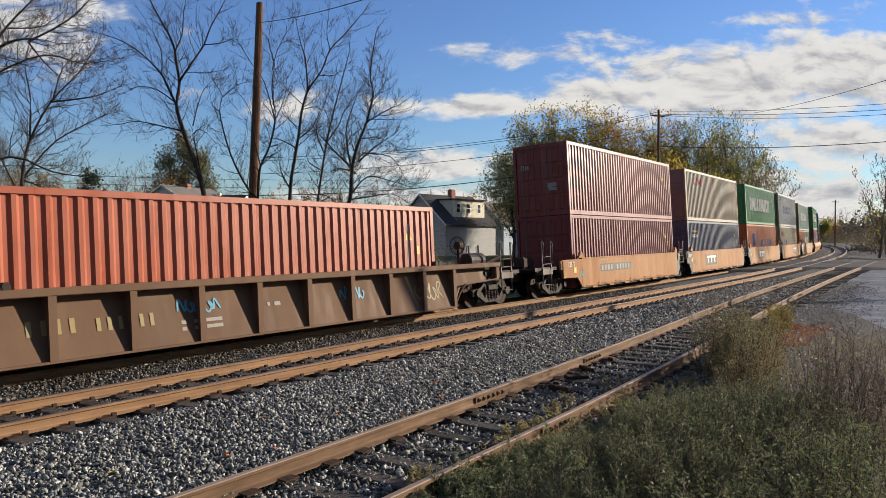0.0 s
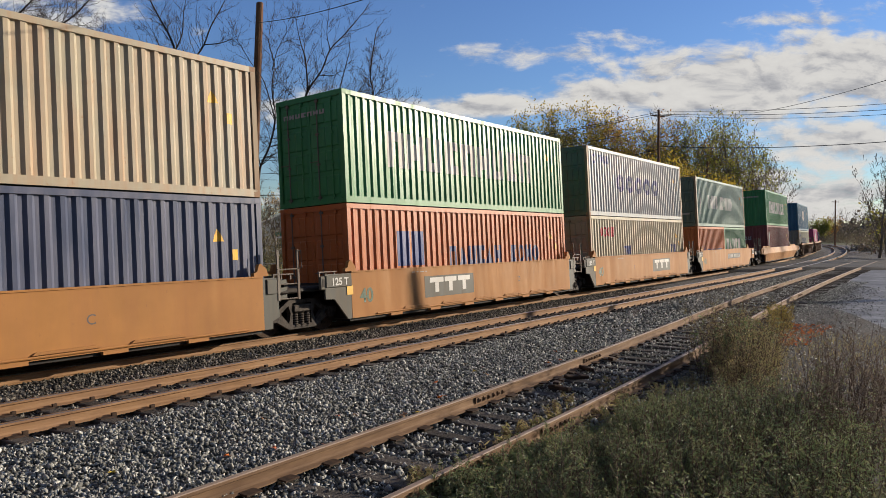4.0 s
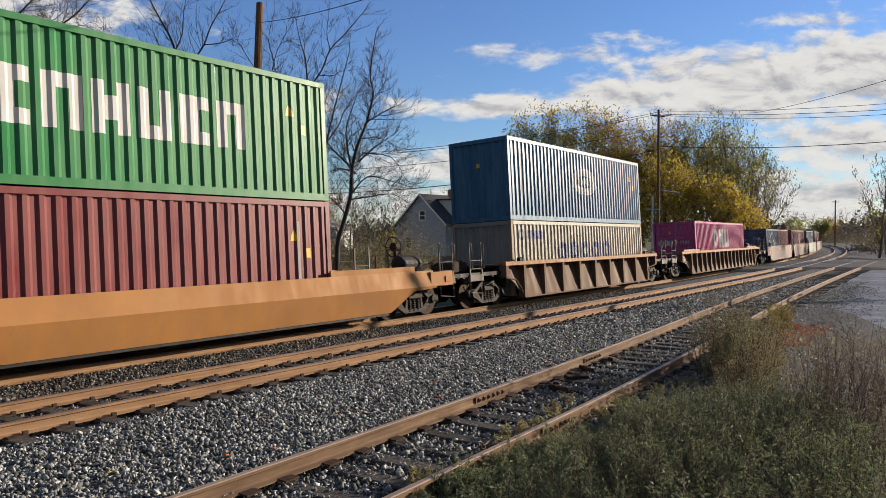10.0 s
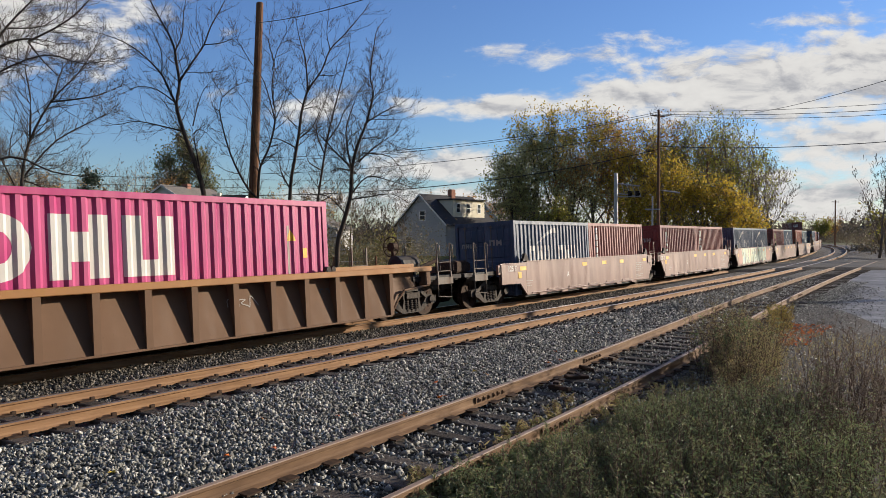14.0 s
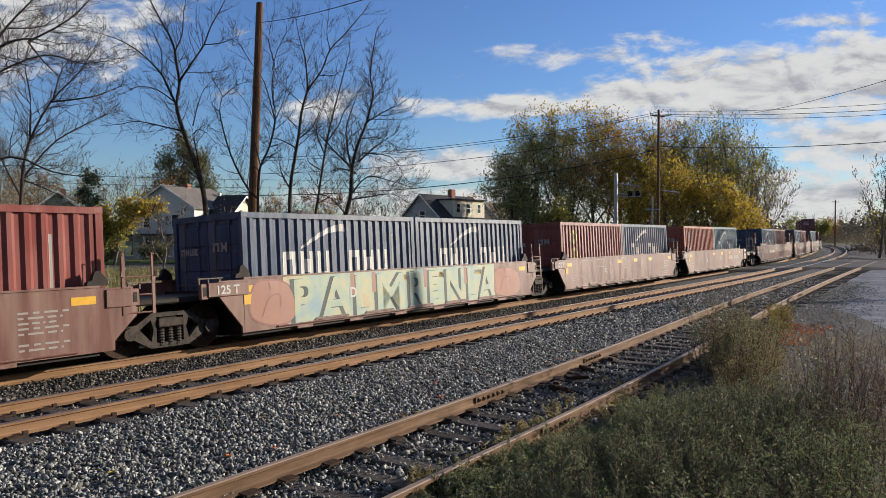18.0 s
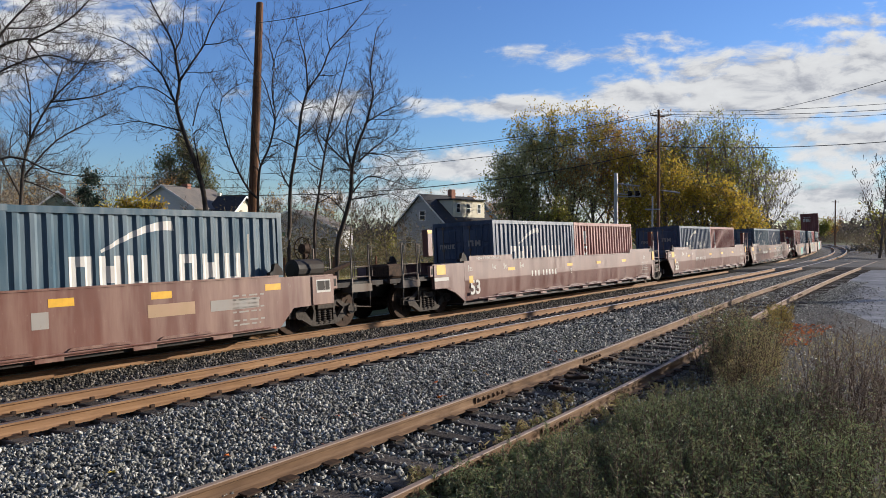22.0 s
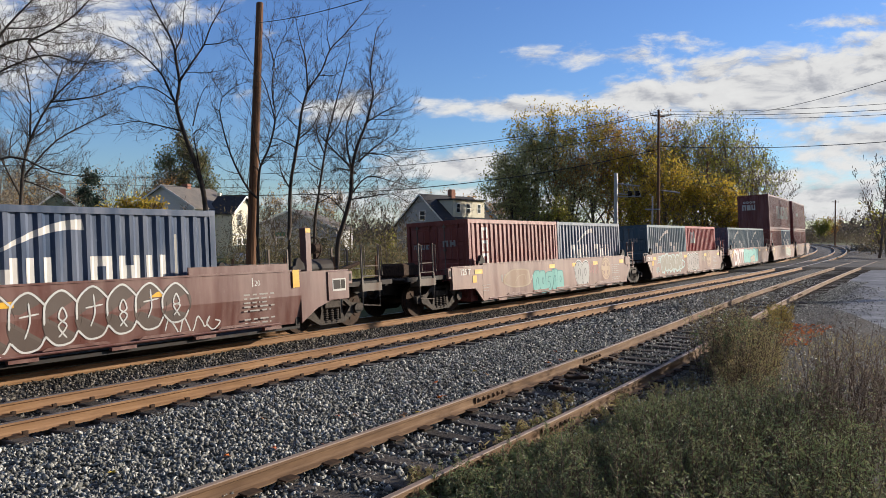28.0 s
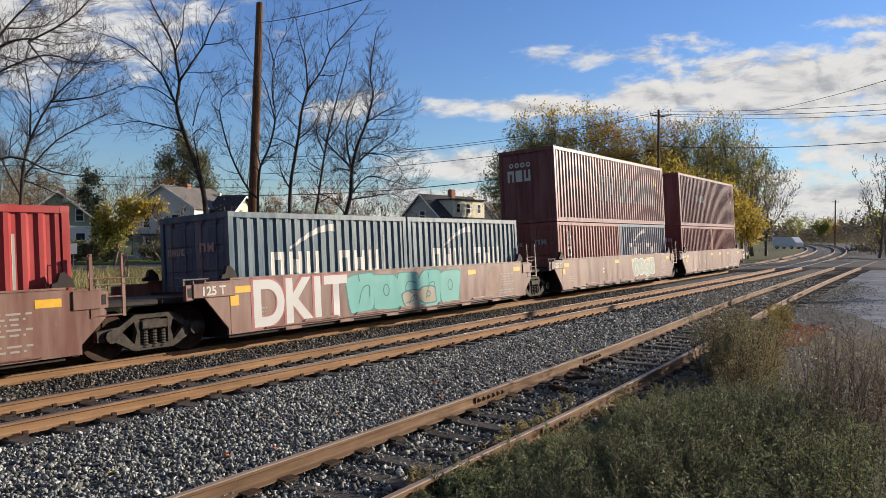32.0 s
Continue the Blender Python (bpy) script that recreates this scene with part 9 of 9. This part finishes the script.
edge = lambda x: np.interp(x, [3.5, 6, 9, 12, 16], [3.75, 3.75, 3.85, 3.9, 3.9])
inner = lambda x: np.interp(x, [3.5, 5, 7, 9, 12, 16], [0.2, 0.3, 0.5, 1.0, 1.9, 2.8])
sp = spots_in(500, 4.4, 9.6, lambda x: inner(x), lambda x: edge(x) - 0.15, 1)
weed_patch("green_weeds", "bushy grey-green weeds, dense beside the siding", sp, [min(0.85, 0.80 * (2.19 * (1 - y / 4.0) + 0.14)) * (0.92 + 0.55 * noise.noise((x * 1.6, y * 1.6, 3.0))) for x, y in sp], M_WEED, 84, 0.0085, 51)
sp = spots_in(40, 5.4, 7.6, lambda x: 3.5, lambda x: 3.98, 12)
weed_patch("railside_weeds", "bushy green weeds leaning over the siding rail", sp, [0.24 + 0.16 * ((k * 7) % 10) / 10 for k in range(len(sp))], M_WEED, 60, 0.010, 58, 0.3)
sp = spots_in(80, 4.0, 7.0, lambda x: 3.3, lambda x: 3.95, 2)
weed_patch("low_weeds", "low green weeds along the siding rail", sp, [0.24 for _ in sp], M_WEED, 36, 0.02, 52, 0.4)
sp = spots_in(120, 11.3, 15.2, lambda x: np.interp(x, [11.3, 15.2], [2.3, 2.95]), lambda x: np.interp(x, [11.3, 12.6, 15.2], [3.0, 3.75, 3.9]), 3)
weed_patch("dry_weeds", "tall dry brown and olive weeds, gone to seed", sp, [0.65 + 1.15 * (((k * 7) % 10) / 10) ** 2 for k in range(len(sp))], M_WEED_DRY, 60, 0.009, 53, 0.16)
sp = spots_in(26, 12.4, 14.2, lambda x: 2.9, lambda x: 3.6, 4)
weed_patch("green_stalks", "upright olive weeds by the siding", sp, [1.0 for _ in sp], M_WEED, 40, 0.022, 54, 0.08)
sp = spots_in(46, 8.4, 12.0, lambda x: np.interp(x, [6.5, 11.0], [0.15, 0.8]), lambda x: np.interp(x, [6.5, 11.0], [1.0, 1.7]), 5)
weed_patch("dark_weeds", "dark dead weed stalks, thin and upright", sp, [0.8 + 0.75 * ((k * 7) % 10) / 10 for k in range(len(sp))], M_WEED_DARK, 48, 0.011, 55, 0.08)
sp = spots_in(22, 19.4, 21.0, lambda x: 3.7, lambda x: 4.1, 6)
weed_patch("yellow_weeds", "small bright yellow grass tuft", sp, [0.65 for _ in sp], M_WEED_YEL, 36, 0.022, 56)
sp = spots_in(60, 5.2, 12, lambda x: 3.55, lambda x: 4.6, 7)
weed_patch("siding_weeds", "sparse weeds between the siding rails", sp, [0.22 for _ in sp], M_WEED_DRY, 24, 0.018, 57, 0.4)
# sparse grass and litter on the verge
rg2 = np.random.default_rng(77)
n = 5000
gp = np.stack([rg2.uniform(4, 20, n), rg2.uniform(-0.5, 4.0, n), np.full(n, -0.23)], 1)
tagged(part("verge_grass", blades("verge_grass", gp, np.full(n, 0.12), 0.012, rg2, 0.5), M_WEED_DRY), "sparse dry grass on the verge", "grass", kind="stuff")

# ---- fallen leaves ----
LEAF_MATS = [plain("leaf_orange", (0.55, 0.15, 0.03), 0.7), plain("leaf_rust", (0.35, 0.10, 0.045), 0.7), plain("leaf_yellow", (0.62, 0.42, 0.06), 0.7), plain("leaf_tan", (0.42, 0.24, 0.12), 0.7)]


def maple(bm):
    n = 15
    pts = [(math.cos(k * math.tau / n) * (0.055 if k % 3 == 0 else 0.026), math.sin(k * math.tau / n) * (0.055 if k % 3 == 0 else 0.026), 0.012 * math.cos(k * math.tau / n * 2)) for k in range(n)]
    c = bm.verts.new((0, 0, 0.006))
    vs = [bm.verts.new(p) for p in pts]
    for k in range(n):
        bm.faces.new((c, vs[k], vs[(k + 1) % n]))
    tube(bm, (0, 0, 0.004), (-0.09, 0.01, 0.0), 0.0025, 0.002, 4)


leaf_me = cached("maple_leaf", maple)
rl = random.Random(3)
LEAVES = [(9.6, 7.0, 0), (8.8, 6.33, 0), (4.1, 7.0, 2), (6.4, 7.4, 3), (5.6, 6.3, 1), (5.1, 6.5, 0), (7.1, 6.75, 1), (7.4, 7.9, 2), (6.0, 5.9, 1)] + [(rl.uniform(3.5, 18), rl.uniform(5.9, 8.9), rl.randrange(4)) for _ in range(34)]
for x, y, k in LEAVES:
    ob = part("fallen_leaf", leaf_me, LEAF_MATS[k], None, "", Matrix.Translation((x, y, -0.165)) @ Euler((rl.uniform(-0.5, 0.5), rl.uniform(-0.5, 0.5), rl.uniform(0, 6))).to_matrix().to_4x4() @ Matrix.Scale(rl.uniform(0.8, 1.35), 4))
    tagged(ob, ("bright orange", "rust-brown", "yellow", "tan")[k] + " fallen leaf on the ballast", "leaf", "fallen leaves")
lp = np.stack([rg2.uniform(17.5, 22, 420), rg2.uniform(2.9, 4.0, 420), np.full(420, -0.20)], 1)
tagged(part("leaf_litter", leaves_mesh("leaf_litter", lp, 0.06, rg2, 0.9, 1.3), leaf_material("litter", [(0.42, 0.13, 0.04), (0.30, 0.10, 0.05), (0.22, 0.11, 0.06)])), "orange leaf litter on the verge", "leaves", kind="stuff")


def motions():
    """The train runs through and slows a little; its wheels turn; the cloud layer drifts."""
    times = [float(t) for t in range(0, 33)]
    for ob, s0, half, z in MOVING:
        walk(ob, [(t, train_pose(s0 - run(t), half, z)) for t in times])
    beat = [k * 2 / FPS for k in range(481)]
    for ob, dx in WHEELS:
        walk(ob, [(t, Matrix.Translation((dx, 0, 0.46)) @ Matrix.Rotation(-run(t) / 0.46, 4, "Y")) for t in beat])
    walk(CLOUDS, [(0.0, pose(0, 0, 0)), (32.0, pose(*CLOUD_DRIFT))])


motions()
